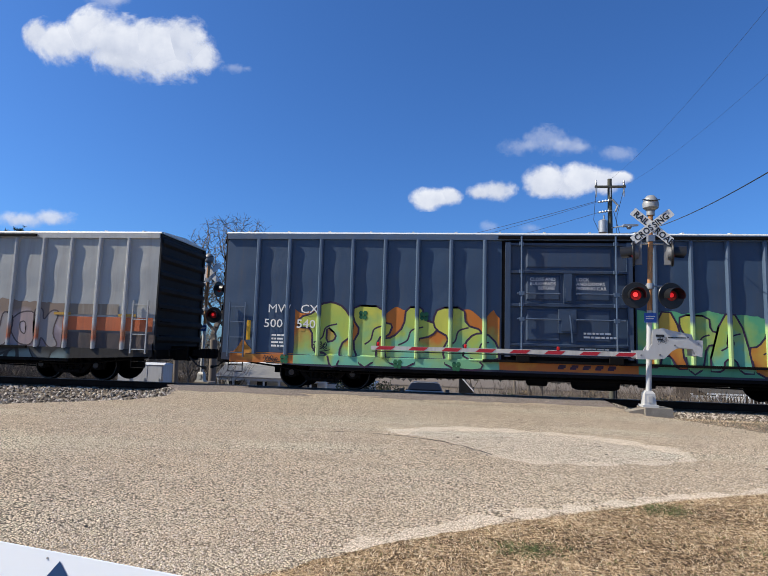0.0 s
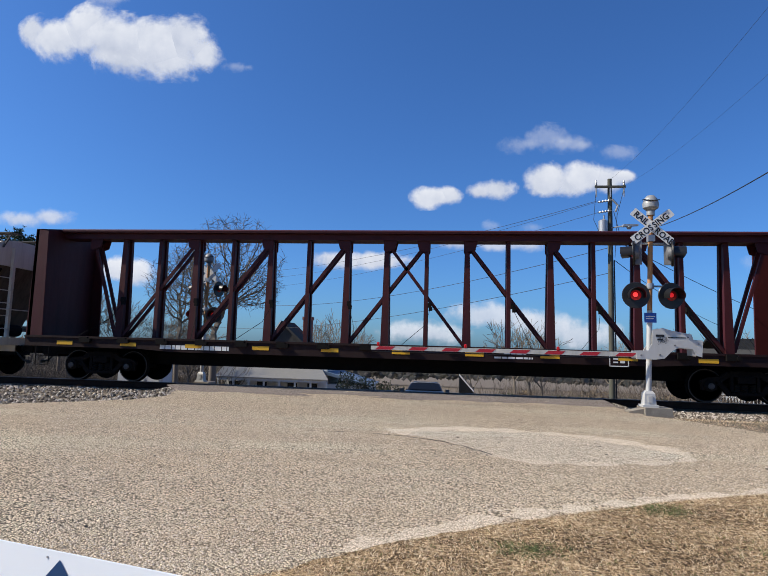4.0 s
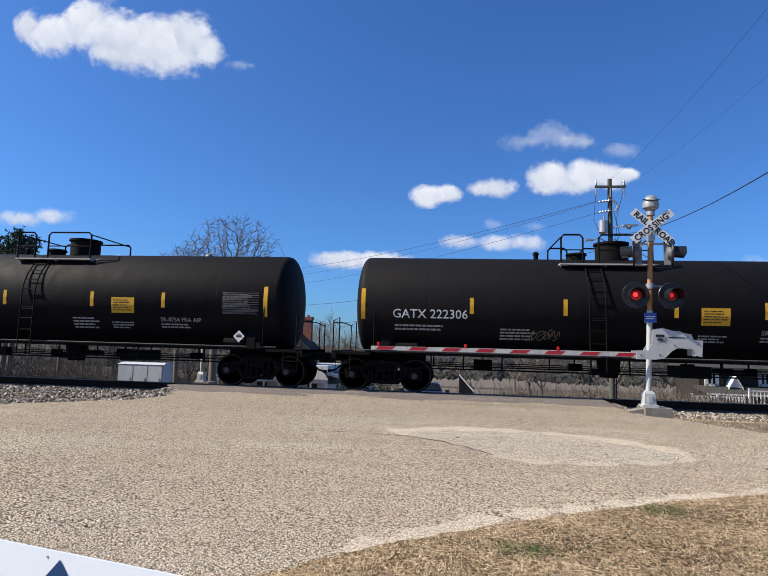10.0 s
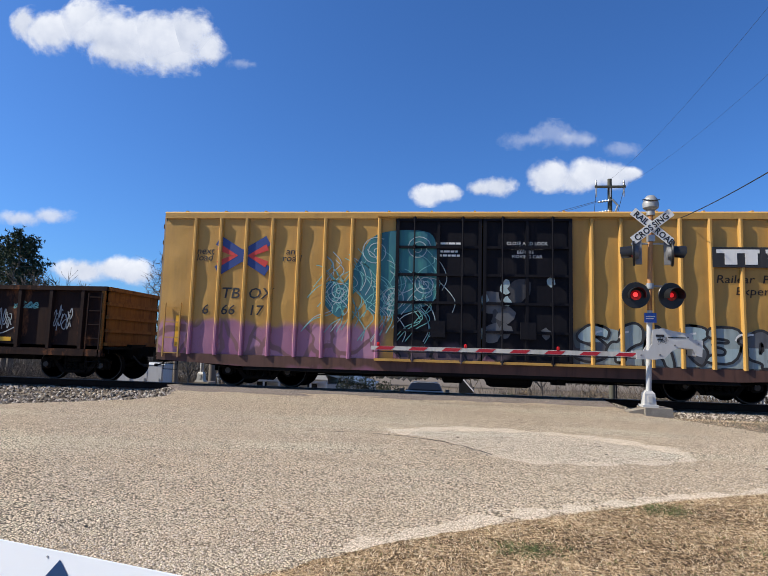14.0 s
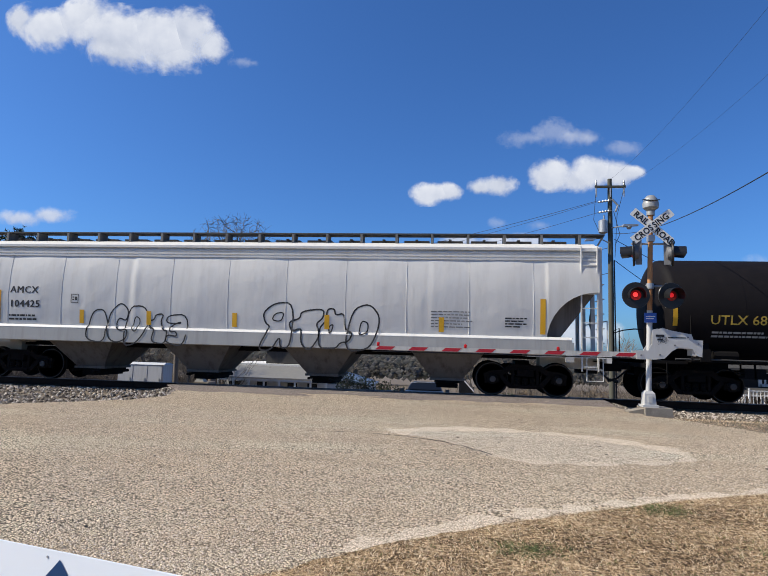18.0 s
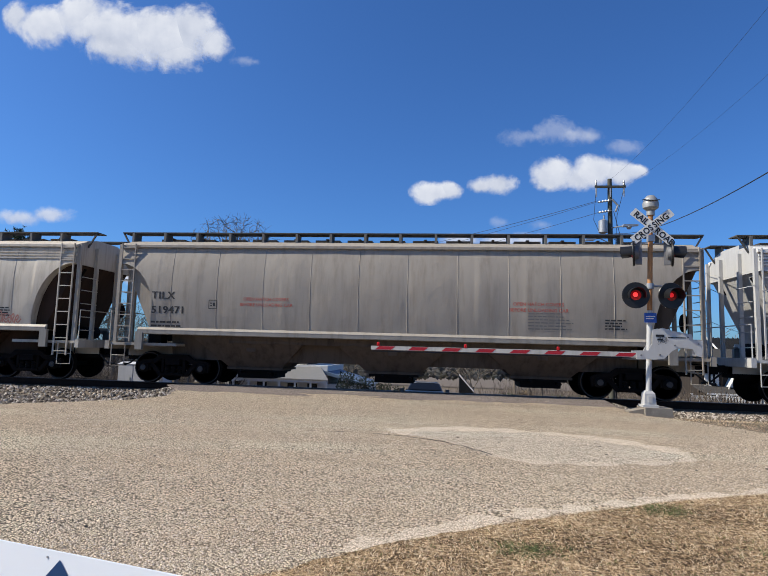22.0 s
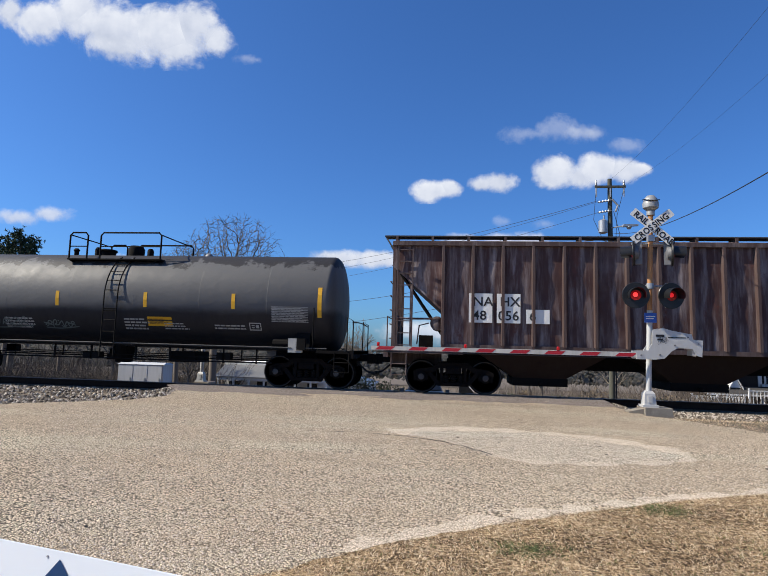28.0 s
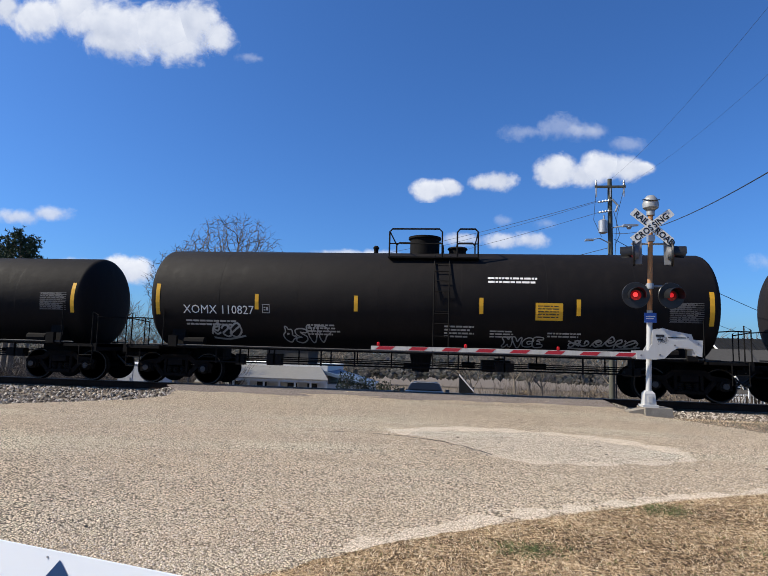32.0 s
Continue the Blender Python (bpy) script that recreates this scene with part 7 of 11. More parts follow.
# the broad angular letters, in hundredths of a metre from the side's upper corner
slashes(car, 95.0, -8.1, 3.52, 0.30, [
    (462, 45, 505, 40, 490, 85, 470, 92), (470, 112, 560, 78, 602, 40), (602, 40, 590, 90, 560, 150, 540, 205), (548, 20, 610, 12, 660, 12), (655, 15, 640, 70, 620, 112),
    (755, 8, 735, 90, 690, 205), (690, 45, 790, 36, 905, 40), (850, 14, 820, 90, 770, 180), (770, 90, 800, 84, 825, 84), (770, 178, 800, 172, 830, 160),
    (868, 95, 930, 88, 1000, 72), (945, 52, 985, 56, 1040, 30), (1050, 42, 1010, 100, 940, 160, 900, 190), (900, 190, 950, 200, 985, 170, 960, 140, 925, 160)], lilac, plum)
slashes(car, 95.0, -8.1, 3.52, 0.42, [(1130, 82, 1220, 55, 1300, 55, 1330, 90, 1290, 150, 1230, 190, 1130, 205), (1125, 150, 1190, 125, 1240, 118)], lilac, plum)

grey_h = paint("mid_grey_hopper_paint", (0.265, 0.27, 0.268), (0.15, 0.14, 0.13), 0.35, 0.55)
white_spray = paint("white_spray", (0.60, 0.62, 0.62), (0.35, 0.36, 0.36), 0.4, 0.7)
c, l = span(-94.65, -112.11)
car = curved_hopper("covered_hopper", "mid-grey covered hopper with white outline tags", c, l, grey_h, dark_dust, 3, seam=1.5)
hopper_marks(car, l, "CRDX", "12662", 51, x=2.6, z=2.22, size=0.29)
graffiti(car, bubble_tag(-l / 2 + 3.9, -l / 2 + 7.9, 1.65, 2.45, 7, 0.035, 53), None, white_spray, hopper_skin)
on_side(car, "tag", scrawl(-l / 2 + 8.9, -l / 2 + 9.8, 1.75, 2.0, 3, 0.035, 55), hopper_skin, black_paint, 0.012)
on_side(car, "reflective_stripe", rects([(l / 2 - 2.6, l / 2 - 2.48, 1.65, 2.5), (-l / 2 + 10.2, -l / 2 + 10.32, 1.7, 2.0)]), hopper_skin, paint("dull_orange_tape", (0.36, 0.18, 0.07), (0.2, 0.15, 0.1), 0.3), 0.008)

pale_h = paint("pale_grey_hopper_paint", (0.47, 0.45, 0.41), (0.17, 0.145, 0.115), 0.6, 0.6)
purple = paint("purple_spray", (0.12, 0.08, 0.25), (0.05, 0.2, 0.35), 0.6, 0.6)
teal = paint("teal_spray", (0.03, 0.18, 0.30), (0.12, 0.08, 0.25), 0.6, 0.6)
umber = paint("brown_green_spray", (0.13, 0.09, 0.04), (0.12, 0.2, 0.05), 0.7, 0.6)
pink = paint("pink_outline_spray", (0.50, 0.30, 0.50), (0.6, 0.5, 0.6), 0.4, 0.6)
c, l = span(-112.11, -130.10)
car = curved_hopper("covered_hopper", "pale grey covered hopper with a purple and teal sprayed piece", c, l, pale_h, dust, 3, bands=3)
hopper_marks(car, l, "SHQX", "40102", 61)
on_side(car, "warning_print", words([("DO NOT HAMMER ON CAR", 0, 0)], 0.15, (-1.2, 2.75)), hopper_skin, black_paint)
olive, dull_red = paint("olive_spray", (0.15, 0.13, 0.05), (0.2, 0.16, 0.08), 0.6), paint("dull_red_spray", (0.17, 0.10, 0.055), (0.13, 0.09, 0.04), 0.6)
rng = random.Random(62)
for k in range(34):
    x, z, r = -4.6 + 7.4 * k / 33, 1.75 + rng.uniform(0.0, 0.80) * math.sin(math.pi * (k + 3) / 40), rng.uniform(0.16, 0.34)
    for q, grow_, mt in ((0, 1.0, umber), (1, 0.72, (olive, dull_red, pale_h)[k % 3])):
        ring = [(x + r * grow_ * math.cos(a) * rng.uniform(0.88, 1.1), z + r * grow_ * 0.9 * math.sin(a) * rng.uniform(0.88, 1.1)) for a in (2 * math.pi * i / 16 for i in range(16))]
        on_side(car, "sprayed_bubble", filled([rounded(ring, 1)], 0.04), hopper_skin, mt, 0.007 + 0.0003 * k + 0.00015 * q)


def slanted(text, size, x, z, lean, wide, fat):
    vs, fs = words([(text, 0, 0)], size, (0, 0), wide, 1.0, fat)
    return [(x + p + lean * q, z + q) for p, q in vs], fs


for i, (ch, x, wide_) in enumerate((("R", -3.30, 1.25), ("E", -2.15, 1.35), ("A", -1.12, 1.35), ("P", -0.05, 1.40), ("A", 1.02, 1.65))):
    on_side(car, "sprayed_shadow", slanted(ch, 1.22, x + 0.07, 1.56, 0.28, wide_, 0.10), hopper_skin, sky_blue, 0.020)
    on_side(car, "sprayed_outline", slanted(ch, 1.22, x - 0.02, 1.62, 0.28, wide_, 0.090), hopper_skin, pink, 0.024)
    on_side(car, "sprayed_letter", slanted(ch, 1.22, x, 1.64, 0.28, wide_, 0.045), hopper_skin, (purple, teal)[i % 2], 0.028)

# five tank cars
tank_grey = paint("charcoal_tank_paint", (0.027, 0.025, 0.0245), (0.05, 0.045, 0.042), 0.3, 0.65, gloss=0.2)
tank_black = paint("black_tank_paint", (0.0062, 0.0052, 0.0060), (0.014, 0.011, 0.012), 0.3, 0.66, gloss=0.12)
pale_deck = paint("pale_platform_paint", (0.42, 0.41, 0.39), (0.2, 0.19, 0.18), 0.4, 0.6)
R, CZ = 1.47, 2.50
c, l = span(-130.10, -146.55)
car = tank_car("tank_car", "charcoal grey tank car with yellow reflective stripes", c, l, tank_grey, R, CZ, (-4.0, -0.82, 1.88, 4.6), (-7.0, 6.8), (1.66, 2.55), (-0.6, 1.9), 0.1, 0.9)
tank_marks(car, l, R, CZ, "GATX 72228", (-6.65, -4.82), white_paint, 71, panel=(4.9, 5.9, 2.2, 2.75), placard=(5.9, 1.42), notice=(2.6, 3.4, 1.9, 2.35))
for i, (a, b, num) in enumerate(((-146.55, -163.10, "222306"), (-163.10, -179.64, "222274"), (-179.64, -196.20, "222365"), (-196.20, -212.48, "222288"))):
    c, l = span(a, b)
    car = tank_car("tank_car", "black tank car with yellow reflective stripes", c, l, tank_black, R, CZ, (-3.98, -1.48, 1.36, 3.6), (-7.0, 6.7), (2.02, 2.88), (-1.55, 0.95), 0.12 if i != 1 else 0.0, -0.66, deck=pale_deck)
    tank_marks(car, l, R, CZ, "GATX " + num, (-6.16, -4.09), white_paint, 75 + 8 * i, panel=(5.4, 6.5, 2.08, 2.68), placard=(5.95, 1.44), notice=(1.98, 2.7, 2.04, 2.5))
    on_side(car, "stencils", fitted("SR-8754 FRA AIP", 3.5, 4.75, 1.82, 0.12), tank_skin(R, CZ), faded_stencil)
    if i == 0:
        on_side(car, "tag", blocks(scrawl(4.2, 5.2, 1.5, 1.75, 5, 0.025, 91), scrawl(-2.4, -1.6, 1.55, 1.8, 4, 0.02, 92)), tank_skin(R, CZ), paint("dull_tag", (0.16, 0.12, 0.08), (0.1, 0.1, 0.1), 0.3))

# yellow high boxcar
OCHRE = (0.46, 0.262, 0.064)
PINKS = [(0.36, 0.14, 0.26), (0.24, 0.09, 0.19), (0.42, 0.22, 0.32), (0.30, 0.13, 0.22)]
ochre = paint("ochre_boxcar_paint", OCHRE, (0.22, 0.13, 0.06), 0.3, 0.5, spray=[dict(box=(-9.3, -2.3, 0.85, 2.25), colours=PINKS, line=(0.20, 0.10, 0.12), cell=0.9, wave=0.9, seed=14.0), dict(box=(2.4, 8.8, 0.85, 2.1), colours=[(0.06, 0.10, 0.12), (0.30, 0.42, 0.42), (0.10, 0.12, 0.13)], line=(0.04, 0.04, 0.05), cell=0.6, wave=0.8, seed=4.0)])
ochre_rib = paint("sprayed_ochre_rib", OCHRE, (0.20, 0.12, 0.06), 0.35, 0.5, spray=dict(box=(-1, 1, 0.7, 2.05), colours=PINKS, line=(0.34, 0.2, 0.2), cell=1.2, seed=3.0))
ochre_trim = paint("ochre_trim_paint", OCHRE, (0.20, 0.12, 0.06), 0.35, 0.5, spray=dict(box=(-9.6, 3.5, 0.3, 1.0), colours=[(0.24, 0.09, 0.17), (0.3, 0.13, 0.2), (0.2, 0.08, 0.12)], line=(0.15, 0.05, 0.08), cell=1.2, seed=3.0))
door_black = paint("black_door_paint", (0.0065, 0.0065, 0.010), (0.018, 0.017, 0.02), 0.4, 0.65, gloss=0.12, spray=dict(box=(-2.4, 1.2, 0.9, 1.7), colours=[(0.10, 0.05, 0.08), (0.05, 0.05, 0.06), (0.16, 0.09, 0.12)], line=(0.03, 0.03, 0.03), cell=0.7, wave=0.9, seed=22.0))
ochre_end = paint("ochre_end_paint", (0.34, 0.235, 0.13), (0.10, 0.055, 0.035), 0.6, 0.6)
c, l = span(-212.48, -232.9)
h = l / 2
car = box_car("boxcar", "tall yellow-ochre boxcar with black double doors, much sprayed over", c, l, 1.6, 5.0, 0.6, ochre, door_black, ochre_end, (-2.35, 2.45), 8, 8, paint("ochre_roof", (0.46, 0.27, 0.08), (0.3, 0.18, 0.08), 0.3), "double", ochre_trim, sill=paint("stained_brown_sill", (0.10, 0.048, 0.036), (0.03, 0.02, 0.018), 0.7, 0.7, spray=dict(box=(-9.6, -1.0, 0.3, 1.0), colours=[(0.24, 0.09, 0.17), (0.12, 0.05, 0.07), (0.2, 0.08, 0.12)], line=(0.08, 0.03, 0.05), cell=0.9, wave=0.9, seed=6.0)), rib_paint=(-2.3, 12, ochre_rib))
Y = flat_y(1.632)
te = h - 1.05
LEFT_BAYS = [-te] + [-te + 0.95 + (te - 3.75) * k / 7 for k in range(8)] + [-2.35]
RIGHT_BAYS = [2.45] + [2.95 + (te - 3.9) * k / 7 for k in range(8)] + [te]


def painted(flat, ink):
    """Lettering that follows the bowed sheet between the ribs."""
    vs = []
    for x, z in flat[0]:
        u, q = 0.0, (z - 0.9) / 4.1
        for a, b in zip(LEFT_BAYS if x < 0 else RIGHT_BAYS, (LEFT_BAYS if x < 0 else RIGHT_BAYS)[1:]):
            if a <= x <= b:
                u = math.sin(math.pi * (x - a) / (b - a))
        vs.append((x, -1.607 - 0.03 * u * math.sin(math.pi * q) ** 0.3 * (0.55 + 0.45 * math.cos(6 * math.pi * q)), z))
    part("lettering", Mesh().add(vs, flat[1]), ink, car)


for text, size, x, z in (("next", 0.27, 2.05, 3.80), ("load", 0.27, 2.05, 3.60), ("any", 0.27, 4.72, 3.80), ("road", 0.27, 4.62, 3.60), ("TB", 0.44, 2.85, 2.52), ("OX", 0.44, 3.65, 2.52), ("6", 0.40, 2.3, 2.05), ("66", 0.40, 2.86, 2.05), ("17", 0.40, 3.68, 2.05)):
    painted(slanted(text, size, -h + x, z, 0.14, 1.1, 0.008), black_paint)
brown_ink = paint("brown_lettering", (0.025, 0.017, 0.012), (0.1, 0.06, 0.03), 0.3)
for text, x, z in (("Railcar", 4.15, 3.15), ("Pooling", 3.02, 3.15), ("Experts", 3.68, 2.84)):
    painted(slanted(text, 0.30, h - x, z, 0.14, 1.15, 0.006), brown_ink)
plate = part("emblem_panel", Mesh().box(h - 4.25, h - 2.05, -1.705, -1.66, 3.55, 4.08), black_paint, car, "black panel with a plain white device")
for x0, x1, z0, z1 in ((4.3, 3.25, 3.92, 4.02), (4.1, 3.8, 3.62, 3.92), (3.6, 3.3, 3.62, 3.92), (3.1, 2.3, 3.92, 4.02), (3.05, 2.8, 3.62, 3.92), (2.6, 2.35, 3.62, 3.92)):
    part("emblem", Mesh().box(h - x0 + 0.15, h - x1 + 0.15, -1.712, -1.705, z0, z1), white_paint, plate)
blue_p, red_p = plain("emblem_blue", (0.03, 0.06, 0.22), 0.5), plain("emblem_red", (0.58, 0.05, 0.04), 0.5)
on_side(car, "emblem", stroke([(-h + 2.7, 4.2), (-h + 4.2, 3.3)], 0.30), Y, blue_p, 0.002)
on_side(car, "emblem", stroke([(-h + 2.7, 3.3), (-h + 4.2, 4.2)], 0.30), Y, blue_p, 0.005)
on_side(car, "emblem", merge(stroke([(-h + 2.72, 4.0), (-h + 3.22, 3.75), (-h + 2.72, 3.5)], 0.19), stroke([(-h + 4.18, 4.0), (-h + 3.68, 3.75), (-h + 4.18, 3.5)], 0.19)), Y, red_p, 0.008)
on_side(car, "door_notice", blocks(words([("CLOSE AND LOCK", 0, 0.36), ("BOTH DOORS", 0.12, 0.24), ("BEFORE", 0.28, 0.12), ("MOVING CAR", 0.14, 0)], 0.13, (0.7, 3.75)), text_block(-1.2, 3.75, 0.8, 0.45, 4, 101)), flat_y(1.63), white_paint, 0.006)
deep_teal, pale_teal = paint("deep_teal_spray", (0.025, 0.12, 0.16), (0.05, 0.26, 0.22), 0.8), paint("pale_teal_spray", (0.16, 0.42, 0.40), (0.06, 0.2, 0.24), 0.5)
ghost = paint("pale_blue_grey_spray", (0.36, 0.46, 0.48), (0.12, 0.15, 0.16), 0.6)
slate_sp, charcoal_sp = paint("slate_spray", (0.10, 0.105, 0.115), (0.05, 0.05, 0.06), 0.5), paint("charcoal_spray", (0.035, 0.035, 0.04), (0.1, 0.1, 0.1), 0.4)
swirl = curve_points([(-3.45, 3.49), (-3.02, 4.28), (-2.34, 4.5), (-1.41, 4.44), (-1.19, 3.93), (-1.15, 3.45), (-1.19, 2.61), (-2.17, 2.16), (-2.98, 2.18), (-3.37, 2.79), (-3.71, 2.31), (-3.92, 2.04), (-4.39, 2.53), (-4.22, 3.05), (-3.79, 2.96)], 5, True)[:-1]
on_side(car, "sprayed_shape", (swirl, [tuple(range(len(swirl)))]), flat_y(1.637), deep_teal, 0.0)
rng = random.Random(104)
for k in range(70):
    x, z = rng.uniform(-4.6, -1.2), rng.uniform(2.3, 4.0)
    b = rng.uniform(-0.5, 0.5)
    on_side(car, "sprayed_strand", stroke(curve_points([(x, z), (x + 0.25, z - 0.25 + b * 0.3), (x + 0.2 + b, z - 0.6), (x + b * 1.3, z - 0.95)], 5), 0.022), flat_y(1.641), (pale_teal, ghost)[k % 3 == 0], 0.0)
for k, (x, z, r) in enumerate(((-1.7, 4.0, 0.36), (-2.9, 3.9, 0.42), (-1.5, 3.0, 0.3), (-3.9, 2.75, 0.34), (-2.4, 2.6, 0.36))):
    curl = [(x + r * (1 - i / 26) * math.cos(i * 0.62 + k), z + r * (1 - i / 26) * math.sin(i * 0.62 + k)) for i in range(25)]
    on_side(car, "sprayed_curl", stroke(curve_points(curl, 2), 0.024), flat_y(1.6425), ghost, 0.0)
rng = random.Random(107)
for k in range(14):
    x, z, r = rng.uniform(-0.2, 1.9), rng.uniform(1.5, 3.2), rng.uniform(0.12, 0.3)
    ring = [(x + r * math.cos(a) * rng.uniform(0.6, 1.2), z + r * math.sin(a) * rng.uniform(0.8, 1.4)) for a in (2 * math.pi * q / 12 for q in range(12))]
    on_side(car, "sprayed_patch", (ring, [tuple(range(12))]), flat_y(1.638), (slate_sp, ghost, charcoal_sp)[k % 3], 0.0002 * k)
pale_ground = paint("pale_blue_ground_spray", (0.30, 0.36, 0.36), (0.12, 0.14, 0.14), 0.8, 0.65)
tops = [(2.62 + (h - 4.7) * k / 24, 1.86 + 0.16 * noise.noise((k * 0.5, 105, 0))) for k in range(25)]
flat = [q for x, z in tops for q in ((x, 0.95), (x, z))]
on_side(car, "sprayed_ground", (flat, [(2 * i, 2 * i + 2, 2 * i + 3, 2 * i + 1) for i in range(24)]), flat_y(1.633), pale_ground, 0.0)
piece(car, 2.5, h - 2.0, 0.95, 1.92, 7, 5, 1.634, None, None, [slate_sp, ghost, pale_ground], black_paint, 0.07, 1.12, white_paint)
on_side(car, "reflective_stripe", rects([(-h + 1.55, -h + 1.68, 1.1, 2.0), (h - 2.2, h - 2.08, 1.1, 2.0)]), Y, yellow_tape, 0.01)

# two gondolas
rust_gon = paint("rusty_black_gondola_paint", (0.020, 0.011, 0.010), (0.05, 0.025, 0.016), 0.6, 0.8, gloss=0.12, rust=(0.53, (0.15, 0.058, 0.025), (0.018, 0.011, 0.010)))
black_gon = paint("black_gondola_paint", (0.009, 0.0072, 0.0075), (0.020, 0.015, 0.014), 0.45, 0.75, gloss=0.12)
c, l = span(-232.9, -249.95)
car = gondola("gondola", "rusty dark brown gondola covered with pale scrawled tags", c, l, rust_gon, 0.98, 2.80, paint("rusty_ochre_gondola_end", (0.19, 0.085, 0.022), (0.045, 0.022, 0.012), 0.8, 0.75, gloss=0.2, rust=(0.57, (0.07, 0.03, 0.018), (0.03, 0.02, 0.015))))
tag_pale = paint("pale_tag_spray", (0.33, 0.35, 0.36), (0.1, 0.09, 0.08), 0.4)
k = flat_y(1.478)
on_side(car, "tag", blocks(*[scrawl(l / 2 - x, l / 2 - x + 0.62, 1.5, 2.1, 4, 0.03, 110 + i) for i, x in enumerate((2.4, 4.35, 5.35, 9.3, 11.3, 13.2, 14.2))]), k, tag_pale)
on_side(car, "tag", blocks(scrawl(l / 2 - 3.7, l / 2 - 2.9, 2.1, 2.3, 4, 0.03, 120), scrawl(l / 2 - 8.3, l / 2 - 7.6, 1.7, 2.0, 4, 0.04, 121)), k, pale_teal)
on_side(car, "reflective_stripe", rects([(l / 2 - 4.15, l / 2 - 3.7, 1.12, 1.24), (l / 2 - 6.1, l / 2 - 5.65, 1.12, 1.24), (l / 2 - 9.0, l / 2 - 8.55, 1.12, 1.24), (l / 2 - 10.9, l / 2 - 10.45, 1.12, 1.24), (l / 2 - 12.8, l / 2 - 12.4, 1.12, 1.24)]), k, yellow_tape)
c, l = span(-249.95, -267.01)
car = gondola("gondola", "dull black gondola with a stencilled number", c, l, black_gon, 1.06)
on_side(car, "reporting_marks", merge(words([("804375", 0, 0)], 0.34, (-l / 2 + 2.5, 1.62), 1.05), text_block(-l / 2 + 4.2, 0.85, 3.4, 0.12, 1, 124)), k, white_paint)
on_side(car, "tag", blocks(scrawl(-l / 2 + 7.3, -l / 2 + 8.3, 0.95, 1.5, 5, 0.035, 126), scrawl(-l / 2 + 10, -l / 2 + 11.5, 1.1, 1.4, 5, 0.03, 127)), k, tag_pale)
on_side(car, "reflective_stripe", rects([(-l / 2 + x, -l / 2 + x + 0.45, 0.98, 1.1) for x in (1.0, 3.9, 6.6, 10.2, 13.2)]), flat_y(1.59), yellow_tape)

c, l = span(-267.01, -283.1)
gold = paint("gold_stencil", (0.60, 0.40, 0.06), (0.3, 0.2, 0.05), 0.3)
car = tank_car("tank_car", "black tank car with gold lettering and yellow stripes", c, l, tank_black, R, CZ, (-3.69, -1.49, 1.44, 3.64), (-6.82, 6.82), (2.02, 2.88), (-0.8, 2.45), 1.35, 0.3, "low")
tank_marks(car, l, R, CZ, "UTLX 682152", (-5.93, -3.82), gold, 131, panel=(5.45, 6.5, 2.06, 2.6), placard=(6.28, 1.46), notice=(2.67, 3.37, 2.28, 2.72))
on_side(car, "emblem", rects([(-2.05, -1.35, 2.95, 3.05), (-2.05, -1.55, 2.72, 2.9)]), tank_skin(R, CZ), yellow_tape, 0.008)
on_side(car, "tag", scrawl(-2.1, -1.0, 1.45, 1.7, 5, 0.03, 134), tank_skin(R, CZ), tag_pale)

silver_h = paint("light_grey_hopper_paint", (0.61, 0.60, 0.575), (0.34, 0.315, 0.28), 0.25, 0.5)
c, l = span(-283.1, -303.53)
car = curved_hopper("covered_hopper", "large light grey covered hopper with black outline tags", c, l, silver_h, funnel_grey, 4, pitch=3.65, bands=3, seam=1.72, deep_sill=True, curved_end=True, sill_mat=pale_sill)
hopper_marks(car, l, "AMCX", "104425", 141, x=2.55, z=2.15, size=0.29, red=False)
graffiti(car, bubble_tag(-l / 2 + 5.1, -l / 2 + 8.2, 1.15, 2.2, 5, 0.04, 143, 1.1), None, black_paint, lambda z: hopper_skin(z) if z > 1.64 else 1.60)
graffiti(car, bubble_tag(-l / 2 + 10.4, -l / 2 + 13.7, 1.12, 2.4, 4, 0.045, 148, 1.15), None, black_paint, lambda z: hopper_skin(z) if z > 1.64 else 1.60)
on_side(car, "reflective_stripe", rects([(x - 0.07, x + 0.07, 1.7, 2.1) for x in (-5.3, -3.2, -0.6, 2.1, 5.3)] + [(h2 - 0.07, h2 + 0.07, 1.7, 2.65) for h2 in (-l / 2 + 2.2, l / 2 - 2.2)]), hopper_skin, yellow_tape, 0.008)

beam_ochre = paint("ochre_steel", (0.36, 0.20, 0.065), (0.07, 0.032, 0.018), 0.8, 0.65, gloss=0.25, rust=(0.56, (0.11, 0.045, 0.022), (0.05, 0.025, 0.016)))
ochre_deck = paint("rusty_ochre_deck", (0.06, 0.03, 0.015), (0.025, 0.017, 0.013), 0.7, 0.75, gloss=0.2)
c, l = span(-303.53, -327.23)
car = centre_beam("centre_beam_flat_car", "worn yellow-ochre empty centre-beam flat car", c, l, beam_ochre, ochre_deck, False, paint("rust_brown_post_steel", (0.10, 0.046, 0.022), (0.028, 0.015, 0.011), 0.7, 0.7, gloss=0.2, rust=(0.52, (0.30, 0.15, 0.04), (0.04, 0.02, 0.014))))
load_notice(car, l / 2, paint("brown_notice", (0.14, 0.07, 0.03), (0.25, 0.14, 0.05), 0.3))
on_side(car, "reporting_marks", words([("TTZX", 0, 0), ("-", 1.0, 0), ("864", 1.36, 0), ("-", 2.02, 0), ("821", 2.36, 0)], 0.28, (-l / 2 + 3.2, 0.98), 1.15), flat_y(1.43), white_paint)
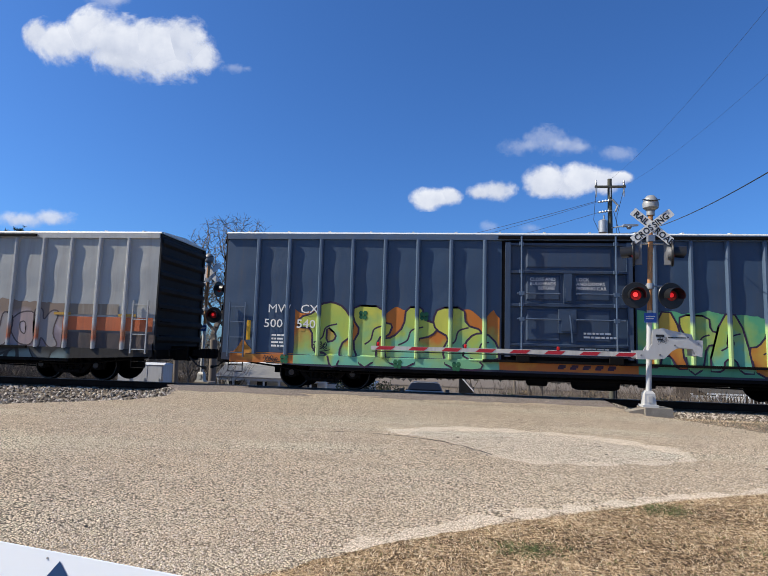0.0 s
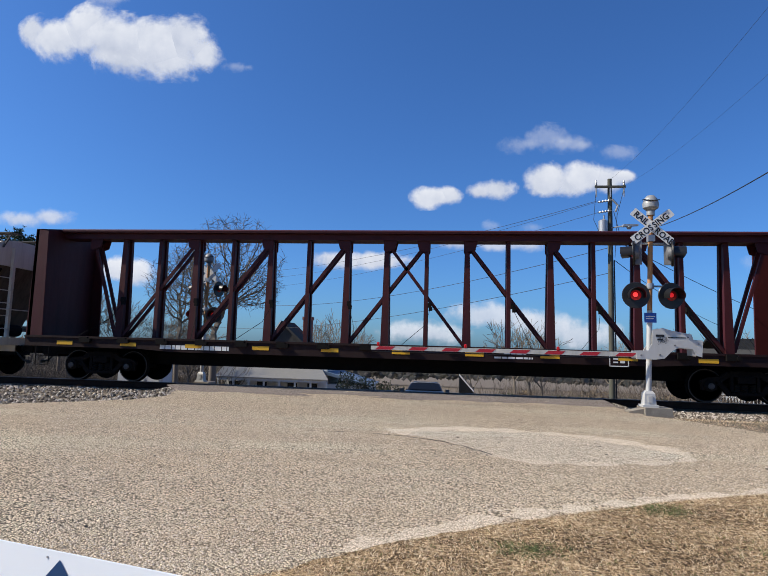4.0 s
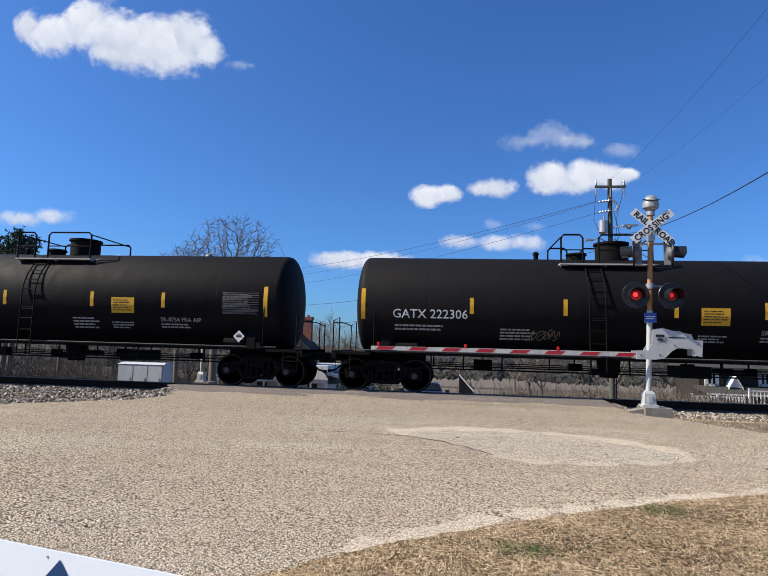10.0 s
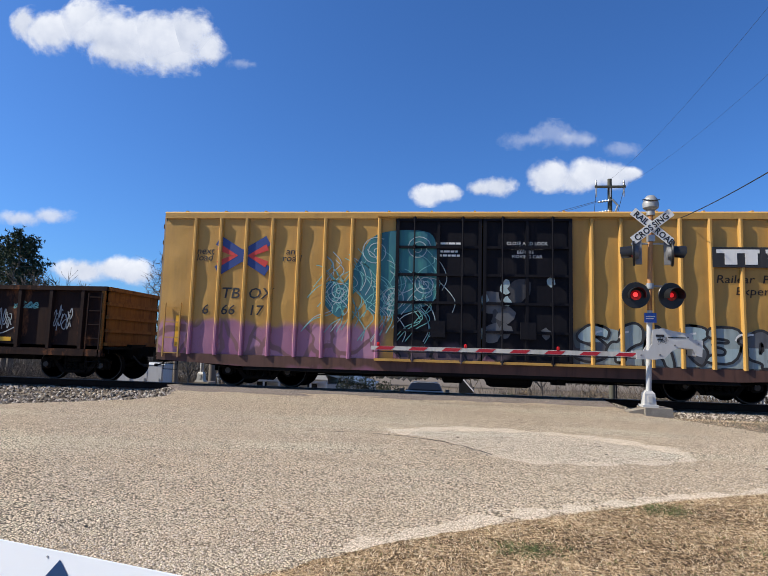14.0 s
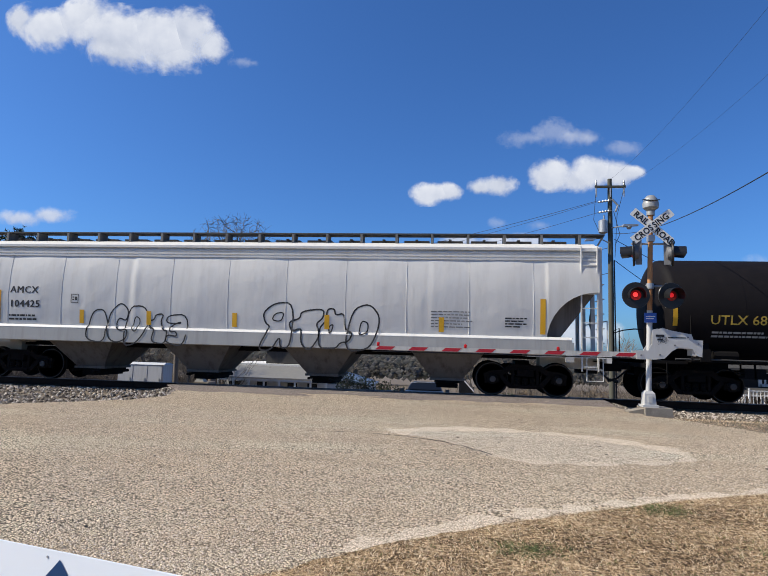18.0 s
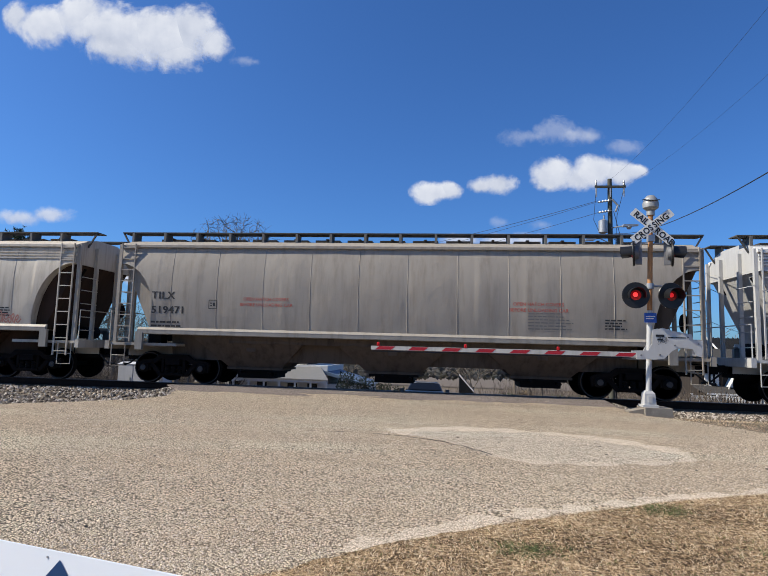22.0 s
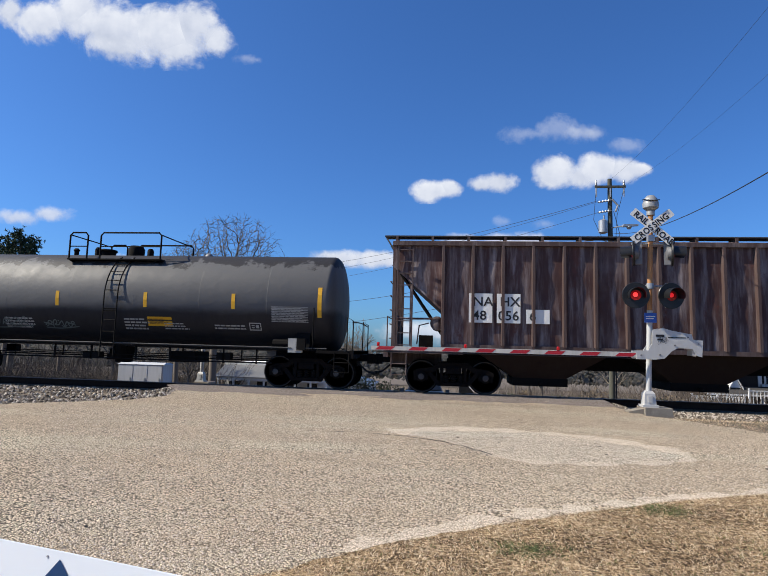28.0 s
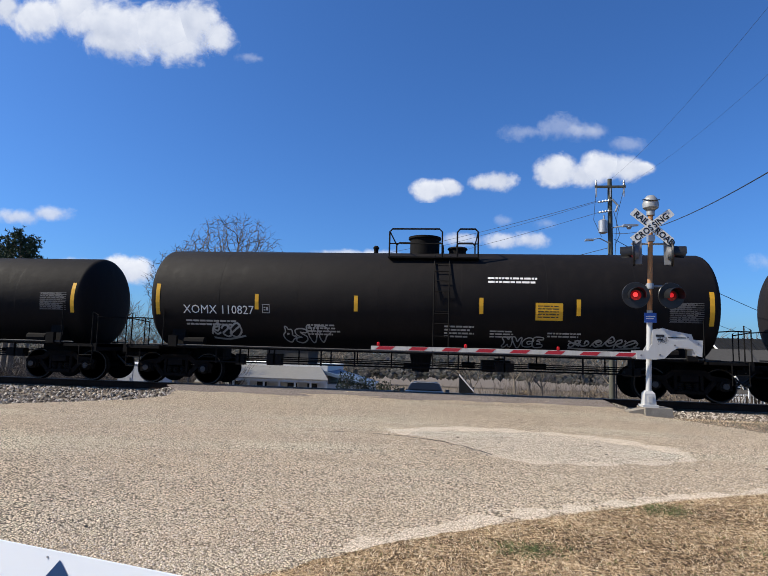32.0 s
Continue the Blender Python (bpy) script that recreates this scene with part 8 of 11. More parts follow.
on_side(car, "stencils", frame_box(l / 2 - 5.6, 0.85, 0.42, 0.34), flat_y(1.43), white_paint)
on_side(car, "reflective_stripe", rects([(-l / 2 + 4.32, -l / 2 + 4.52, 0.99, 1.22), (-l / 2 + 5.05, -l / 2 + 5.18, 0.99, 1.22)]), flat_y(1.43), yellow_tape, 0.006)

bright_edge = paint("bright_white_edge_paint", (0.62, 0.62, 0.61), (0.35, 0.32, 0.29), 0.3, 0.5)
slate_ink = paint("faded_slate_ink", (0.10, 0.10, 0.11), (0.25, 0.25, 0.25), 0.4, 0.7)
dull_amber = paint("dusty_amber_tape", (0.42, 0.27, 0.05), (0.25, 0.17, 0.07), 0.4)
white_h = paint("silver_white_hopper_paint", (0.43, 0.433, 0.435), (0.24, 0.225, 0.21), 0.4, 0.5)
c, l = span(-327.23, -344.97)
car = curved_hopper("covered_hopper", "clean silver-white covered hopper with a dark logo", c, l, white_h, dust, 3, bands=3, seam=1.62, edge_trim=bright_edge)
hopper_marks(car, l, "GACX", "64855", 151, x=2.53, z=2.2, size=0.285, red=False, box_dx=1.67)
on_side(car, "warning_print", text_block(-1.48, 1.60, 1.0, 0.55, 5, 155, 0.7), hopper_skin, red_paint)
on_side(car, "stencils", text_block(0.05, 2.08, 1.4, 0.62, 6, 156, 0.65), hopper_skin, black_paint)
on_side(car, "warning_print", words([("DO NOT HAMMER ON CAR", 0, 0)], 0.13, (0.05, 1.70)), hopper_skin, slate_ink)
on_side(car, "reflective_stripe", rects([(x, x + 0.45, 1.557, 1.60) for x in (-7.1, -5.0, -2.9, -0.8, 1.3, 3.4, 5.5)]), flat_y(1.60), dull_amber)
x = l / 2 - 3.1
slate = plain("slate_blue_print", (0.035, 0.042, 0.07), 0.5)
on_side(car, "emblem", merge(rects([(x, x + 0.12, 3.05, 3.45), (x + 0.1, x + 0.42, 3.4, 3.52), (x + 0.1, x + 0.42, 2.98, 3.1), (x + 0.3, x + 0.42, 3.1, 3.28), (x + 0.98, x + 1.4, 3.4, 3.52), (x + 1.13, x + 1.26, 2.98, 3.4)]), stroke([(x + 0.5, 2.98), (x + 0.7, 3.52), (x + 0.92, 2.98)], 0.13), stroke([(x + 1.38, 2.98), (x + 1.8, 3.52)], 0.14), stroke([(x + 1.42, 3.52), (x + 1.85, 2.98)], 0.14)), hopper_skin, slate)

tan_h = paint("grey_tan_hopper_paint", (0.315, 0.285, 0.245), (0.15, 0.12, 0.092), 0.5, 0.6)
c, l = span(-344.97, -362.75)
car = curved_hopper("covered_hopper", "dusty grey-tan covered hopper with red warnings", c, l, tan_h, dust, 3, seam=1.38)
hopper_marks(car, l, "TILX", "519471", 161, x=1.82, z=2.05, size=0.30, red=False, box_dx=1.75)
on_side(car, "warning_print", blocks(words([("OPEN HATCH COVERS", 0, 0.16), ("BEFORE UNLOADING CAR", -0.1, 0)], 0.13, (-l / 2 + 4.6, 2.3)), words([("OPEN HATCH COVERS", 0, 0.16), ("BEFORE UNLOADING CAR", -0.1, 0)], 0.13, (l / 2 - 5.6, 2.3))), hopper_skin, red_paint)

rust_brown = grey_dust((0.050, 0.030, 0.021))
cream_h = paint("weathered_cream_hopper_paint", (0.50, 0.455, 0.385), (0.17, 0.13, 0.092), 0.6, 0.6)
green_sp, red_sp = paint("green_tag_spray", (0.16, 0.33, 0.27), (0.4, 0.38, 0.33), 0.5), paint("faded_red_tag_spray", (0.42, 0.16, 0.12), (0.45, 0.4, 0.34), 0.5)
c, l = span(-362.75, -380.6)
car = curved_hopper("covered_hopper", "weathered cream covered hopper with green and red tags", c, l, cream_h, rust_brown, 3, bands=4, seam=1.6)
hopper_marks(car, l, "TCMX", "350499", 171, x=2.56, z=2.17, size=0.32, red=False, box_dx=1.6)
on_side(car, "warning_print", blocks(words([("DO NOT HAMMER ON CAR", 0, 0)], 0.15, (-2.0, 2.42)), text_block(-1.5, 1.75, 1.2, 0.45, 5, 173)), hopper_skin, red_paint)
on_side(car, "tag", blocks(scrawl(-0.1, 1.5, 2.15, 2.55, 5, 0.045, 175), scrawl(-0.05, 0.7, 2.5, 2.95, 2, 0.05, 174), scrawl(2.0, 3.1, 2.05, 2.55, 4, 0.055, 176)), hopper_skin, green_sp)
on_side(car, "tag", blocks(scrawl(3.6, 4.7, 1.65, 2.0, 5, 0.04, 177), scrawl(5.8, 6.6, 1.65, 1.95, 4, 0.035, 178)), hopper_skin, red_sp)

dove = paint("dove_grey_ribbed_paint", (0.425, 0.36, 0.31), (0.19, 0.145, 0.115), 0.4, 0.65)
c, l = span(-380.6, -398.31)
car = ribbed_hopper("covered_hopper", "tan-grey covered hopper with ribbed sides", c, l, dove, tan_dust)
Y = flat_y(1.515)
def ribbed_marks(car, l, parts, ink, seed):
    for text, dx, z in parts:
        on_side(car, "reporting_marks", words([(text, 0, 0)], 0.31, (-l / 2 + dx, z), 1.1), Y, ink)
    on_side(car, "stencils", blocks(text_block(-l / 2 + 3.4, 1.65, 0.5, 0.25, 3, seed), text_block(l / 2 - 6.6, 1.7, 0.4, 0.2, 2, seed + 1), text_block(-1.5, 1.7, 0.45, 0.2, 2, seed + 2)), Y, ink)
dull_tape = plain("faded_yellow_tape", (0.50, 0.33, 0.09), 0.55, grain=0.4, scale=12.0)
ribbed_marks(car, l, [("MW", 2.85, 2.6), ("CX", 3.65, 2.6), ("46", 2.88, 2.2), ("29", 3.68, 2.2), ("48", 4.42, 2.2)], black_paint, 181)
on_side(car, "reflective_stripe", rects([(x - 0.06, x + 0.06, 1.5, 1.95) for x in (-7.2, -4.3, -1.9, 1.3, 4.3)] + [(6.75, 6.87, 1.45, 2.4)]), flat_y(1.6), dull_tape, 0.004)
on_side(car, "stencils", rects([(5.55, 6.05, 1.75, 2.05)]), Y, black_paint)

steel_grey = paint("blue_grey_ribbed_paint", (0.37, 0.355, 0.345), (0.10, 0.062, 0.05), 0.8, 0.65, peel=(3.12, (0.085, 0.05, 0.043)), rust=(0.56, (0.10, 0.056, 0.048), (0.15, 0.105, 0.095)))
rust_trim = paint("rust_stained_rib_paint", (0.23, 0.185, 0.18), (0.06, 0.032, 0.026), 0.95, 0.7, rust=(0.55, (0.075, 0.04, 0.033), (0.12, 0.075, 0.065)))
c, l = span(-398.31, -416.10)
car = ribbed_hopper("covered_hopper", "blue-grey covered hopper with rust-stained ribs", c, l, steel_grey, rust_dust, 17, rust_trim, 6.56, dark_dust)
ribbed_marks(car, l, [("MW", 3.375, 2.62), ("CX", 4.195, 2.62), ("462", 3.31, 2.22), ("271", 4.13, 2.22)], black_paint, 185)
on_side(car, "reflective_stripe", rects([(x - 0.06, x + 0.06, 1.45, 1.85) for x in (-4.7, -2.2, 0.6, 3.3)] + [(6.75, 6.87, 1.45, 2.3), (-6.9, -6.78, 1.45, 2.3)]), flat_y(1.6), dull_tape, 0.004)
on_side(car, "tag", blocks(*[scrawl(-4.75 + 2.46 * i, -4.3 + 2.46 * i, 1.5, 1.75, 3, 0.02, 190 + i) for i in range(4)]), Y, black_paint)

tan_rust = paint("tan_ribbed_paint", (0.42, 0.34, 0.235), (0.16, 0.09, 0.055), 0.6, 0.65)
c, l = span(-416.10, -433.67)
car = ribbed_hopper("covered_hopper", "tan covered hopper with rust-streaked ribbed sides", c, l, tan_rust, brown_dust)

rust_red = paint("rusted_ribbed_steel", (0.070, 0.036, 0.034), (0.36, 0.32, 0.32), 0.85, 0.75, gloss=0.25, rust=(0.56, (0.105, 0.042, 0.034), (0.030, 0.017, 0.017)))
rust_rib = paint("rusted_rib_steel", (0.066, 0.040, 0.036), (0.26, 0.225, 0.22), 0.55, 0.7, rust=(0.62, (0.10, 0.05, 0.04), (0.03, 0.018, 0.017)))
c, l = span(-433.67, -451.58)
car = ribbed_hopper("covered_hopper", "heavily rusted dark brown covered hopper with white number patches", c, l, rust_red, brown_dust, 18, rust_rib)
Y2 = flat_y(1.53)
on_side(car, "number_patch", rects([(-l / 2 + 2.75, -l / 2 + 3.38, 1.98, 2.78), (-l / 2 + 3.5, -l / 2 + 4.13, 1.98, 2.78), (-l / 2 + 4.28, -l / 2 + 4.9, 1.98, 2.36)]), Y2, white_paint)
Y = flat_y(1.535)
for text, dx, z in (("NA", 2.85, 2.44), ("HX", 3.58, 2.44), ("48", 2.85, 2.06), ("056", 3.53, 2.06), ("6", 4.36, 2.06)):
    on_side(car, "reporting_marks", words([(text, 0, 0)], 0.36, (-l / 2 + dx, z), 1.05, 1.0, 0.014), Y, black_paint, 0.006)
on_side(car, "stencils", frame_box(l / 2 - 5.0, 1.75, 0.4, 0.25), Y, white_paint)

# Upper shell paler than the lower, with a wavy border between
patchy = paint("patched_black_grey_tank_paint", (0.024, 0.023, 0.026), (0.012, 0.011, 0.013), 0.4, 0.55, gloss=0.25, dust=(2.25, (0.118, 0.116, 0.115), 0.85), peel=(2.75, (0.030, 0.028, 0.028)))
c, l = span(-451.58, -467.77)
car = tank_car("tank_car", "grey tank car with peeling black paint along the top", c, l, patchy, R, CZ, (-3.51, -1.4, 1.4, 4.1), (-6.85, 6.65), (2.02, 2.88), (-1.45, 1.6), 0.15, 0.36, "small")
tank_marks(car, l, R, CZ, "UTLX 640258", (-5.91, -3.72), gold, 201, panel=(5.23, 6.32, 1.88, 2.30), notice=(1.44, 2.2, 1.68, 1.95), panel_ink=faded_stencil)
on_side(car, "stencils", frame_box(4.55, 1.62, 0.36, 0.22, 0.03), tank_skin(R, CZ), faded_stencil)
part("placard_holder", Mesh().box(5.78, 6.20, -1.44, -1.40, 1.02, 1.42).prism([(5.88, 1.16), (5.99, 1.05), (6.10, 1.16), (5.99, 1.27)], "y", -1.46, -1.44), pale_sill, car, "dull steel placard holder")
on_side(car, "tag", blocks(scrawl(-4.2, -2.4, 1.6, 1.85, 6, 0.03, 205), scrawl(-1.9, -0.9, 1.6, 1.8, 4, 0.03, 206)), tank_skin(R, CZ), paint("dark_tag_spray", (0.10, 0.13, 0.13), (0.1, 0.1, 0.1), 0.3))

mint_h = paint("pale_grey_green_hopper_paint", (0.475, 0.486, 0.463), (0.26, 0.25, 0.23), 0.3, 0.55)
c, l = span(-467.77, -488.13)
car = curved_hopper("covered_hopper", "large pale grey covered hopper with long black outline tags", c, l, mint_h, funnel_pale, 4, pitch=4.2, seam=1.66, deep_sill=True, curved_end=True, sill_mat=pale_sill)
hopper_marks(car, l, "MBLX", "53785", 211, x=2.6, z=2.35, size=0.33, red=False)
wide = lambda z: hopper_skin(z) if z > 1.64 else 1.60
on_side(car, "tag", blocks(scrawl(-2.85, -1.75, 0.95, 1.15, 5, 0.06, 218), scrawl(-2.5, -1.8, 0.72, 0.95, 4, 0.06, 219)), lambda z: 0.67 + (z - 0.40) * 0.78, black_paint, 0.012)
charcoal_line = paint("soft_charcoal_line", (0.07, 0.07, 0.072), (0.3, 0.3, 0.3), 0.5, 0.7)
graffiti(car, bubble_tag(-l / 2 + 4.2, -l / 2 + 10.4, 1.15, 2.15, 7, 0.035, 213, 0.98), None, charcoal_line, wide)
graffiti(car, bubble_tag(-l / 2 + 10.6, l / 2 - 4.0, 1.15, 2.15, 6, 0.035, 217, 0.98), None, charcoal_line, wide)
on_side(car, "reflective_stripe", rects([(x - 0.07, x + 0.07, 1.7, 2.1) for x in (-4.9, -2.9, 0.2, 3.4)] + [(q - 0.07, q + 0.07, 1.65, 2.55) for q in (-l / 2 + 2.45, l / 2 - 2.3)]), hopper_skin, yellow_tape, 0.008)

cyan_tag = paint("turquoise_tag_spray", (0.08, 0.32, 0.34), (0.03, 0.13, 0.15), 0.5)
dusk = paint("dusty_black_tank_paint", (0.0105, 0.0092, 0.0100), (0.034, 0.028, 0.029), 0.45, 0.68, gloss=0.14)
c, l = span(-488.13, -506.1)
car = tank_car("tank_car", "dusty black tank car with turquoise scrawled tags", c, l, dusk, 1.46, 2.50, (-4.67, -2.42, 0.38, 2.88, 5.6), (-7.9, 7.7), (2.02, 2.88), (-1.5, 1.35), 0.25, -0.9, "small")
tank_marks(car, l, 1.46, 2.50, "HPLX 424004", (-7.07, -5.33), faded_stencil, 221, notice=(3.0, 3.76, 1.78, 2.06), panel=(5.9, 7.0, 2.0, 2.4))
sk = tank_skin(1.46, 2.50)
on_side(car, "tag", blocks(scrawl(-8.2, -7.4, 2.2, 2.95, 2, 0.05, 225), scrawl(-8.1, -7.5, 1.75, 2.3, 2, 0.05, 224), scrawl(-5.0, -2.75, 1.75, 2.05, 9, 0.02, 226), scrawl(-4.3, -3.2, 1.5, 1.65, 6, 0.015, 223), scrawl(-0.5, 0.6, 1.5, 1.8, 4, 0.022, 227), scrawl(0.6, 4.0, 2.15, 2.55, 10, 0.024, 228), scrawl(5.6, 7.0, 2.0, 2.4, 6, 0.035, 229)), sk, cyan_tag)

big_black = paint("large_black_tank_paint", (0.0085, 0.0072, 0.0072), (0.022, 0.018, 0.017), 0.35, 0.68, gloss=0.13)
for i, (a, b) in enumerate(((-506.1, -524.21), (-524.21, -542.3))):
    c, l = span(a, b)
    car = tank_car("tank_car", "large black tank car with pale scrawled tags" if i == 0 else "large black tank car at the end of the train", c, l, big_black, (1.52, 1.40)[i], (2.60, 2.44)[i], (-4.66, -1.78, 1.7, 4.28), (-7.66, 7.66), (2.02, 2.92), (-0.95, 1.65), 0.05, 0.61)
    sk = tank_skin((1.52, 1.40)[i], (2.60, 2.44)[i])
    tank_marks(car, l, (1.52, 1.40)[i], (2.60, 2.44)[i], "XOMX 110827" if i == 0 else "XOMX", (-6.88, -4.75) if i == 0 else (-6.88, -5.9), white_paint, 231 + 10 * i, panel=(6.6, 7.46, 2.1, 2.6), notice=(3.15, 3.87, 2.08, 2.55))
    on_side(car, "stencils", frame_box(-4.5, 2.12, 0.22, 0.25, 0.018), sk, faded_stencil)
    if i == 0:
        on_side(car, "tag", blocks(scrawl(-6.1, -5.2, 1.45, 1.8, 3, 0.05, 235), bubble_tag(-3.95, -2.55, 1.32, 1.78, 4, 0.035, 236)[0], bubble_tag(2.3, 3.4, 1.35, 1.62, 4, 0.03, 237)[0], scrawl(4.1, 5.9, 1.4, 1.65, 6, 0.04, 238)), sk, tag_pale)
        on_side(car, "lettering", text_block(1.88, 3.06, 1.8, 0.22, 2, 239), sk, white_paint)


# ---- level crossing signal ----
silver = paint("aluminium_mast_paint", (0.48, 0.48, 0.475), (0.35, 0.32, 0.28), 0.3, 0.5, 0.2)
rust_mast = paint("peeling_rusty_mast", (0.40, 0.20, 0.085), (0.30, 0.11, 0.03), 0.9, 0.7, rust=(0.60, (0.5, 0.45, 0.38), (0.16, 0.06, 0.025)))
sign_white = plain("white_sign_sheet", (0.72, 0.71, 0.67), 0.5, grain=0.12, scale=8.0)
arm_white = paint("dusty_white_arm", (0.50, 0.49, 0.46), (0.22, 0.20, 0.17), 0.6, 0.6)
lamp_black = plain("black_lamp_paint", (0.012, 0.012, 0.013), 0.4)
red_lit = plain("lit_red_lens", (0.34, 0.010, 0.014), 0.2, glow=0.22)
red_dim = plain("dim_red_lens", (0.22, 0.01, 0.012), 0.15, glow=0.10)
bulb_lit = plain("bright_red_bulb", (1.0, 0.05, 0.05), 0.3, glow=0.9, grain=0.0)
bulb_dim = plain("glowing_red_bulb", (0.70, 0.02, 0.025), 0.3, glow=0.5, grain=0.0)
red_band = plain("red_reflective_band", (0.40, 0.016, 0.028), 0.45)
concrete = earthy("worn_concrete", [(0.3, (0.14, 0.12, 0.095)), (0.55, (0.25, 0.22, 0.18)), (0.8, (0.36, 0.32, 0.27))], 3.0, 0.9, 0.01)
blue_sign = plain("blue_sign_sheet", (0.03, 0.10, 0.38), 0.4)
DRIFT = []


bell_grey = plain("weathered_bell_metal", (0.34, 0.34, 0.33), 0.45, 0.3, scale=14.0)
case_grey = plain("grey_lamp_case", (0.17, 0.17, 0.175), 0.5, 0.2)


def signal_lamp(parent, x, y, z, lens, yaw=0.0):
    """A round red lamp on a black target with a hood, facing -y at yaw 0."""
    m = Mesh().disc([(0.02, 0.06), (0.01, 0.29), (-0.02, 0.30), (-0.035, 0.29), (-0.03, 0.16)], "y", 28)
    lamp_ob = part("lamp", m, lamp_black, parent, "round black target with a hood", smooth=40, at=pose(x, y, z, 0, 0, yaw))
    m = Mesh()
    ring0 = [(0.165 * math.cos(a), -0.03, 0.165 * math.sin(a)) for a in (math.radians(d) for d in range(-20, 201, 10))]
    ring1 = [(p[0] * 1.06, -0.30 + 0.10 * max(0, -p[2] / 0.165), p[2] * 1.06 - 0.02) for p in ring0]
    outer = [[(p[0] * 1.05, p[1], p[2] * 1.05) for p in r] for r in (ring0, ring1)]
    m.loft([ring0, ring1, outer[1], outer[0]], False, False)
    part("hood", m, lamp_black, lamp_ob)
    part("lens", Mesh().disc([(-0.03, 0.115), (-0.045, 0.11), (-0.06, 0.07), (-0.065, 0.01)], "y", 24), lens, lamp_ob, smooth=60)
    part("bulb", Mesh().disc([(-0.061, 0.055), (-0.070, 0.045), (-0.075, 0.01)], "y", 16, (-0.015, 0, 0.01)), bulb_lit if lens is red_lit else bulb_dim, lamp_ob, "bright core of the lens", smooth=60)
    part("lamp_case", Mesh().disc([(0.01, 0.17), (0.09, 0.15), (0.13, 0.04)], "y", 16).box(-0.05, 0.05, 0.02, 0.16, -0.26, 0.30), case_grey, lamp_ob, "grey lamp case and bracket", smooth=40)
    return lamp_ob


def crossing_signal(name, label, m, tilt, gate, lit, sign_side):
    s = thing(name, label, "crossing signal", m)
    part("footing", Mesh().box(-0.16, 0.42, -0.28, 0.30, -0.5, 0.13), concrete, s, "worn concrete footing")
    part("footing", Mesh().loft([[(-0.16, -0.2, 0.10), (-0.16, 0.2, 0.10), (-0.16, 0.2, -0.4), (-0.16, -0.2, -0.4)], [(-0.48, -0.2, 0.03), (-0.48, 0.15, 0.03), (-0.48, 0.15, -0.4), (-0.48, -0.2, -0.4)]]), concrete, s)
    a = math.tan(radians(tilt))
    low = Mesh().box(-0.17, 0.17, -0.17, 0.17, 0.0, 0.05).loft([[(-0.13, -0.13, 0.05), (0.13, -0.13, 0.05), (0.13, 0.13, 0.05), (-0.13, 0.13, 0.05)], [(-0.11, -0.11, 0.3), (0.11, -0.11, 0.3), (0.11, 0.11, 0.3), (-0.11, 0.11, 0.3)], [(-0.07, -0.07, 0.36), (0.07, -0.07, 0.36), (0.07, 0.07, 0.36), (-0.07, 0.07, 0.36)]])
    low.box(-0.05, 0.05, -0.14, -0.11, 0.1, 0.25)
    low.v = [(x, y, z + 0.13) for x, y, z in low.v]
    part("mast_base", low, silver, s)
    part("lower_mast", Mesh().tube([(0, 0, 0.3), (a * 2.3, 0, 2.3)], 0.062, 14), silver, s, smooth=40)
    part("upper_mast", Mesh().tube([(a * 2.3, 0, 2.3), (a * 4.7, 0, 4.7)], 0.056, 14), rust_mast, s, "mast with peeling rusty paint", smooth=40)
    bell = Mesh().disc([(4.62, 0.05), (4.64, 0.10), (4.70, 0.17), (4.80, 0.18), (4.90, 0.15), (4.98, 0.09), (5.01, 0.01)], "z", 20, (a * 4.8, 0, 0))
    bell.disc([(4.52, 0.09), (4.62, 0.09)], "z", 12, (a * 4.6, 0, 0))
    part("bell", bell, bell_grey if gate else case_grey, s, "round warning bell", smooth=40)
    part("bell_band", Mesh().tube([(a * 4.8 + 0.19 * math.cos(q), 0.19 * math.sin(q), 4.86 + 0.03 * math.cos(2 * q)) for q in (math.pi * k / 10 for k in range(10, 21))], 0.012, 5), lamp_black, s)
    # crossed blades
    cz, f = 4.24, sign_side
    for i, q in enumerate((41, -38)):
        blade = Mesh().prism([(-0.54, -0.098), (0.54, -0.098), (0.555, -0.083), (0.555, 0.083), (0.54, 0.098), (-0.54, 0.098), (-0.555, 0.083), (-0.555, -0.083)], "y", 0.0, 0.012)
        b = part("crossbuck_blade", blade, sign_white, s, "white crossing sign blade with black letters", at=pose(a * 4.3, f * (0.10 + 0.02 * i), cz, 0, q if f < 0 else -q, 0))
        if f < 0:
            vs, fs = words([("RAIL", -0.49, 0), ("ROAD", 0.11, 0)] if i == 0 else [("CROS", -0.49, 0), ("SING", 0.02, 0)], 0.20, (0, -0.07), 0.93, 1.0, 0.022)
            part("letters", Mesh().add([(x, -0.004, z) for x, z in vs], fs), lamp_black, b)
    part("sign_bracket", Mesh().box(a * 4.2 - 0.07, a * 4.2 + 0.07, -0.09, 0.07, 3.9, 4.05).tube([(-0.42 + a * 3.8, 0, 3.85), (0.45 + a * 3.8, 0, 3.85)], 0.025, 8), grey_steel, s)
    # upper side lamps and the lower pair
    signal_lamp(s, a * 3.7 - 0.36, -0.02, 3.62, red_dim, -108)
    signal_lamp(s, a * 3.7 + 0.46, -0.02, 3.62, red_dim, 74)
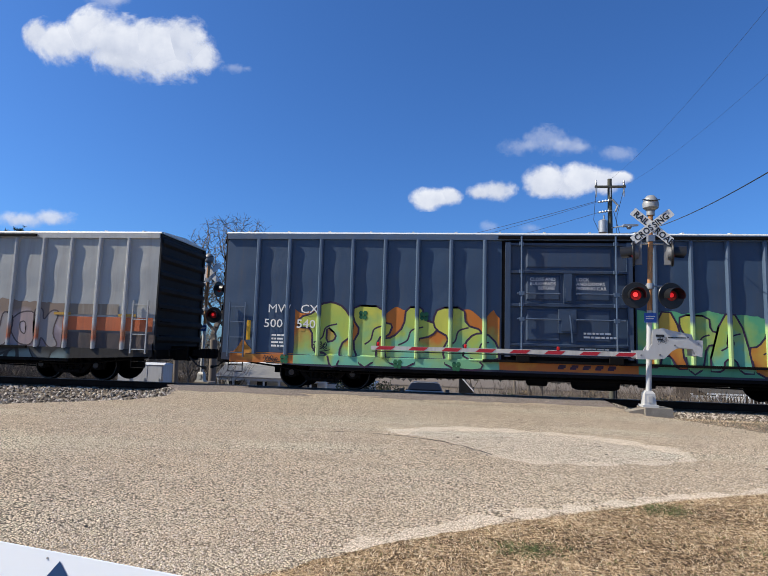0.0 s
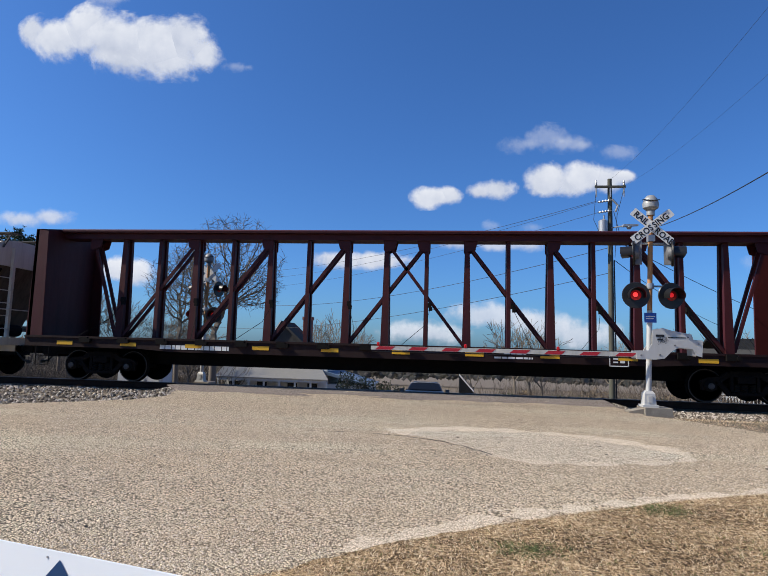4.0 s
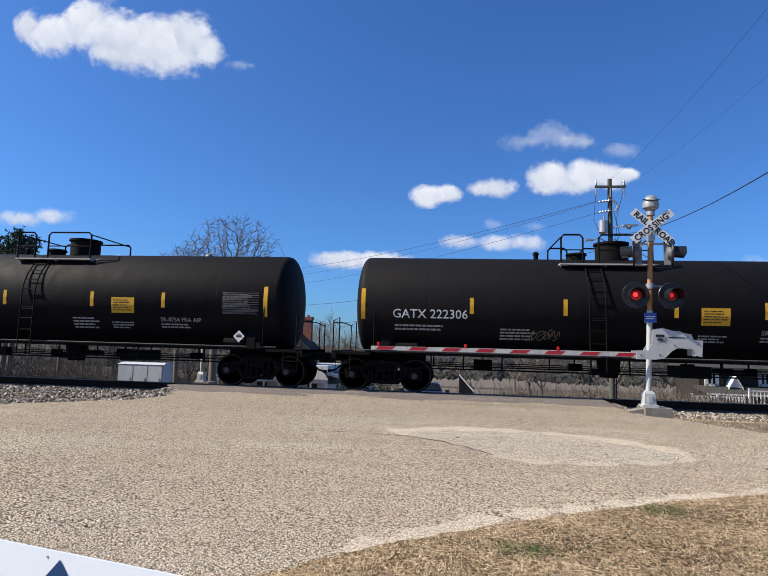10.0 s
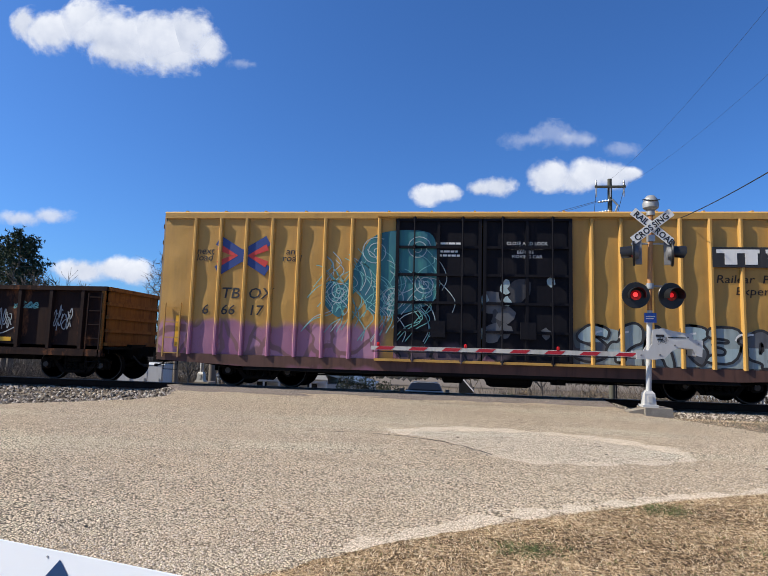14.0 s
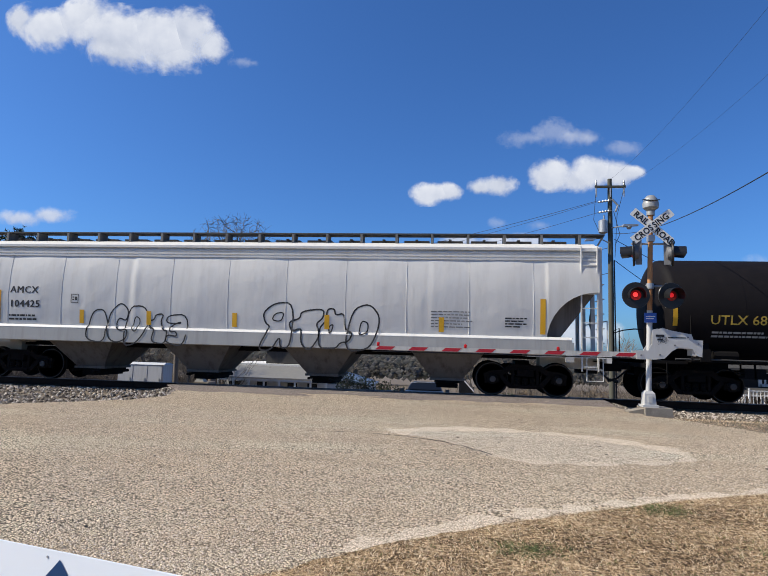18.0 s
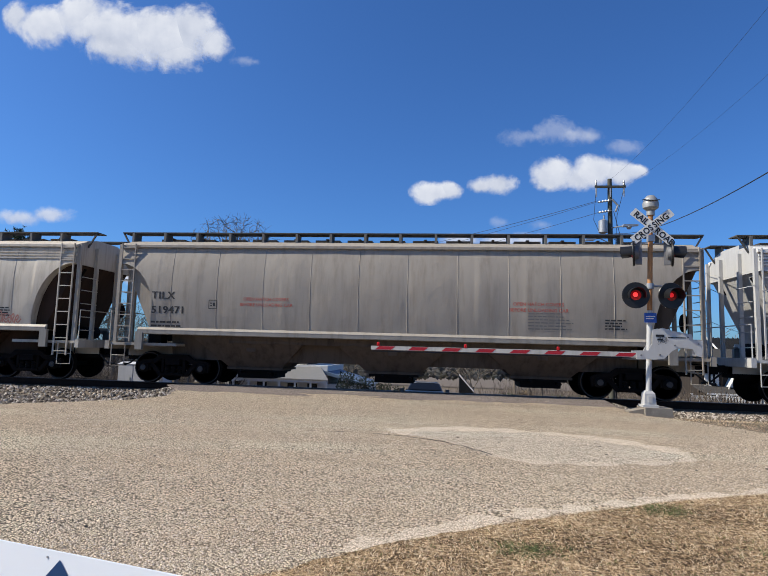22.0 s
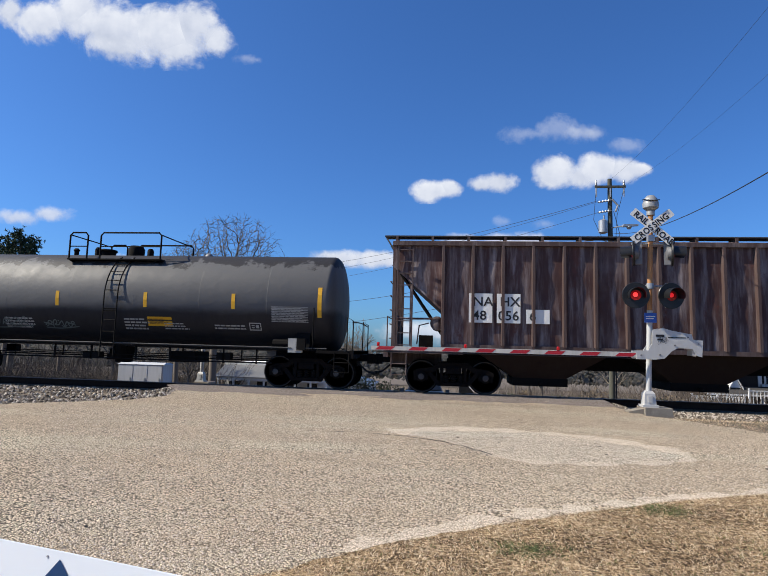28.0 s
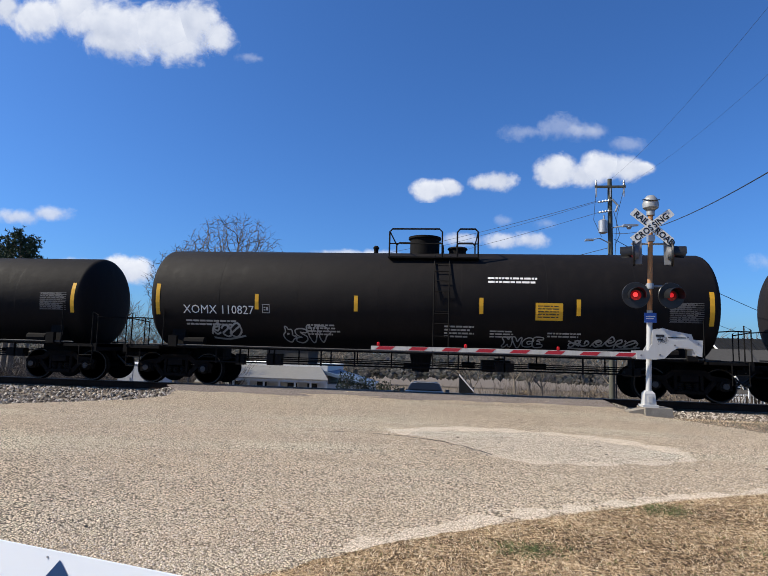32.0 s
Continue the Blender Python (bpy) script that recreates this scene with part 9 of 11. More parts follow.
    part("lamp_arm", Mesh().tube([(-0.36 + a * 2.8, 0, 2.86), (0.40 + a * 2.8, 0, 2.86)], 0.022, 8).disc([(2.8, 0.085), (2.92, 0.085)], "z", 14, (a * 2.86, 0, 0)).tube([(a * 2.6 - 0.3, 0.0, 2.86), (a * 2.6 - 0.32, 0.0, 2.66)], 0.02).tube([(a * 2.6 + 0.4, 0.0, 2.86), (a * 2.6 + 0.4, 0.0, 2.66)], 0.02), grey_steel, s)
    signal_lamp(s, a * 2.6 - 0.36, -0.16, 2.63, lit[0], -6)
    signal_lamp(s, a * 2.6 + 0.40, -0.16, 2.63, lit[1], 8)
    part("number_plate", Mesh().box(a * 2 - 0.14, a * 2 + 0.12, -0.10, -0.08, 2.02, 2.24), blue_sign, s, "small blue notice plate")
    part("number_print", Mesh().box(a * 2 - 0.11, a * 2 + 0.09, -0.103, -0.1, 2.15, 2.17).box(a * 2 - 0.11, a * 2 + 0.06, -0.103, -0.1, 2.10, 2.12), sign_white, s)
    if gate:
        # counterweight housing and support plates
        side = [(-0.31, 1.38), (-0.05, 1.39), (0.04, 1.55), (0.05, 1.84), (0.27, 1.90), (0.48, 1.84), (0.88, 1.77), (0.92, 1.65), (1.12, 1.64), (1.09, 1.27), (0.98, 1.30), (0.9, 1.44), (0.6, 1.47), (0.45, 1.38), (0.3, 1.22), (0.10, 1.19), (-0.30, 1.19)]
        for y in (-0.20, 0.12):
            part("gate_arm_bracket", Mesh().prism(side, "y", y, y + 0.025), silver, s, "silver gate arm bracket with a worn face")
        part("gate_mechanism", Mesh().box(0.12, 0.62, -0.15, 0.10, 1.45, 1.80), silver, s)
        part("counterweight", Mesh().box(0.9, 1.08, -0.17, 0.11, 1.30, 1.62), silver, s)
        on_bracket = merge(*[scrawl(0.16, 0.36, 1.54, 1.68, 3, 0.006, 301), stroke(curve_points([(0.14, 1.62), (0.27, 1.70), (0.40, 1.60)], 4), 0.006)])
        part("tag", Mesh().add([(x, -0.204, z) for x, z in on_bracket[0]], on_bracket[1]), lamp_black, s, "black scrawled tag")
        for x, z in ((0.20, 1.30), (0.52, 1.52), (0.80, 1.70), (1.02, 1.56), (-0.2, 1.28)):
            part("bolt", Mesh().disc([(-0.215, 0.018), (-0.2, 0.022)], "y", 8, (x, 0, z)), case_grey, s)
        part("bracket_slot", Mesh().box(0.38, 0.75, -0.206, -0.2, 1.68, 1.70).box(0.12, 0.3, -0.206, -0.2, 1.70, 1.75).box(0.15, 0.27, -0.206, -0.2, 1.62, 1.66), lamp_black, s)
        arm = part("gate_arm", Mesh().prism([(-6.32, 1.235), (-0.28, 1.235), (-0.28, 1.345), (-6.32, 1.325)], "y", -0.17, -0.13), arm_white, s, "lowered white crossing gate arm with red bands")
        for k in range(8):
            x = -6.22 + 0.78 * k
            part("red_band", Mesh().prism([(x, 1.242), (x + 0.38, 1.242), (x + 0.48, 1.322), (x + 0.10, 1.322)], "y", -0.174, -0.171), red_band, arm)
        for x in (-6.15, -4.10, -2.0):
            g = Mesh().disc([(1.355, 0.032), (1.40, 0.036), (1.42, 0.015)], "z", 12, (x, -0.15, 0)).box(x - 0.03, x + 0.03, -0.17, -0.13, 1.32, 1.36)
            part("arm_light", g, red_lit, arm, "small red gate arm light")
        part("arm_cable", Mesh().tube([(-6.3, -0.15, 1.20), (-3, -0.15, 1.205), (-0.3, -0.15, 1.21)], 0.012, 5), lamp_black, arm)
    return s


crossing_signal("crossing_signal", "level crossing signal with crossbuck, red lamps and lowered gate", pose(4.47, -3.6, -0.06), 1.7, True, (red_lit, red_dim), -1)
crossing_signal("crossing_signal", "level crossing signal beyond the track, sign seen from behind", pose(-9.25, 3.4, -0.35), 0.3, False, (red_lit, red_dim), 1)

# ---- utility pole and wires ----
pole_wood = paint("weathered_pole_wood", (0.085, 0.085, 0.068), (0.035, 0.035, 0.03), 0.6, 0.9)
wire_mat = plain("dark_wire", (0.02, 0.02, 0.022), 0.6)
p = thing("utility_pole", "weathered timber utility pole with crossarm, transformer and lamps", "utility pole", pose(7.4, 10, -1.9))
part("pole", Mesh().tube([(0, 0, 0), (0.02, 0, 6), (0.03, 0, 11.4)], [0.135, 0.125, 0.10], 14), pole_wood, p, smooth=40)
arm = part("crossarm", Mesh().box(-0.68, 0.72, -0.16, -0.06, 10.95, 11.05), pole_wood, p)
for x in (-0.62, 0.03, 0.64):
    part("insulator", Mesh().disc([(11.05, 0.03), (11.1, 0.06), (11.15, 0.04), (11.2, 0.06), (11.25, 0.04), (11.32, 0.02)], "z", 10, (x, -0.11 if x != 0.03 else 0.0, 0.1 if x == 0.03 else 0)), grey_steel, arm)
    part("insulator", Mesh().tube([(x, -0.11, 10.95), (x, -0.13, 10.5)], [0.05, 0.02], 6), grey_steel, arm)
m = Mesh()
for z in (10.35, 9.85):
    m.tube([(-0.55, -0.1, z - 0.1), (0.05, -0.1, z)], 0.035, 6)
    for k in range(4):
        m.disc([(-0.5 + 0.13 * k, 0.03), (-0.46 + 0.13 * k, 0.07), (-0.42 + 0.13 * k, 0.03)], "x", 8, (0, -0.1, z - 0.08 + 0.02 * k))
m.tube([(0.1, -0.1, 10.4), (0.35, -0.12, 10.1), (0.25, -0.1, 9.8)], 0.05, 6)
part("dead_end_insulators", m, grey_steel, p)
part("transformer", Mesh().disc([(8.75, 0.10), (8.8, 0.21), (9.35, 0.21), (9.42, 0.1)], "z", 16, (-0.32, -0.1, 0)).disc([(9.4, 0.04), (9.65, 0.03)], "z", 8, (-0.28, -0.1, 0)), grey_steel, p, "grey pole-top transformer", smooth=40)
part("area_light", Mesh().tube([(0.05, -0.1, 9.02), (0.5, -0.35, 9.06)], 0.03, 6).prism([(0.45, 9.0), (1.15, 9.06), (1.15, 9.12), (0.5, 9.12)], "y", -0.5, -0.3).disc([(8.9, 0.06), (8.98, 0.12), (9.03, 0.1)], "z", 10, (0.75, -0.4, 0)), grey_steel, p, "grey street lamp head on an arm")
part("area_light", Mesh().tube([(-0.05, -0.1, 8.3), (-0.5, -0.2, 8.5), (-0.85, -0.25, 8.45)], 0.025, 6).prism([(-1.2, 8.36), (-0.8, 8.38), (-0.8, 8.46), (-1.15, 8.46)], "y", -0.35, -0.15), grey_steel, p)
part("pole_cables", Mesh().tube([(0.15, -0.15, 9.8), (0.4, -0.2, 8.7), (0.2, -0.15, 8.2)], 0.014, 5).tube([(0.64, -0.12, 10.9), (0.3, -0.15, 9.6), (0.18, -0.15, 7.6)], 0.012, 5).tube([(-0.62, -0.12, 10.9), (-0.75, -0.12, 9.4), (-0.4, -0.1, 8.6)], 0.012, 5).tube([(0.17, -0.05, 7.5), (0.19, -0.05, 0.5)], 0.03, 6), wire_mat, p)


def wire(a, b, sag, r=0.012, n=18):
    pts = []
    for k in range(n + 1):
        u = k / n
        q = Vector(a).lerp(Vector(b), u)
        q.z -= sag * 4 * u * (1 - u)
        pts.append(tuple(q))
    return tagged(part("wire", Mesh().tube(pts, r, 5), wire_mat, None), "thin dark overhead wire between poles", "wire", "overhead wires")


wire((6.85, 9.9, 8.42), (-52, 70, 15.5), 3.2, 0.011, 30)
wire((6.8, 9.9, 8.36), (-52, 70.6, 15.0), 3.6, 0.009, 30)
wire((6.85, 9.9, 7.85), (-52, 71, 13.2), 3.4, 0.009, 30)
wire((7.42, 10, 9.45), (6.2, -8.0, 8.4), 0.35, 0.0035)
wire((8.05, 10, 9.15), (6.9, -8.0, 7.6), 0.35, 0.0028)
wire((7.5, 10, 6.9), (5.0, -10.0, 4.25), 0.5, 0.011)
wire((7.35, 10, 6.2), (-30, 48, 6.8), 1.8, 0.014, 24)
wire((7.35, 10, 5.0), (-30, 48, 3.4), 1.3, 0.014, 24)
wire((7.6, 10, 6.6), (24, 20, 2.2), 0.4, 0.016)
wire((7.6, 10, 5.6), (26, 36, 3.4), 0.6, 0.016)

# ---- beyond the track ----
bark = pieces("grey_bark", [(0.0, (0.09, 0.075, 0.06)), (0.5, (0.14, 0.115, 0.09)), (1.0, (0.19, 0.155, 0.12))])
needles = pieces("pine_needles", [(0.0, (0.018, 0.035, 0.016)), (0.5, (0.035, 0.06, 0.025)), (1.0, (0.055, 0.08, 0.035))])
shrub_leaf = pieces("shrub_leaves", [(0.0, (0.02, 0.03, 0.012)), (0.5, (0.045, 0.06, 0.022)), (1.0, (0.10, 0.085, 0.04))])
dry_leaf = pieces("dry_brown_leaves", [(0.0, (0.05, 0.035, 0.022)), (0.5, (0.12, 0.085, 0.05)), (1.0, (0.22, 0.165, 0.10))])
dry_brush = pieces("dead_brush", [(0.0, (0.036, 0.026, 0.020)), (0.5, (0.072, 0.055, 0.043)), (1.0, (0.14, 0.112, 0.09))])


def grow(m, rng, p, d, length, r, depth, spread_, min_r=0.008, droop=0.0):
    """Limbs that fork into twigs."""
    n = 4 if depth > 2 else 3
    pts, rad = [tuple(p)], [r]
    for k in range(n):
        d = (d + Vector((rng.gauss(0, 0.13), rng.gauss(0, 0.13), rng.gauss(0, 0.09) + 0.03 - droop))).normalized()
        p = p + d * (length / n)
        pts.append(tuple(p))
        rad.append(max(min_r, r * (1 - 0.42 * (k + 1) / n)))
        if depth > 0 and k >= (1 if depth < 5 else 2):
            for _ in range(rng.choice((1, 1, 2) if depth > 2 else (1, 2, 2))):
                q = Vector((rng.gauss(0, 1), rng.gauss(0, 1), rng.gauss(0.15, 0.6))).normalized()
                nd = (d * (1 - spread_) + q * spread_).normalized()
                grow(m, rng, p, nd, length * rng.uniform(0.55, 0.8), max(min_r, r * rng.uniform(0.42, 0.6)), depth - 1, spread_, min_r, droop)
    m.tube(pts, rad, 5 if r > 0.06 else 3)


def bare_tree(x, y, tall, depth, seed, label, trunk=0.22, first=0.38, limbs=5, spread_=0.5, min_r=0.012):
    rng = random.Random(seed)
    z = ground_height(x, y)
    t = thing("bare_tree", label, "tree", pose(x, y, z - 0.1))
    part("trunk", Mesh().tube([(0, 0, 0), (0.05, 0, tall * first * 0.5), (0.0, 0.05, tall * first)], [trunk * 1.3, trunk, trunk * 0.85], 10), bark, t, smooth=60)
    m = Mesh()
    for k in range(limbs):
        a = 2 * math.pi * k / limbs + rng.uniform(-0.4, 0.4)
        d = Vector((math.cos(a) * rng.uniform(0.3, 0.9), math.sin(a) * rng.uniform(0.3, 0.9), rng.uniform(0.6, 1.1))).normalized()
        grow(m, rng, Vector((0, 0, tall * first * rng.uniform(0.72, 1.0))), d, tall * 0.30, trunk * 0.5, depth, spread_, min_r)
    part("crown", m, bark, t, "fine leafless branches")
    return t


def domed_tree(x, y, fork, domes, trunk, seed, label, points=900):
    """A leafless tree whose limbs grow towards points spread through its rounded crown."""
    rng = np.random.RandomState(seed)
    z = ground_height(x, y)
    goal = []
    while len(goal) < points:
        cx, cz, rx, rz = domes[len(goal) % len(domes)]
        q = rng.normal(size=3)
        q *= rng.uniform(0.15, 1.0) ** 0.42 / np.linalg.norm(q)
        if q[2] > -0.75:
            goal.append((cx + q[0] * rx, q[1] * rx * 0.8, cz - z + q[2] * rz))
    goal = np.array(goal)
    nodes, back, stepl = [np.array((0.0, 0.0, fork))], [-1], 0.26
    lean = rng.normal(size=(9000, 3)) * 0.17
    near, dist, seen = np.zeros(len(goal), int), np.full(len(goal), 1e9), 0
    for _ in range(80):
        fresh = np.array(nodes[seen:])
        d = np.sqrt(((goal[:, None, :] - fresh[None, :, :]) ** 2).sum(2))
        k = d.argmin(1)
        best = d[np.arange(len(goal)), k]
        near, dist = np.where(best < dist, k + seen, near), np.minimum(best, dist)
        seen = len(nodes)
        keep = dist > 0.28
        goal, near, dist = goal[keep], near[keep], dist[keep]
        if not len(goal) or len(nodes) > 6000:
            break
        for k in np.unique(near):
            to = goal[near == k] - nodes[k]
            way = (to / np.linalg.norm(to, axis=1)[:, None]).mean(0) + lean[len(nodes)]
            n_ = np.linalg.norm(way)
            if n_ > 1e-3:
                nodes.append(nodes[k] + way / n_ * stepl)
                back.append(int(k))
    thick = [0.0] * len(nodes)
    for i in range(len(nodes) - 1, 0, -1):
        thick[i] = max(thick[i], 0.010 ** 2.3)
        thick[back[i]] += thick[i]
    t = thing("bare_tree", label, "tree", pose(x, y, z - 0.1))
    part("trunk", Mesh().tube([(0, 0, 0), (0.05, 0, fork * 0.5), (0, 0, fork + 0.12)], [trunk * 1.35, trunk * 1.05, trunk], 10), bark, t, smooth=60)
    m = Mesh()
    for i in range(1, len(nodes)):
        a, b = min(trunk * 0.8, thick[i] ** (1 / 2.3) * 1.25), min(trunk, thick[back[i]] ** (1 / 2.3))
        m.tube([tuple(nodes[back[i]]), tuple(nodes[i])], [max(a, b * 0.6) if back[i] else a, a], 4 if a > 0.03 else 3)
    side = random.Random(seed)
    for i in range(1, len(nodes)):
        if thick[i] < 0.02 ** 2.3 * 3:
            for _ in range(2):
                d = (nodes[i] - nodes[back[i]]) / stepl + np.array([side.gauss(0, 0.7), side.gauss(0, 0.7), side.gauss(0.1, 0.5)])
                m.tube([tuple(nodes[i]), tuple(nodes[i] + d * side.uniform(0.12, 0.32))], [0.010, 0.006], 3)
    part("crown", m, bark, t, "fine leafless branches")


domed_tree(-15.8, 19.5, 4.6, ((1.0, 6.6, 3.7, 3.5), (0.4, 5.4, 4.3, 2.4)), 0.24, 11, "wide leafless tree with fine grey twigs", 2600)
domed_tree(-19.4, 21.5, 4.2, ((0.3, 5.4, 2.9, 3.0),), 0.17, 12, "leafless tree with a dense twiggy crown", 1500)
bare_tree(-30.3, 24, 9.5, 4, 14, "thin leafless tree with upright twigs", 0.12, 0.45, 4, 0.35)
bare_tree(-27.0, 26, 8.4, 4, 15, "thin leafless tree with upright twigs", 0.12, 0.45, 4, 0.4)
bare_tree(-24.5, 27, 8.0, 4, 16, "thin leafless tree with upright twigs", 0.12, 0.4, 5, 0.45)
bare_tree(-21.5, 28, 7.2, 4, 20, "thin leafless tree with upright twigs", 0.12, 0.4, 5, 0.45)
for i, (x, y, tall) in enumerate(((-12.8, 42, 10.0), (-10.2, 41, 9.0), (-15.6, 45, 9.0), (6.6, 42, 9.8), (8.2, 43, 8.6), (9.6, 44, 8.0), (28, 48, 10.8), (17.5, 46, 8.0), (2.6, 46, 6.0))):
    bare_tree(x, y, tall, 3, 30 + i, "small leafless tree in the distance", 0.12, 0.4, 5, 0.4, 0.02)


def pine(x, y, tall, seed):
    rng = random.Random(seed)
    t = thing("pine_tree", "tall pine with an open dark green crown", "tree", pose(x, y, ground_height(x, y)))
    part("trunk", Mesh().tube([(0, 0, 0), (0.1, 0, tall * 0.5), (0.0, 0, tall * 0.97)], [0.26, 0.19, 0.05], 9), bark, t, smooth=60)
    limbs, leaves = Mesh(), Mesh()
    for k in range(60):
        u = 0.50 + 0.50 * (k / 59) ** 0.8
        z = tall * u
        a = rng.random() * 6.283
        reach = 2.15 * math.sin(math.pi * (0.12 + 0.80 * (u - 0.50) / 0.50)) ** 0.6 * rng.uniform(0.65, 1.15) + 0.15
        tip = Vector((math.cos(a) * reach, math.sin(a) * reach, z + rng.uniform(-0.1, 0.5)))
        limbs.tube([(0.03, 0, z), tuple(Vector((0, 0, z)).lerp(tip, 0.5) + Vector((0, 0, -0.08))), tuple(tip)], [0.05, 0.035, 0.015], 4)
        for q in range(26):
            c = Vector((0, 0, z)).lerp(tip, rng.uniform(0.45, 1.08)) + Vector((rng.gauss(0, 0.28), rng.gauss(0, 0.28), rng.gauss(0.05, 0.16)))
            for b in range(9):
                d = Vector((rng.gauss(0, 1), rng.gauss(0, 1), rng.gauss(0.25, 0.8))).normalized()
                s = d.orthogonal().normalized() * 0.04
                e = c + d * rng.uniform(0.14, 0.30)
                leaves.add([tuple(c - s), tuple(c + s), tuple(e)], [(0, 1, 2)])
    part("limbs", limbs, bark, t)
    part("crown", leaves, needles, t, "clumps of dark green needles")


pine(-35.3, 25, 13.5, 41)
pine(-37.6, 27, 13.0, 42)


def shrub(x, y, w, tall, seed, mat, leafy=1400, name="shrub", label="dense dark evergreen shrub"):
    rng = random.Random(seed)
    t = thing(name, label, "shrub", pose(x, y, ground_height(x, y)))
    m, lv = Mesh(), Mesh()
    for k in range(14):
        a, q = rng.random() * 6.283, rng.uniform(0.1, 0.9)
        m.tube([(0.2 * math.cos(a), 0.2 * math.sin(a), 0), (w * 0.3 * q * math.cos(a), w * 0.3 * q * math.sin(a), tall * 0.6), (w * 0.5 * q * math.cos(a), w * 0.5 * q * math.sin(a), tall * rng.uniform(0.75, 1.05))], [0.03, 0.02, 0.008], 4)
    part("stems", m, bark, t)
    for k in range(leafy):
        a, u = rng.random() * 6.283, rng.random() ** 0.5
        zz = rng.uniform(0.05, 1)
        rr = w * 0.5 * u * math.sqrt(max(0.05, 1 - (zz - 0.4) ** 2 * 1.8))
        c = Vector((rr * math.cos(a), rr * math.sin(a) * 0.8, tall * zz * rng.uniform(0.85, 1.08)))
        d = Vector((rng.gauss(0, 1), rng.gauss(0, 1), rng.gauss(0, 1))).normalized()
        s = d.orthogonal().normalized()
        g = rng.uniform(0.04, 0.1)
        lv.add([tuple(c - s * g * 0.5), tuple(c + d * g), tuple(c + s * g * 0.5), tuple(c - d * g)], [(0, 1, 2, 3)])
    part("leaves", lv, mat, t)


for i, (x, y, w, tall) in enumerate(((-6.9, 21, 1.6, 2.9), (-5.7, 21.5, 1.9, 2.7), (-4.5, 22, 1.8, 2.5), (-3.4, 22.5, 1.5, 2.2))):
    shrub(x, y, w, tall, 50 + i, shrub_leaf)


for i, (x, y, w, tall) in enumerate(((3.4, 25.5, 2.4, 2.0), (5.6, 26.2, 2.0, 2.6), (8.1, 25.4, 2.6, 2.2), (10.4, 26.4, 2.2, 2.9), (13.2, 25.8, 2.4, 2.3), (1.2, 26.0, 1.8, 1.8))):
    shrub(x, y, w, tall, 80 + i, dry_leaf if i % 2 else shrub_leaf, 900, label="tangled brown winter shrub" if i % 2 else "dense dark evergreen shrub")


for i in range(9):
    shrub(1.9 + 1.35 * i, 15.2 + 1.1 * (i % 3), 1.5 + 0.3 * (i % 2), 1.0 + 0.35 * ((i * 7) % 3), 120 + i, shrub_leaf if i % 3 == 1 else dry_leaf, 700, label="dense dark evergreen shrub" if i % 3 == 1 else "tangled brown winter shrub")


def brush(n, box, tall, seed, label):
    """A thicket of leafless stems."""
    rng = random.Random(seed)
    m = Mesh()
    for i in range(n):
        x, y = rng.uniform(box[0], box[1]), rng.uniform(box[2], box[3])
        z, t = ground_height(x, y), rng.uniform(*tall)
        p = Vector((x, y, z))
        for k in range(3):
            d = Vector((rng.gauss(0, 0.5), rng.gauss(0, 0.5), 1)).normalized()
            q = p + d * t * rng.uniform(0.5, 1)
            mid = p.lerp(q, 0.5) + Vector((rng.gauss(0, 0.12), rng.gauss(0, 0.12), 0))
            m.tube([tuple(p), tuple(mid), tuple(q)], [0.022, 0.016, 0.007], 3)
            e = mid + Vector((rng.gauss(0, 0.4), rng.gauss(0, 0.4), rng.uniform(0.1, 0.6)))
            m.tube([tuple(mid), tuple(e)], [0.012, 0.006], 3)
    return setting("brush", m, dry_brush, label, None, "brush", "stuff")


brush(900, (-34, -17.5, 10, 15), (1.2, 2.6), 61, "thicket of bare grey-brown brush")
brush(420, (2.0, 9.5, 18, 26), (1.2, 2.9), 62, "bare brown brush on the slope")
brush(260, (9.0, 14.5, 8, 13), (0.9, 2.0), 63, "tall dead weeds")
brush(800, (-3, 18, 27, 36), (1.6, 3.2), 66, "bare grey-brown brush behind the road")
brush(520, (11.0, 16.5, 18.5, 24), (1.4, 3.4), 67, "bare brown brush by the fence")
brush(620, (-46, -19, 27, 37), (4.5, 7.6), 68, "bare grey-brown woods behind the brush")
brush(700, (-60, -18, 34, 44), (3.5, 6.5), 64, "distant leafless woods")
brush(500, (8, 60, 60, 75), (3, 5.5), 65, "distant leafless woods")

# far wooded ridge
m = Mesh()
rng = random.Random(70)
for i in range(2600):
    x = rng.uniform(-220, 230)
    y = rng.uniform(150, 175)
    tall = rng.uniform(8.0, 12.0) + 2.0 * noise.noise((x * 0.03, 0, 0))
    z = ground_height(x, y)
    c = Vector((x, y, z))
    for k in range(12):
        a = rng.random() * 6.28
        o = c + Vector((math.cos(a) * 1.3, math.sin(a) * 1.3, tall * rng.uniform(0.3, 1.0)))
        s = rng.uniform(0.3, 0.9)
        m.add([tuple(o + Vector((-s, 0, rng.uniform(-0.2, 0.2)))), tuple(o + Vector((0, 0, -s))), tuple(o + Vector((s, 0, 0.2))), tuple(o + Vector((rng.uniform(-0.3, 0.3), 0.2, s * 1.2)))], [(0, 1, 2, 3)])
setting("far_woods", m, pieces("far_tree_foliage", [(0.0, (0.055, 0.06, 0.055)), (0.5, (0.095, 0.09, 0.08)), (1.0, (0.15, 0.13, 0.115))]), "wooded ridge in the distance", None, "woods", "stuff")

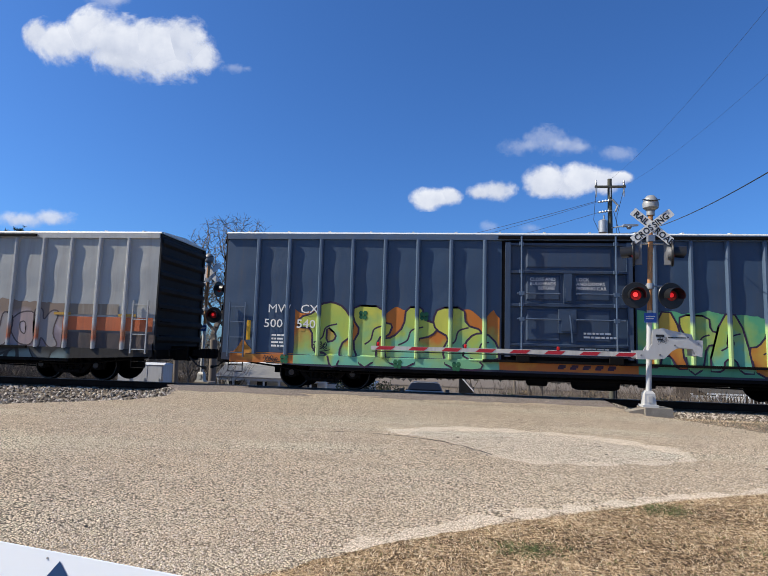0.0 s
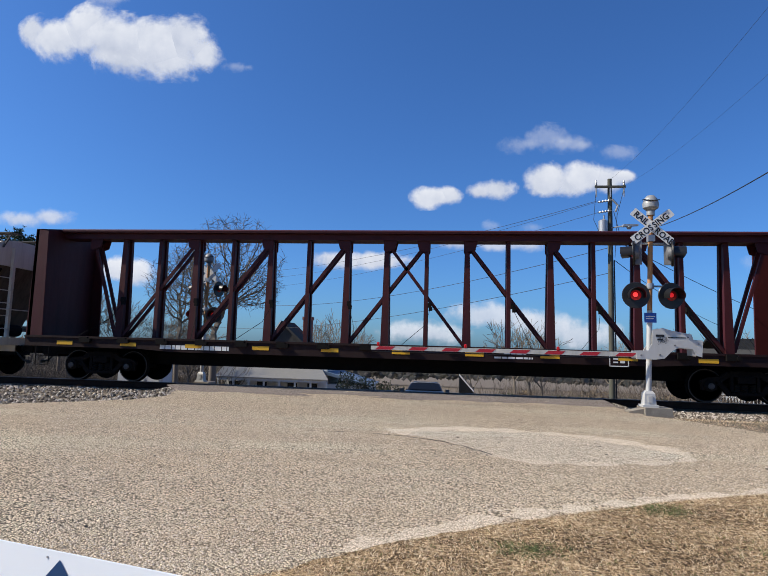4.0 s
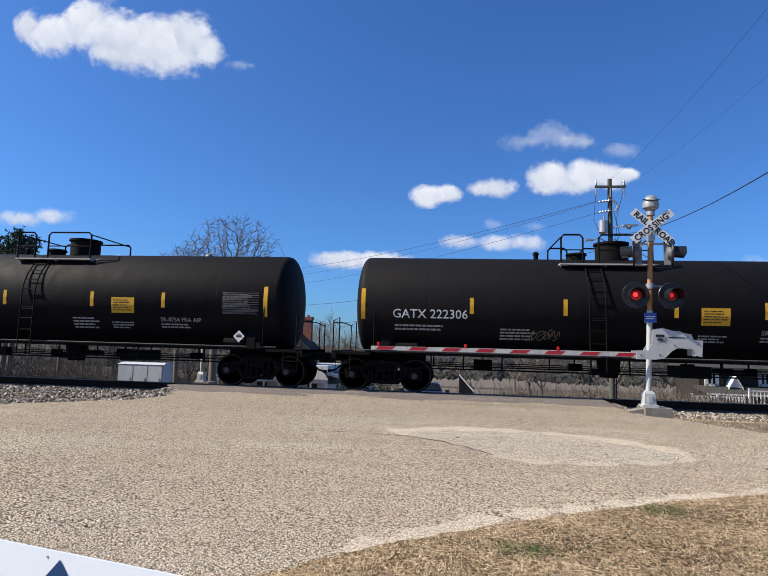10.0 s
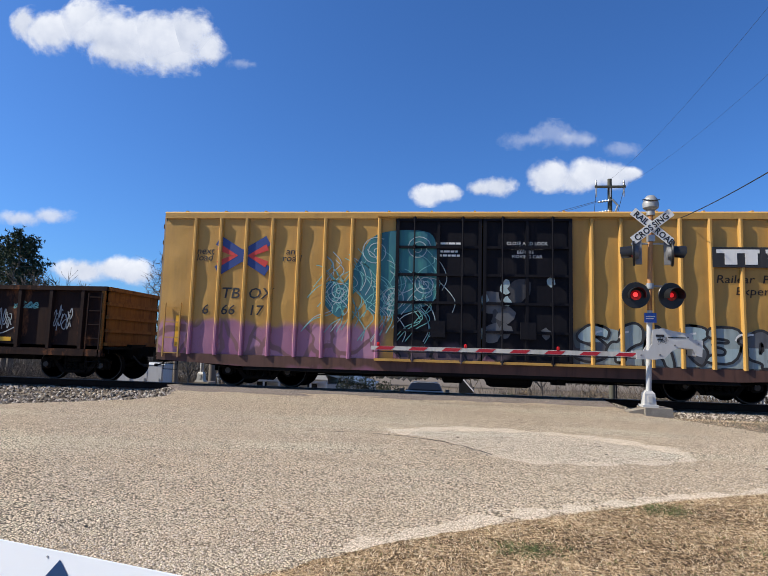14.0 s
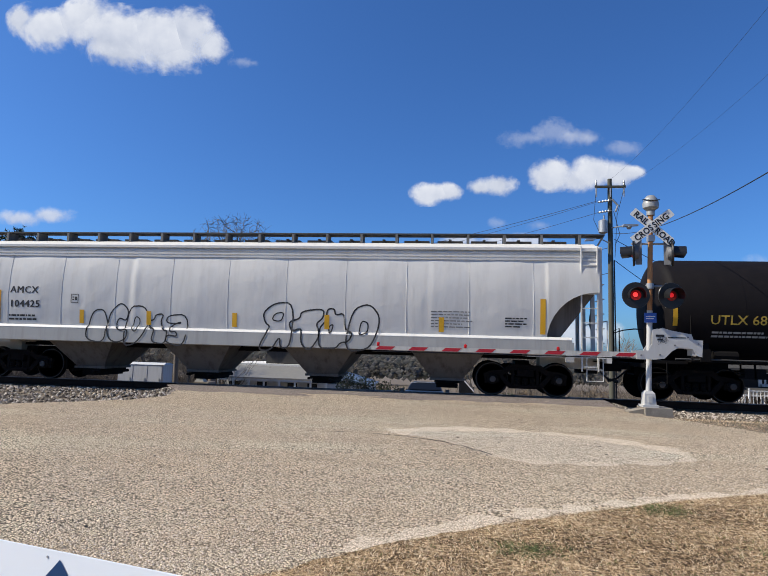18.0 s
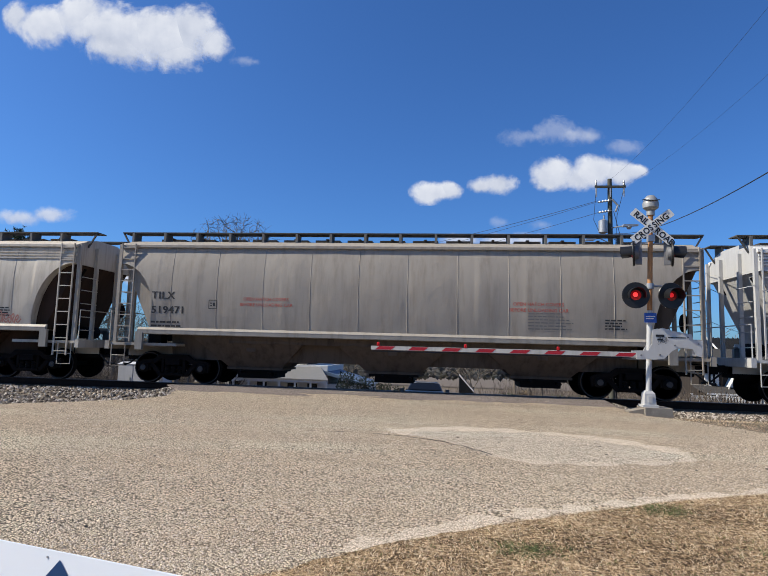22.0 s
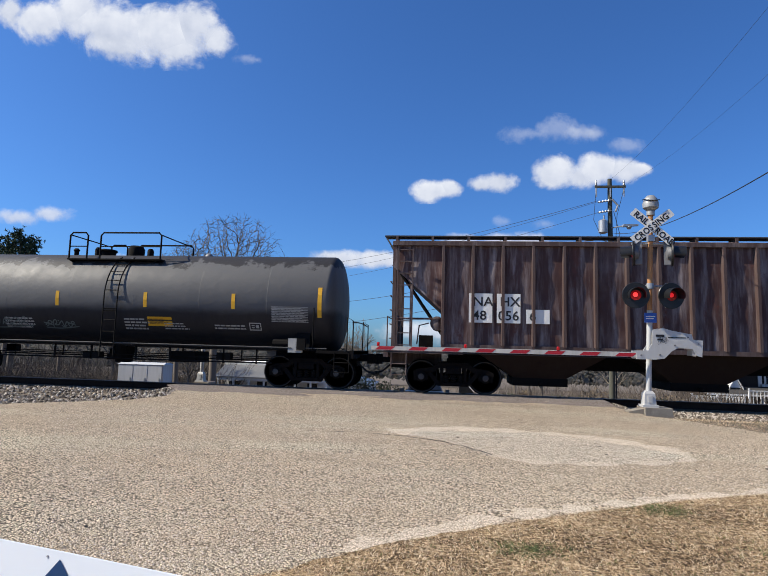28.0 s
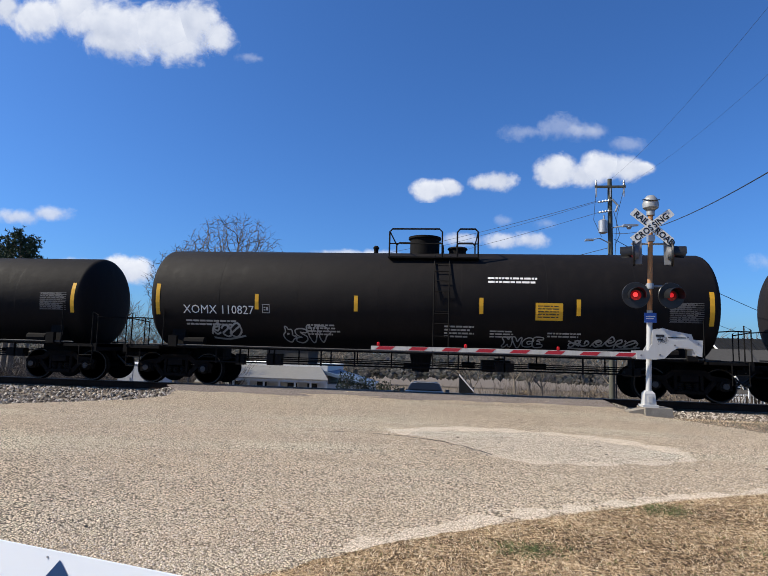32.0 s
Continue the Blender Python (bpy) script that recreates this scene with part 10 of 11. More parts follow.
# ---- houses and sheds ----
white_siding = paint("white_siding", (0.66, 0.65, 0.62), (0.4, 0.38, 0.34), 0.2, 0.6)
metal_roof = paint("pale_metal_roof", (0.17, 0.17, 0.165), (0.3, 0.28, 0.26), 0.3, 0.5)
dark_siding = paint("dark_brown_siding", (0.035, 0.028, 0.024), (0.07, 0.06, 0.05), 0.4, 0.85, gloss=0.15)
shingle = paint("grey_shingles", (0.06, 0.058, 0.056), (0.04, 0.038, 0.035), 0.4, 0.9, gloss=0.1)
dark_roof = paint("dark_metal_roof", (0.013, 0.014, 0.016), (0.035, 0.033, 0.03), 0.4, 0.7, gloss=0.1)
glass = plain("dark_window_glass", (0.012, 0.014, 0.017), 0.12, grain=0.0, gloss=0.25)
brick_mat = earthy("red_brick", [(0.3, (0.16, 0.05, 0.035)), (0.55, (0.26, 0.09, 0.06)), (0.8, (0.33, 0.15, 0.1))], 4.0, 0.9, 0.01)


def house():
    gx, gy, gz = -15.0, 31.0, -4.35
    o = thing("house", "white house with a pale metal porch roof and brick chimney", "house", pose(gx, gy, gz))
    part("wall", Mesh().box(-5.2, 4.3, 1.4, 9.0, 0, 3.9), white_siding, o)
    part("porch_roof", Mesh().loft([[(-5.0, -1.0, 2.72), (4.9, -1.0, 2.72), (4.9, -1.0, 2.80), (-5.0, -1.0, 2.80)], [(-5.2, 1.6, 3.75), (3.6, 1.6, 3.75), (3.6, 1.6, 3.83), (-5.2, 1.6, 3.83)]]), metal_roof, o, "pale grey porch roof")
    part("porch_beam", Mesh().box(-4.9, 4.8, -0.85, -0.7, 2.50, 2.72), white_siding, o)
    for k in range(8):
        part("porch_post", Mesh().box(-4.8 + 1.36 * k - 0.07, -4.8 + 1.36 * k + 0.07, -0.86, -0.70, 0.3, 2.5), white_siding, o)
    part("porch_floor", Mesh().box(-5.0, 4.9, -1.0, 1.4, 0, 0.3), concrete, o)
    for x in (-4.2, -1.6, 1.2, 3.0):
        w = part("window", Mesh().box(x - 0.45, x + 0.45, 1.32, 1.42, 0.9, 2.3), glass, o)
        part("window_frame", Mesh().box(x - 0.52, x - 0.45, 1.28, 1.4, 0.85, 2.36).box(x + 0.45, x + 0.52, 1.28, 1.4, 0.85, 2.36).box(x - 0.52, x + 0.52, 1.28, 1.4, 2.3, 2.38).box(x - 0.52, x + 0.52, 1.28, 1.4, 0.82, 0.9), white_siding, w)
    part("upper_wall", Mesh().box(-1.6, 2.3, 2.2, 6.0, 3.9, 5.6), shingle, o, "dark shingled upper wall")
    r_ = part("roof", Mesh().prism([(-1.95, 5.2), (-0.27, 7.8), (2.65, 5.2), (2.45, 5.1), (-0.27, 7.55), (-1.8, 5.1)], "y", 1.9, 6.4).prism([(-1.6, 5.3), (-0.27, 7.5), (2.2, 5.3)], "y", 2.1, 6.2), shingle, o, "dark shingle roof")
    part("roof_trim", Mesh().prism([(-2.0, 5.2), (-0.27, 7.9), (-0.27, 7.75), (-1.9, 5.2)], "y", 1.84, 1.9), white_siding, r_)
    c = part("chimney", Mesh().box(0.9, 1.7, 5.2, 6.0, 5.8, 8.3).box(0.83, 1.77, 5.13, 6.07, 8.1, 8.4), brick_mat, o, "red brick chimney")
    part("chimney_pot", Mesh().disc([(8.4, 0.14), (8.6, 0.12)], "z", 10, (1.3, 5.6, 0)), brick_mat, c)
    part("side_roof", Mesh().prism([(3.9, 3.2), (8.2, 2.2), (8.2, 2.3), (3.9, 3.5)], "y", 1.0, 7.5), plain("blue_grey_roof", (0.12, 0.17, 0.24), 0.5), o, "blue-grey lean-to roof")
    part("side_wall", Mesh().box(4.3, 7.9, 1.4, 7.2, 0, 2.3), white_siding, o)


house()
pale_panel = paint("pale_grey_panel", (0.50, 0.51, 0.52), (0.25, 0.24, 0.23), 0.4, 0.5)
o = thing("equipment_cabinet", "white metal signal equipment cabinet beside the track", "cabinet", pose(-16.3, 12.0, -1.8))
part("body", Mesh().box(-1.27, 1.27, -0.5, 0.5, 0.1, 1.80), pale_panel, o)
part("roof", Mesh().loft([[(-1.32, -0.55, 1.80), (1.32, -0.55, 1.80), (1.32, 0.55, 1.80), (-1.32, 0.55, 1.80)], [(-1.25, -0.2, 1.90), (1.25, -0.2, 1.90), (1.25, 0.2, 1.90), (-1.25, 0.2, 1.90)]]), pale_panel, o)
for x in (-1.2, -0.38, 0.44):
    d_ = part("door", Mesh().box(x, x + 0.76, -0.53, -0.5, 0.2, 1.72), pale_panel, o)
    part("door_handle", Mesh().box(x + 0.62, x + 0.67, -0.56, -0.53, 0.95, 1.1), grey_steel, d_)
part("plinth", Mesh().box(-1.3, 1.3, -0.52, 0.52, 0.0, 0.1), concrete, o)

grey_wood = paint("weathered_grey_boards", (0.15, 0.125, 0.10), (0.07, 0.06, 0.05), 0.5, 0.85)
o = thing("barn", "long building with a dark ribbed metal roof and white trim", "building", pose(25.5, 34, ground_height(25.5, 34)))
part("wall", Mesh().box(-1.0, 6, -2.0, 0.5, 0, 5.0), grey_wood, o)
part("roof", Mesh().prism([(-4.0, 4.75), (-4.0, 4.9), (1.0, 7.4), (6.0, 4.9), (6.0, 4.75), (1.0, 7.2)], "x", -3.3, 6.4), dark_roof, o, "dark ribbed metal roof")
m = Mesh()
for k in range(24):
    m.prism([(-4.0, 4.9), (1.0, 7.4), (1.0, 7.48), (-4.0, 4.98)], "x", -3.2 + 0.4 * k, -3.14 + 0.4 * k)
part("roof_ribs", m, dark_roof, o)
part("gable_trim", Mesh().prism([(-4.05, 4.8), (-4.05, 4.95), (1.0, 7.48), (1.0, 7.33)], "x", -3.38, -3.3), white_siding, o)
part("porch_gable", Mesh().prism([(1.4, 2.6), (4.2, 2.6), (2.8, 4.2)], "y", -4.8, -3.0), white_siding, o)
for x in (1.5, 4.1):
    part("porch_post", Mesh().box(x - 0.08, x + 0.08, -4.8, -4.64, 0, 2.6), white_siding, o)
for x in (-2.8, -0.6):
    part("window", Mesh().box(x - 0.5, x + 0.5, -3.04, -2.98, 1.5, 3.0), glass, o)

o = thing("cottage", "dark house with a low porch roof and white trim", "house", pose(20.4, 27.0, ground_height(20.4, 27.0)))
part("wall", Mesh().box(-2.0, 5.6, 0.6, 5.0, 0.0, 4.7), dark_siding, o, "dark brown board wall")
part("roof", Mesh().prism([(0.0, 4.7), (2.8, 6.1), (5.6, 4.7), (5.6, 4.55), (0.0, 4.55)], "x", -2.3, 5.9), shingle, o, "dark shingle roof")
part("porch_roof", Mesh().prism([(-1.6, 2.82), (-1.6, 2.94), (0.6, 3.35), (0.6, 3.2)], "x", -2.4, 5.8), shingle, o, "dark low porch roof")
part("porch_eave", Mesh().box(-2.4, 5.8, -1.66, -1.6, 2.80, 2.92), white_siding, o, "white eave board")
part("porch_gable", Mesh().prism([(-0.22, 3.30), (0.50, 3.30), (0.14, 4.10)], "y", -0.3, 0.6), white_siding, o, "small white gable")
part("gable_edge", Mesh().prism([(-0.36, 3.26), (0.14, 4.16), (0.64, 3.26), (0.64, 3.16), (0.14, 4.06), (-0.36, 3.16)], "y", -0.4, -0.3), white_siding, o)
for x0, x1, z0, z1 in ((-1.5, -0.75, 3.4, 4.5), (2.2, 2.9, 3.5, 4.4)):
    w = part("window", Mesh().box(x0, x1, 0.54, 0.62, z0, z1), glass, o)
    part("window_frame", Mesh().box(x0 - 0.12, x0 + 0.12, 0.48, 0.56, z0 - 0.1, z1 + 0.1).box(x1 - 0.12, x1 + 0.12, 0.48, 0.56, z0 - 0.1, z1 + 0.1).box(x0, x1, 0.48, 0.56, z1 - 0.1, z1 + 0.1).box(x0, x1, 0.48, 0.56, z0 - 0.1, z0 + 0.08).box((x0 + x1) / 2 - 0.06, (x0 + x1) / 2 + 0.06, 0.48, 0.56, z0, z1), white_siding, w, "white window frame")
for x in (-2.2, -0.4, 1.4, 3.2, 5.0):
    part("porch_post", Mesh().box(x - 0.05, x + 0.05, -1.5, -1.4, 0.0, 2.85), white_siding, o)

o = thing("white_fence", "white picket fence by a house", "fence", pose(16.8, 24.8, ground_height(16.8, 24.8)))
for k in range(17):
    part("picket", Mesh().box(0.2 * k, 0.2 * k + 0.07, -0.02, 0.02, 1.2, 2.62 - 0.04 * (k % 3)), white_siding, o)
part("rail", Mesh().box(-0.1, 3.4, 0.02, 0.06, 1.5, 1.58), white_siding, o)
part("rail", Mesh().box(-0.1, 3.4, 0.02, 0.08, 2.5, 2.6), white_siding, o)
for k in range(3):
    part("post", Mesh().box(-0.1 + 1.7 * k, 0.02 + 1.7 * k, -0.06, 0.06, 0, 2.72), white_siding, o)

o = thing("white_railing", "white metal railing of a porch stair", "railing", pose(20.5, 24.8, ground_height(20.5, 24.8)))
for k in range(14):
    part("baluster", Mesh().box(0.24 * k, 0.24 * k + 0.05, -0.02, 0.02, 1.2, 3.0), white_siding, o)
for z in (2.1, 3.0):
    part("rail", Mesh().box(-0.05, 3.3, -0.03, 0.03, z, z + 0.07), white_siding, o)
for x in (0.0, 1.6, 3.2):
    part("post", Mesh().box(x - 0.05, x + 0.05, -0.05, 0.05, 0, 3.2), white_siding, o)

o = thing("garden_shed", "low white shed with a pale roof", "shed", pose(16.2, 22.5, ground_height(16.2, 22.5)))
part("wall", Mesh().box(-0.9, 1.6, -1, 1, 0, 1.75), white_siding, o)
part("roof", Mesh().prism([(-1.2, 1.7), (2.0, 1.7), (2.0, 1.78), (0.4, 2.25), (-1.2, 1.78)], "y", -1.3, 1.3), metal_roof, o)
part("window", Mesh().box(-0.3, 0.3, -1.03, -0.99, 0.8, 1.4), glass, o)

o = thing("small_gable_roof", "little dark roof with a white edge beside the road", "shed", pose(0.9, 16.0, ground_height(0.9, 16.0)))
part("roof", Mesh().prism([(-0.32, 2.35), (0.45, 1.45), (0.45, 1.35), (-0.32, 1.35)], "y", -0.8, 0.8), dark_roof, o)
part("trim", Mesh().prism([(-0.34, 2.42), (0.48, 1.5), (0.48, 1.4), (-0.34, 2.3)], "y", -0.86, -0.8), white_siding, o)
part("wall", Mesh().box(-0.3, 0.42, -0.75, 0.75, 0, 1.36), grey_wood, o)


# ---- waiting car ----
def waiting_car(x, y):
    z = ground_height(x, y) + 0.03
    o = thing("car", "dark blue car waiting beyond the crossing", "car", pose(x, y, z, -8, 0, 0))
    car_glass = plain("tinted_car_glass", (0.006, 0.007, 0.009), 0.3, grain=0.0, gloss=0.12)
    body_mat = plain("dark_blue_car_paint", (0.010, 0.018, 0.034), 0.3, 0.0, grain=0.05, gloss=0.3)
    sec = [(-2.2, 0.55, 0.78, 0.80), (-2.1, 0.4, 0.9, 0.86), (-1.2, 0.35, 1.02, 0.90), (0.0, 0.35, 1.02, 0.92), (1.4, 0.35, 1.0, 0.92), (2.1, 0.4, 0.95, 0.86), (2.25, 0.55, 0.85, 0.78)]
    rings = []
    for yy, lo, hi, w in sec:
        rings.append([(-w * 0.92, yy, lo), (-w, yy, lo + 0.15), (-w, yy, hi - 0.15), (-w * 0.9, yy, hi), (w * 0.9, yy, hi), (w, yy, hi - 0.15), (w, yy, lo + 0.15), (w * 0.92, yy, lo)])
    part("body", Mesh().loft(rings), body_mat, o, smooth=50)
    roof = [[(-0.80, -1.0, 1.0), (0.80, -1.0, 1.0), (0.80, 1.7, 1.0), (-0.80, 1.7, 1.0)], [(-0.62, -0.3, 1.42), (0.62, -0.3, 1.42), (0.64, 1.2, 1.42), (-0.64, 1.2, 1.42)], [(-0.5, -0.1, 1.50), (0.5, -0.1, 1.50), (0.5, 1.0, 1.50), (-0.5, 1.0, 1.50)]]
    part("cabin", Mesh().loft(roof), body_mat, o, smooth=30)
    part("windscreen", Mesh().loft([[(-0.72, -0.96, 1.06), (0.72, -0.96, 1.06)], [(-0.56, -0.36, 1.40), (0.56, -0.36, 1.40)]], False, False), car_glass, o, at=pose(0, -0.02, 0.02))
    part("roof_edge", Mesh().tube([(-0.64, -0.32, 1.40), (-0.3, -0.36, 1.44), (0.3, -0.36, 1.44), (0.64, -0.32, 1.40)], 0.018, 6), grey_steel, o, "bright edge of the roof")
    part("wiper_cowl", Mesh().box(-0.70, 0.70, -1.06, -0.98, 1.0, 1.04), lamp_black, o)
    for s in (-1, 1):
        part("mirror", Mesh().box(s * 0.90, s * 1.08, -0.78, -0.68, 0.98, 1.12), body_mat, o)
        part("headlight", Mesh().disc([(-2.2, 0.05), (-2.14, 0.11), (-2.05, 0.11)], "y", 12, (s * 0.62, 0, 0.72)), sign_white, o)
        for yy in (-1.35, 1.4):
            w = part("wheel", Mesh().disc([(-0.1, 0.2), (-0.1, 0.32), (0.1, 0.32), (0.1, 0.2)], "x", 18, (s * 0.8, yy, 0.32)), rubber, o)
            part("rim", Mesh().disc([(-0.11, 0.02), (-0.105, 0.19), (0.105, 0.19), (0.11, 0.02)], "x", 14, (s * 0.8, yy, 0.32)), grey_steel, w)
    part("bumper", Mesh().box(-0.8, 0.8, -2.28, -2.15, 0.42, 0.6), body_mat, o)
    part("grille", Mesh().box(-0.45, 0.45, -2.27, -2.2, 0.64, 0.78), lamp_black, o)


waiting_car(-1.05, 8.6)

# ---- yard sign close to the camera ----
card = plain("white_corrugated_plastic", (0.76, 0.80, 0.85), 0.45, grain=0.05, scale=3.0)
SIGN = pose(-0.633, -15.727, 0.65, -2, 0, -13.2)
sign = thing("yard_sign", "white plastic yard sign with a blue mark on wire legs", "yard sign", SIGN)
part("board", Mesh().box(-0.66, 0.03, -0.002, 0.002, -0.46, 0.0), card, sign)
part("mark", Mesh().add([(-0.442, -0.004, -0.08), (-0.326, -0.004, -0.08), (-0.384, -0.004, -0.0185), (-0.384, -0.004, -0.15)], [(0, 1, 2), (0, 3, 1)]), plain("blue_print", (0.006, 0.045, 0.14), 0.5), sign, "blue printed diamond")
part("grommet", Mesh().disc([(-0.004, 0.003), (0.004, 0.003)], "y", 8, (-0.43, 0, -0.018)), grey_steel, sign)
for x in (-0.5, -0.14):
    part("leg", Mesh().tube([(x, 0.004, -0.3), (x, 0.004, -1.02)], 0.003, 6), grey_steel, sign)
nods = ((0.0, -0.4), (1.0, -0.9), (2.0, -1.0), (3.0, 0.0), (6.0, 0.0), (14.0, 0.1), (22.0, 0.0), (24.0, 1.6), (25.0, 1.6), (25.5, 1.1), (27.5, 0.2), (32.0, 0.0))
DRIFT.append((sign, [(t, SIGN @ pose(0, 0, 0, 0, a, 0)) for t, a in nods]))


# ---- clouds ----
def cloud_mat(name, soft, thin, ragged=1.1):
    m = bpy.data.materials.new(name)
    m.use_nodes = True
    nt = m.node_tree
    nt.nodes.remove(nt.nodes["Principled BSDF"])
    tc = nt.nodes.new("ShaderNodeTexCoord")
    at, gen = tc.outputs["Object"], tc.outputs["Generated"]
    sub = nt.nodes.new("ShaderNodeVectorMath")
    sub.operation = "SUBTRACT"
    link(nt, gen, sub.inputs[0])
    sub.inputs[1].default_value = (0.5, 0.5, 0.46)
    flat = nt.nodes.new("ShaderNodeVectorMath")
    flat.operation = "MULTIPLY"
    link(nt, sub.outputs[0], flat.inputs[0])
    flat.inputs[1].default_value = (2.0, 0.0, 2.05)
    ln = nt.nodes.new("ShaderNodeVectorMath")
    ln.operation = "LENGTH"
    link(nt, flat.outputs[0], ln.inputs[0])
    own = nt.nodes.new("ShaderNodeObjectInfo")
    off = nt.nodes.new("ShaderNodeVectorMath")
    off.operation = "MULTIPLY_ADD"
    link(nt, own.outputs["Random"], off.inputs[0])
    off.inputs[1].default_value = (3000, 900, 1700)
    link(nt, at, off.inputs[2])
    n1 = noise_of(nt, off.outputs[0], 0.020, 8, 0.55)
    n2 = noise_of(nt, off.outputs[0], 0.075, 7, 0.62)
    body = maths(nt, "SUBTRACT", maths(nt, "ADD", maths(nt, "MULTIPLY", maths(nt, "SUBTRACT", n1, 0.5), ragged), 0.91), ln.outputs["Value"])
    body = maths(nt, "ADD", body, maths(nt, "MULTIPLY", maths(nt, "SUBTRACT", n2, 0.5), 0.42 * ragged))
    alpha = maths(nt, "MULTIPLY", step(nt, body, 0.0, soft), thin)
    sep = nt.nodes.new("ShaderNodeSeparateXYZ")
    link(nt, gen, sep.inputs[0])
    # Cloud shading is in the colour: grey-blue undersides, white tops
    tone = maths(nt, "ADD", maths(nt, "MULTIPLY", sep.outputs["Z"], 0.42), maths(nt, "MULTIPLY", n1, 0.85))
    col = ramp(nt, tone, [(0.30, (0.50, 0.56, 0.70)), (0.55, (0.66, 0.71, 0.83)), (0.88, (0.88, 0.91, 0.98))])
    # The puffs glow by emission in place of sunlight on them
    em = nt.nodes.new("ShaderNodeEmission")
    link(nt, col, em.inputs["Color"])
    em.inputs["Strength"].default_value = 0.70
    tr = nt.nodes.new("ShaderNodeBsdfTransparent")
    mx = nt.nodes.new("ShaderNodeMixShader")
    link(nt, alpha, mx.inputs[0])
    link(nt, tr.outputs[0], mx.inputs[1])
    link(nt, em.outputs[0], mx.inputs[2])
    link(nt, mx.outputs[0], nt.nodes["Material Output"].inputs["Surface"])
    return m


puffy, wispy, hazy = cloud_mat("white_cumulus", 0.55, 1.0), cloud_mat("thin_wisp", 0.9, 0.30, 2.0), cloud_mat("soft_low_cloud", 0.7, 0.80, 1.3)
FWD = AHEAD.normalized()
RIGHT_V = FWD.cross(Vector((0, 0, 1))).normalized()
UP_V = RIGHT_V.cross(FWD)
c_, s_ = math.cos(radians(1.62)), math.sin(radians(1.62))
CAM_R, CAM_U = RIGHT_V * c_ + UP_V * s_, UP_V * c_ - RIGHT_V * s_
FAR = 1000.0


def sky_place(u, v):
    """A place in the sky; u, v: tangents to the right and up of the view's axis."""
    return EYE + (FWD + CAM_R * u + CAM_U * v) * FAR


def cloud(label, mat_, lobes):
    """A bank of cloud made of puffs; each puff: u, v, half width, half height, drift in u and v by the end."""
    uc, vc = sum(q[0] for q in lobes) / len(lobes), sum(q[1] for q in lobes) / len(lobes)
    home = Matrix.Translation(sky_place(uc, vc)) @ pose(0, 0, 0, 6, 0, 6.8)
    bank = thing("cloud", label, "cloud", home, "clouds")
    back_ = home.inverted()
    for n_, (u, v_, hw, hh, du, dv) in enumerate(lobes):
        w, t = hw * FAR * 1.30, hh * FAR * 1.30
        m, nx, nz = Mesh(), 20, 12
        v = []
        for j in range(nz + 1):
            for i in range(nx + 1):
                a, b = 2 * i / nx - 1, 2 * j / nz - 1
                d = max(0.0, 1 - a * a * 0.95 - b * b * 0.95)
                v.append((a * w, -math.sqrt(d) * t * 0.6 - n_ * 0.9, b * t))
        k = nx + 1
        m.add(v, [(j * k + i, j * k + i + 1, (j + 1) * k + i + 1, (j + 1) * k + i) for j in range(nz) for i in range(nx)])
        puff = part("puff", m, mat_, bank, smooth=90)
        rows = [(t_, back_ @ Matrix.Translation(sky_place(u + du * t_ / 32, v_ + dv * t_ / 32)) @ pose(0, 0, 0, 6, 0, 6.8)) for t_ in (0.0, 8.0, 16.0, 24.0, 32.0)]
        puff.matrix_basis = rows[0][1]
        DRIFT.append((puff, rows))


cloud("large white fair-weather cloud in the blue sky", puffy, [(-0.6052, 0.4452, 0.0296, 0.0296, -0.0504, 0.0452), (-0.5600, 0.4313, 0.0504, 0.0365, -0.0400, 0.0417), (-0.5035, 0.4487, 0.0487, 0.0435, -0.0226, 0.0365), (-0.4600, 0.4243, 0.0730, 0.0487, -0.0122, 0.0296), (-0.3948, 0.4261, 0.0678, 0.0452, 0.0104, 0.0296), (-0.3470, 0.4313, 0.0452, 0.0435, 0.0226, 0.0330), (-0.4470, 0.3965, 0.0574, 0.0313, -0.0122, 0.0296), (-0.3774, 0.3965, 0.0574, 0.0313, 0.0139, 0.0296), (-0.3148, 0.4026, 0.0278, 0.0296, 0.0278, 0.0348)])
cloud("thin wisp of white cloud", wispy, [(-0.4948, 0.5078, 0.0365, 0.0104, -0.0087, 0.0348), (-0.4687, 0.5096, 0.0217, 0.0070, 0.0000, 0.0348)])
cloud("row of small white clouds low in the sky", puffy, [(0.0840, 0.1593, 0.0366, 0.0189, 0.0000, 0.0155), (0.1145, 0.1632, 0.0255, 0.0166, 0.0000, 0.0155), (0.1690, 0.1690, 0.0250, 0.0140, 0.0028, 0.0166), (0.1985, 0.1740, 0.0330, 0.0190, 0.0028, 0.0166)])
cloud("white cumulus cloud low in the sky", puffy, [(0.2740, 0.1800, 0.0290, 0.0215, 0.0177, 0.0177), (0.2850, 0.1926, 0.0377, 0.0277, 0.0194, 0.0189), (0.3197, 0.1815, 0.0366, 0.0211, 0.0277, 0.0189), (0.3446, 0.1943, 0.0355, 0.0277, 0.0344, 0.0200), (0.3807, 0.1887, 0.0388, 0.0233, 0.0416, 0.0222), (0.4195, 0.1943, 0.0200, 0.0122, 0.0388, 0.0166)])
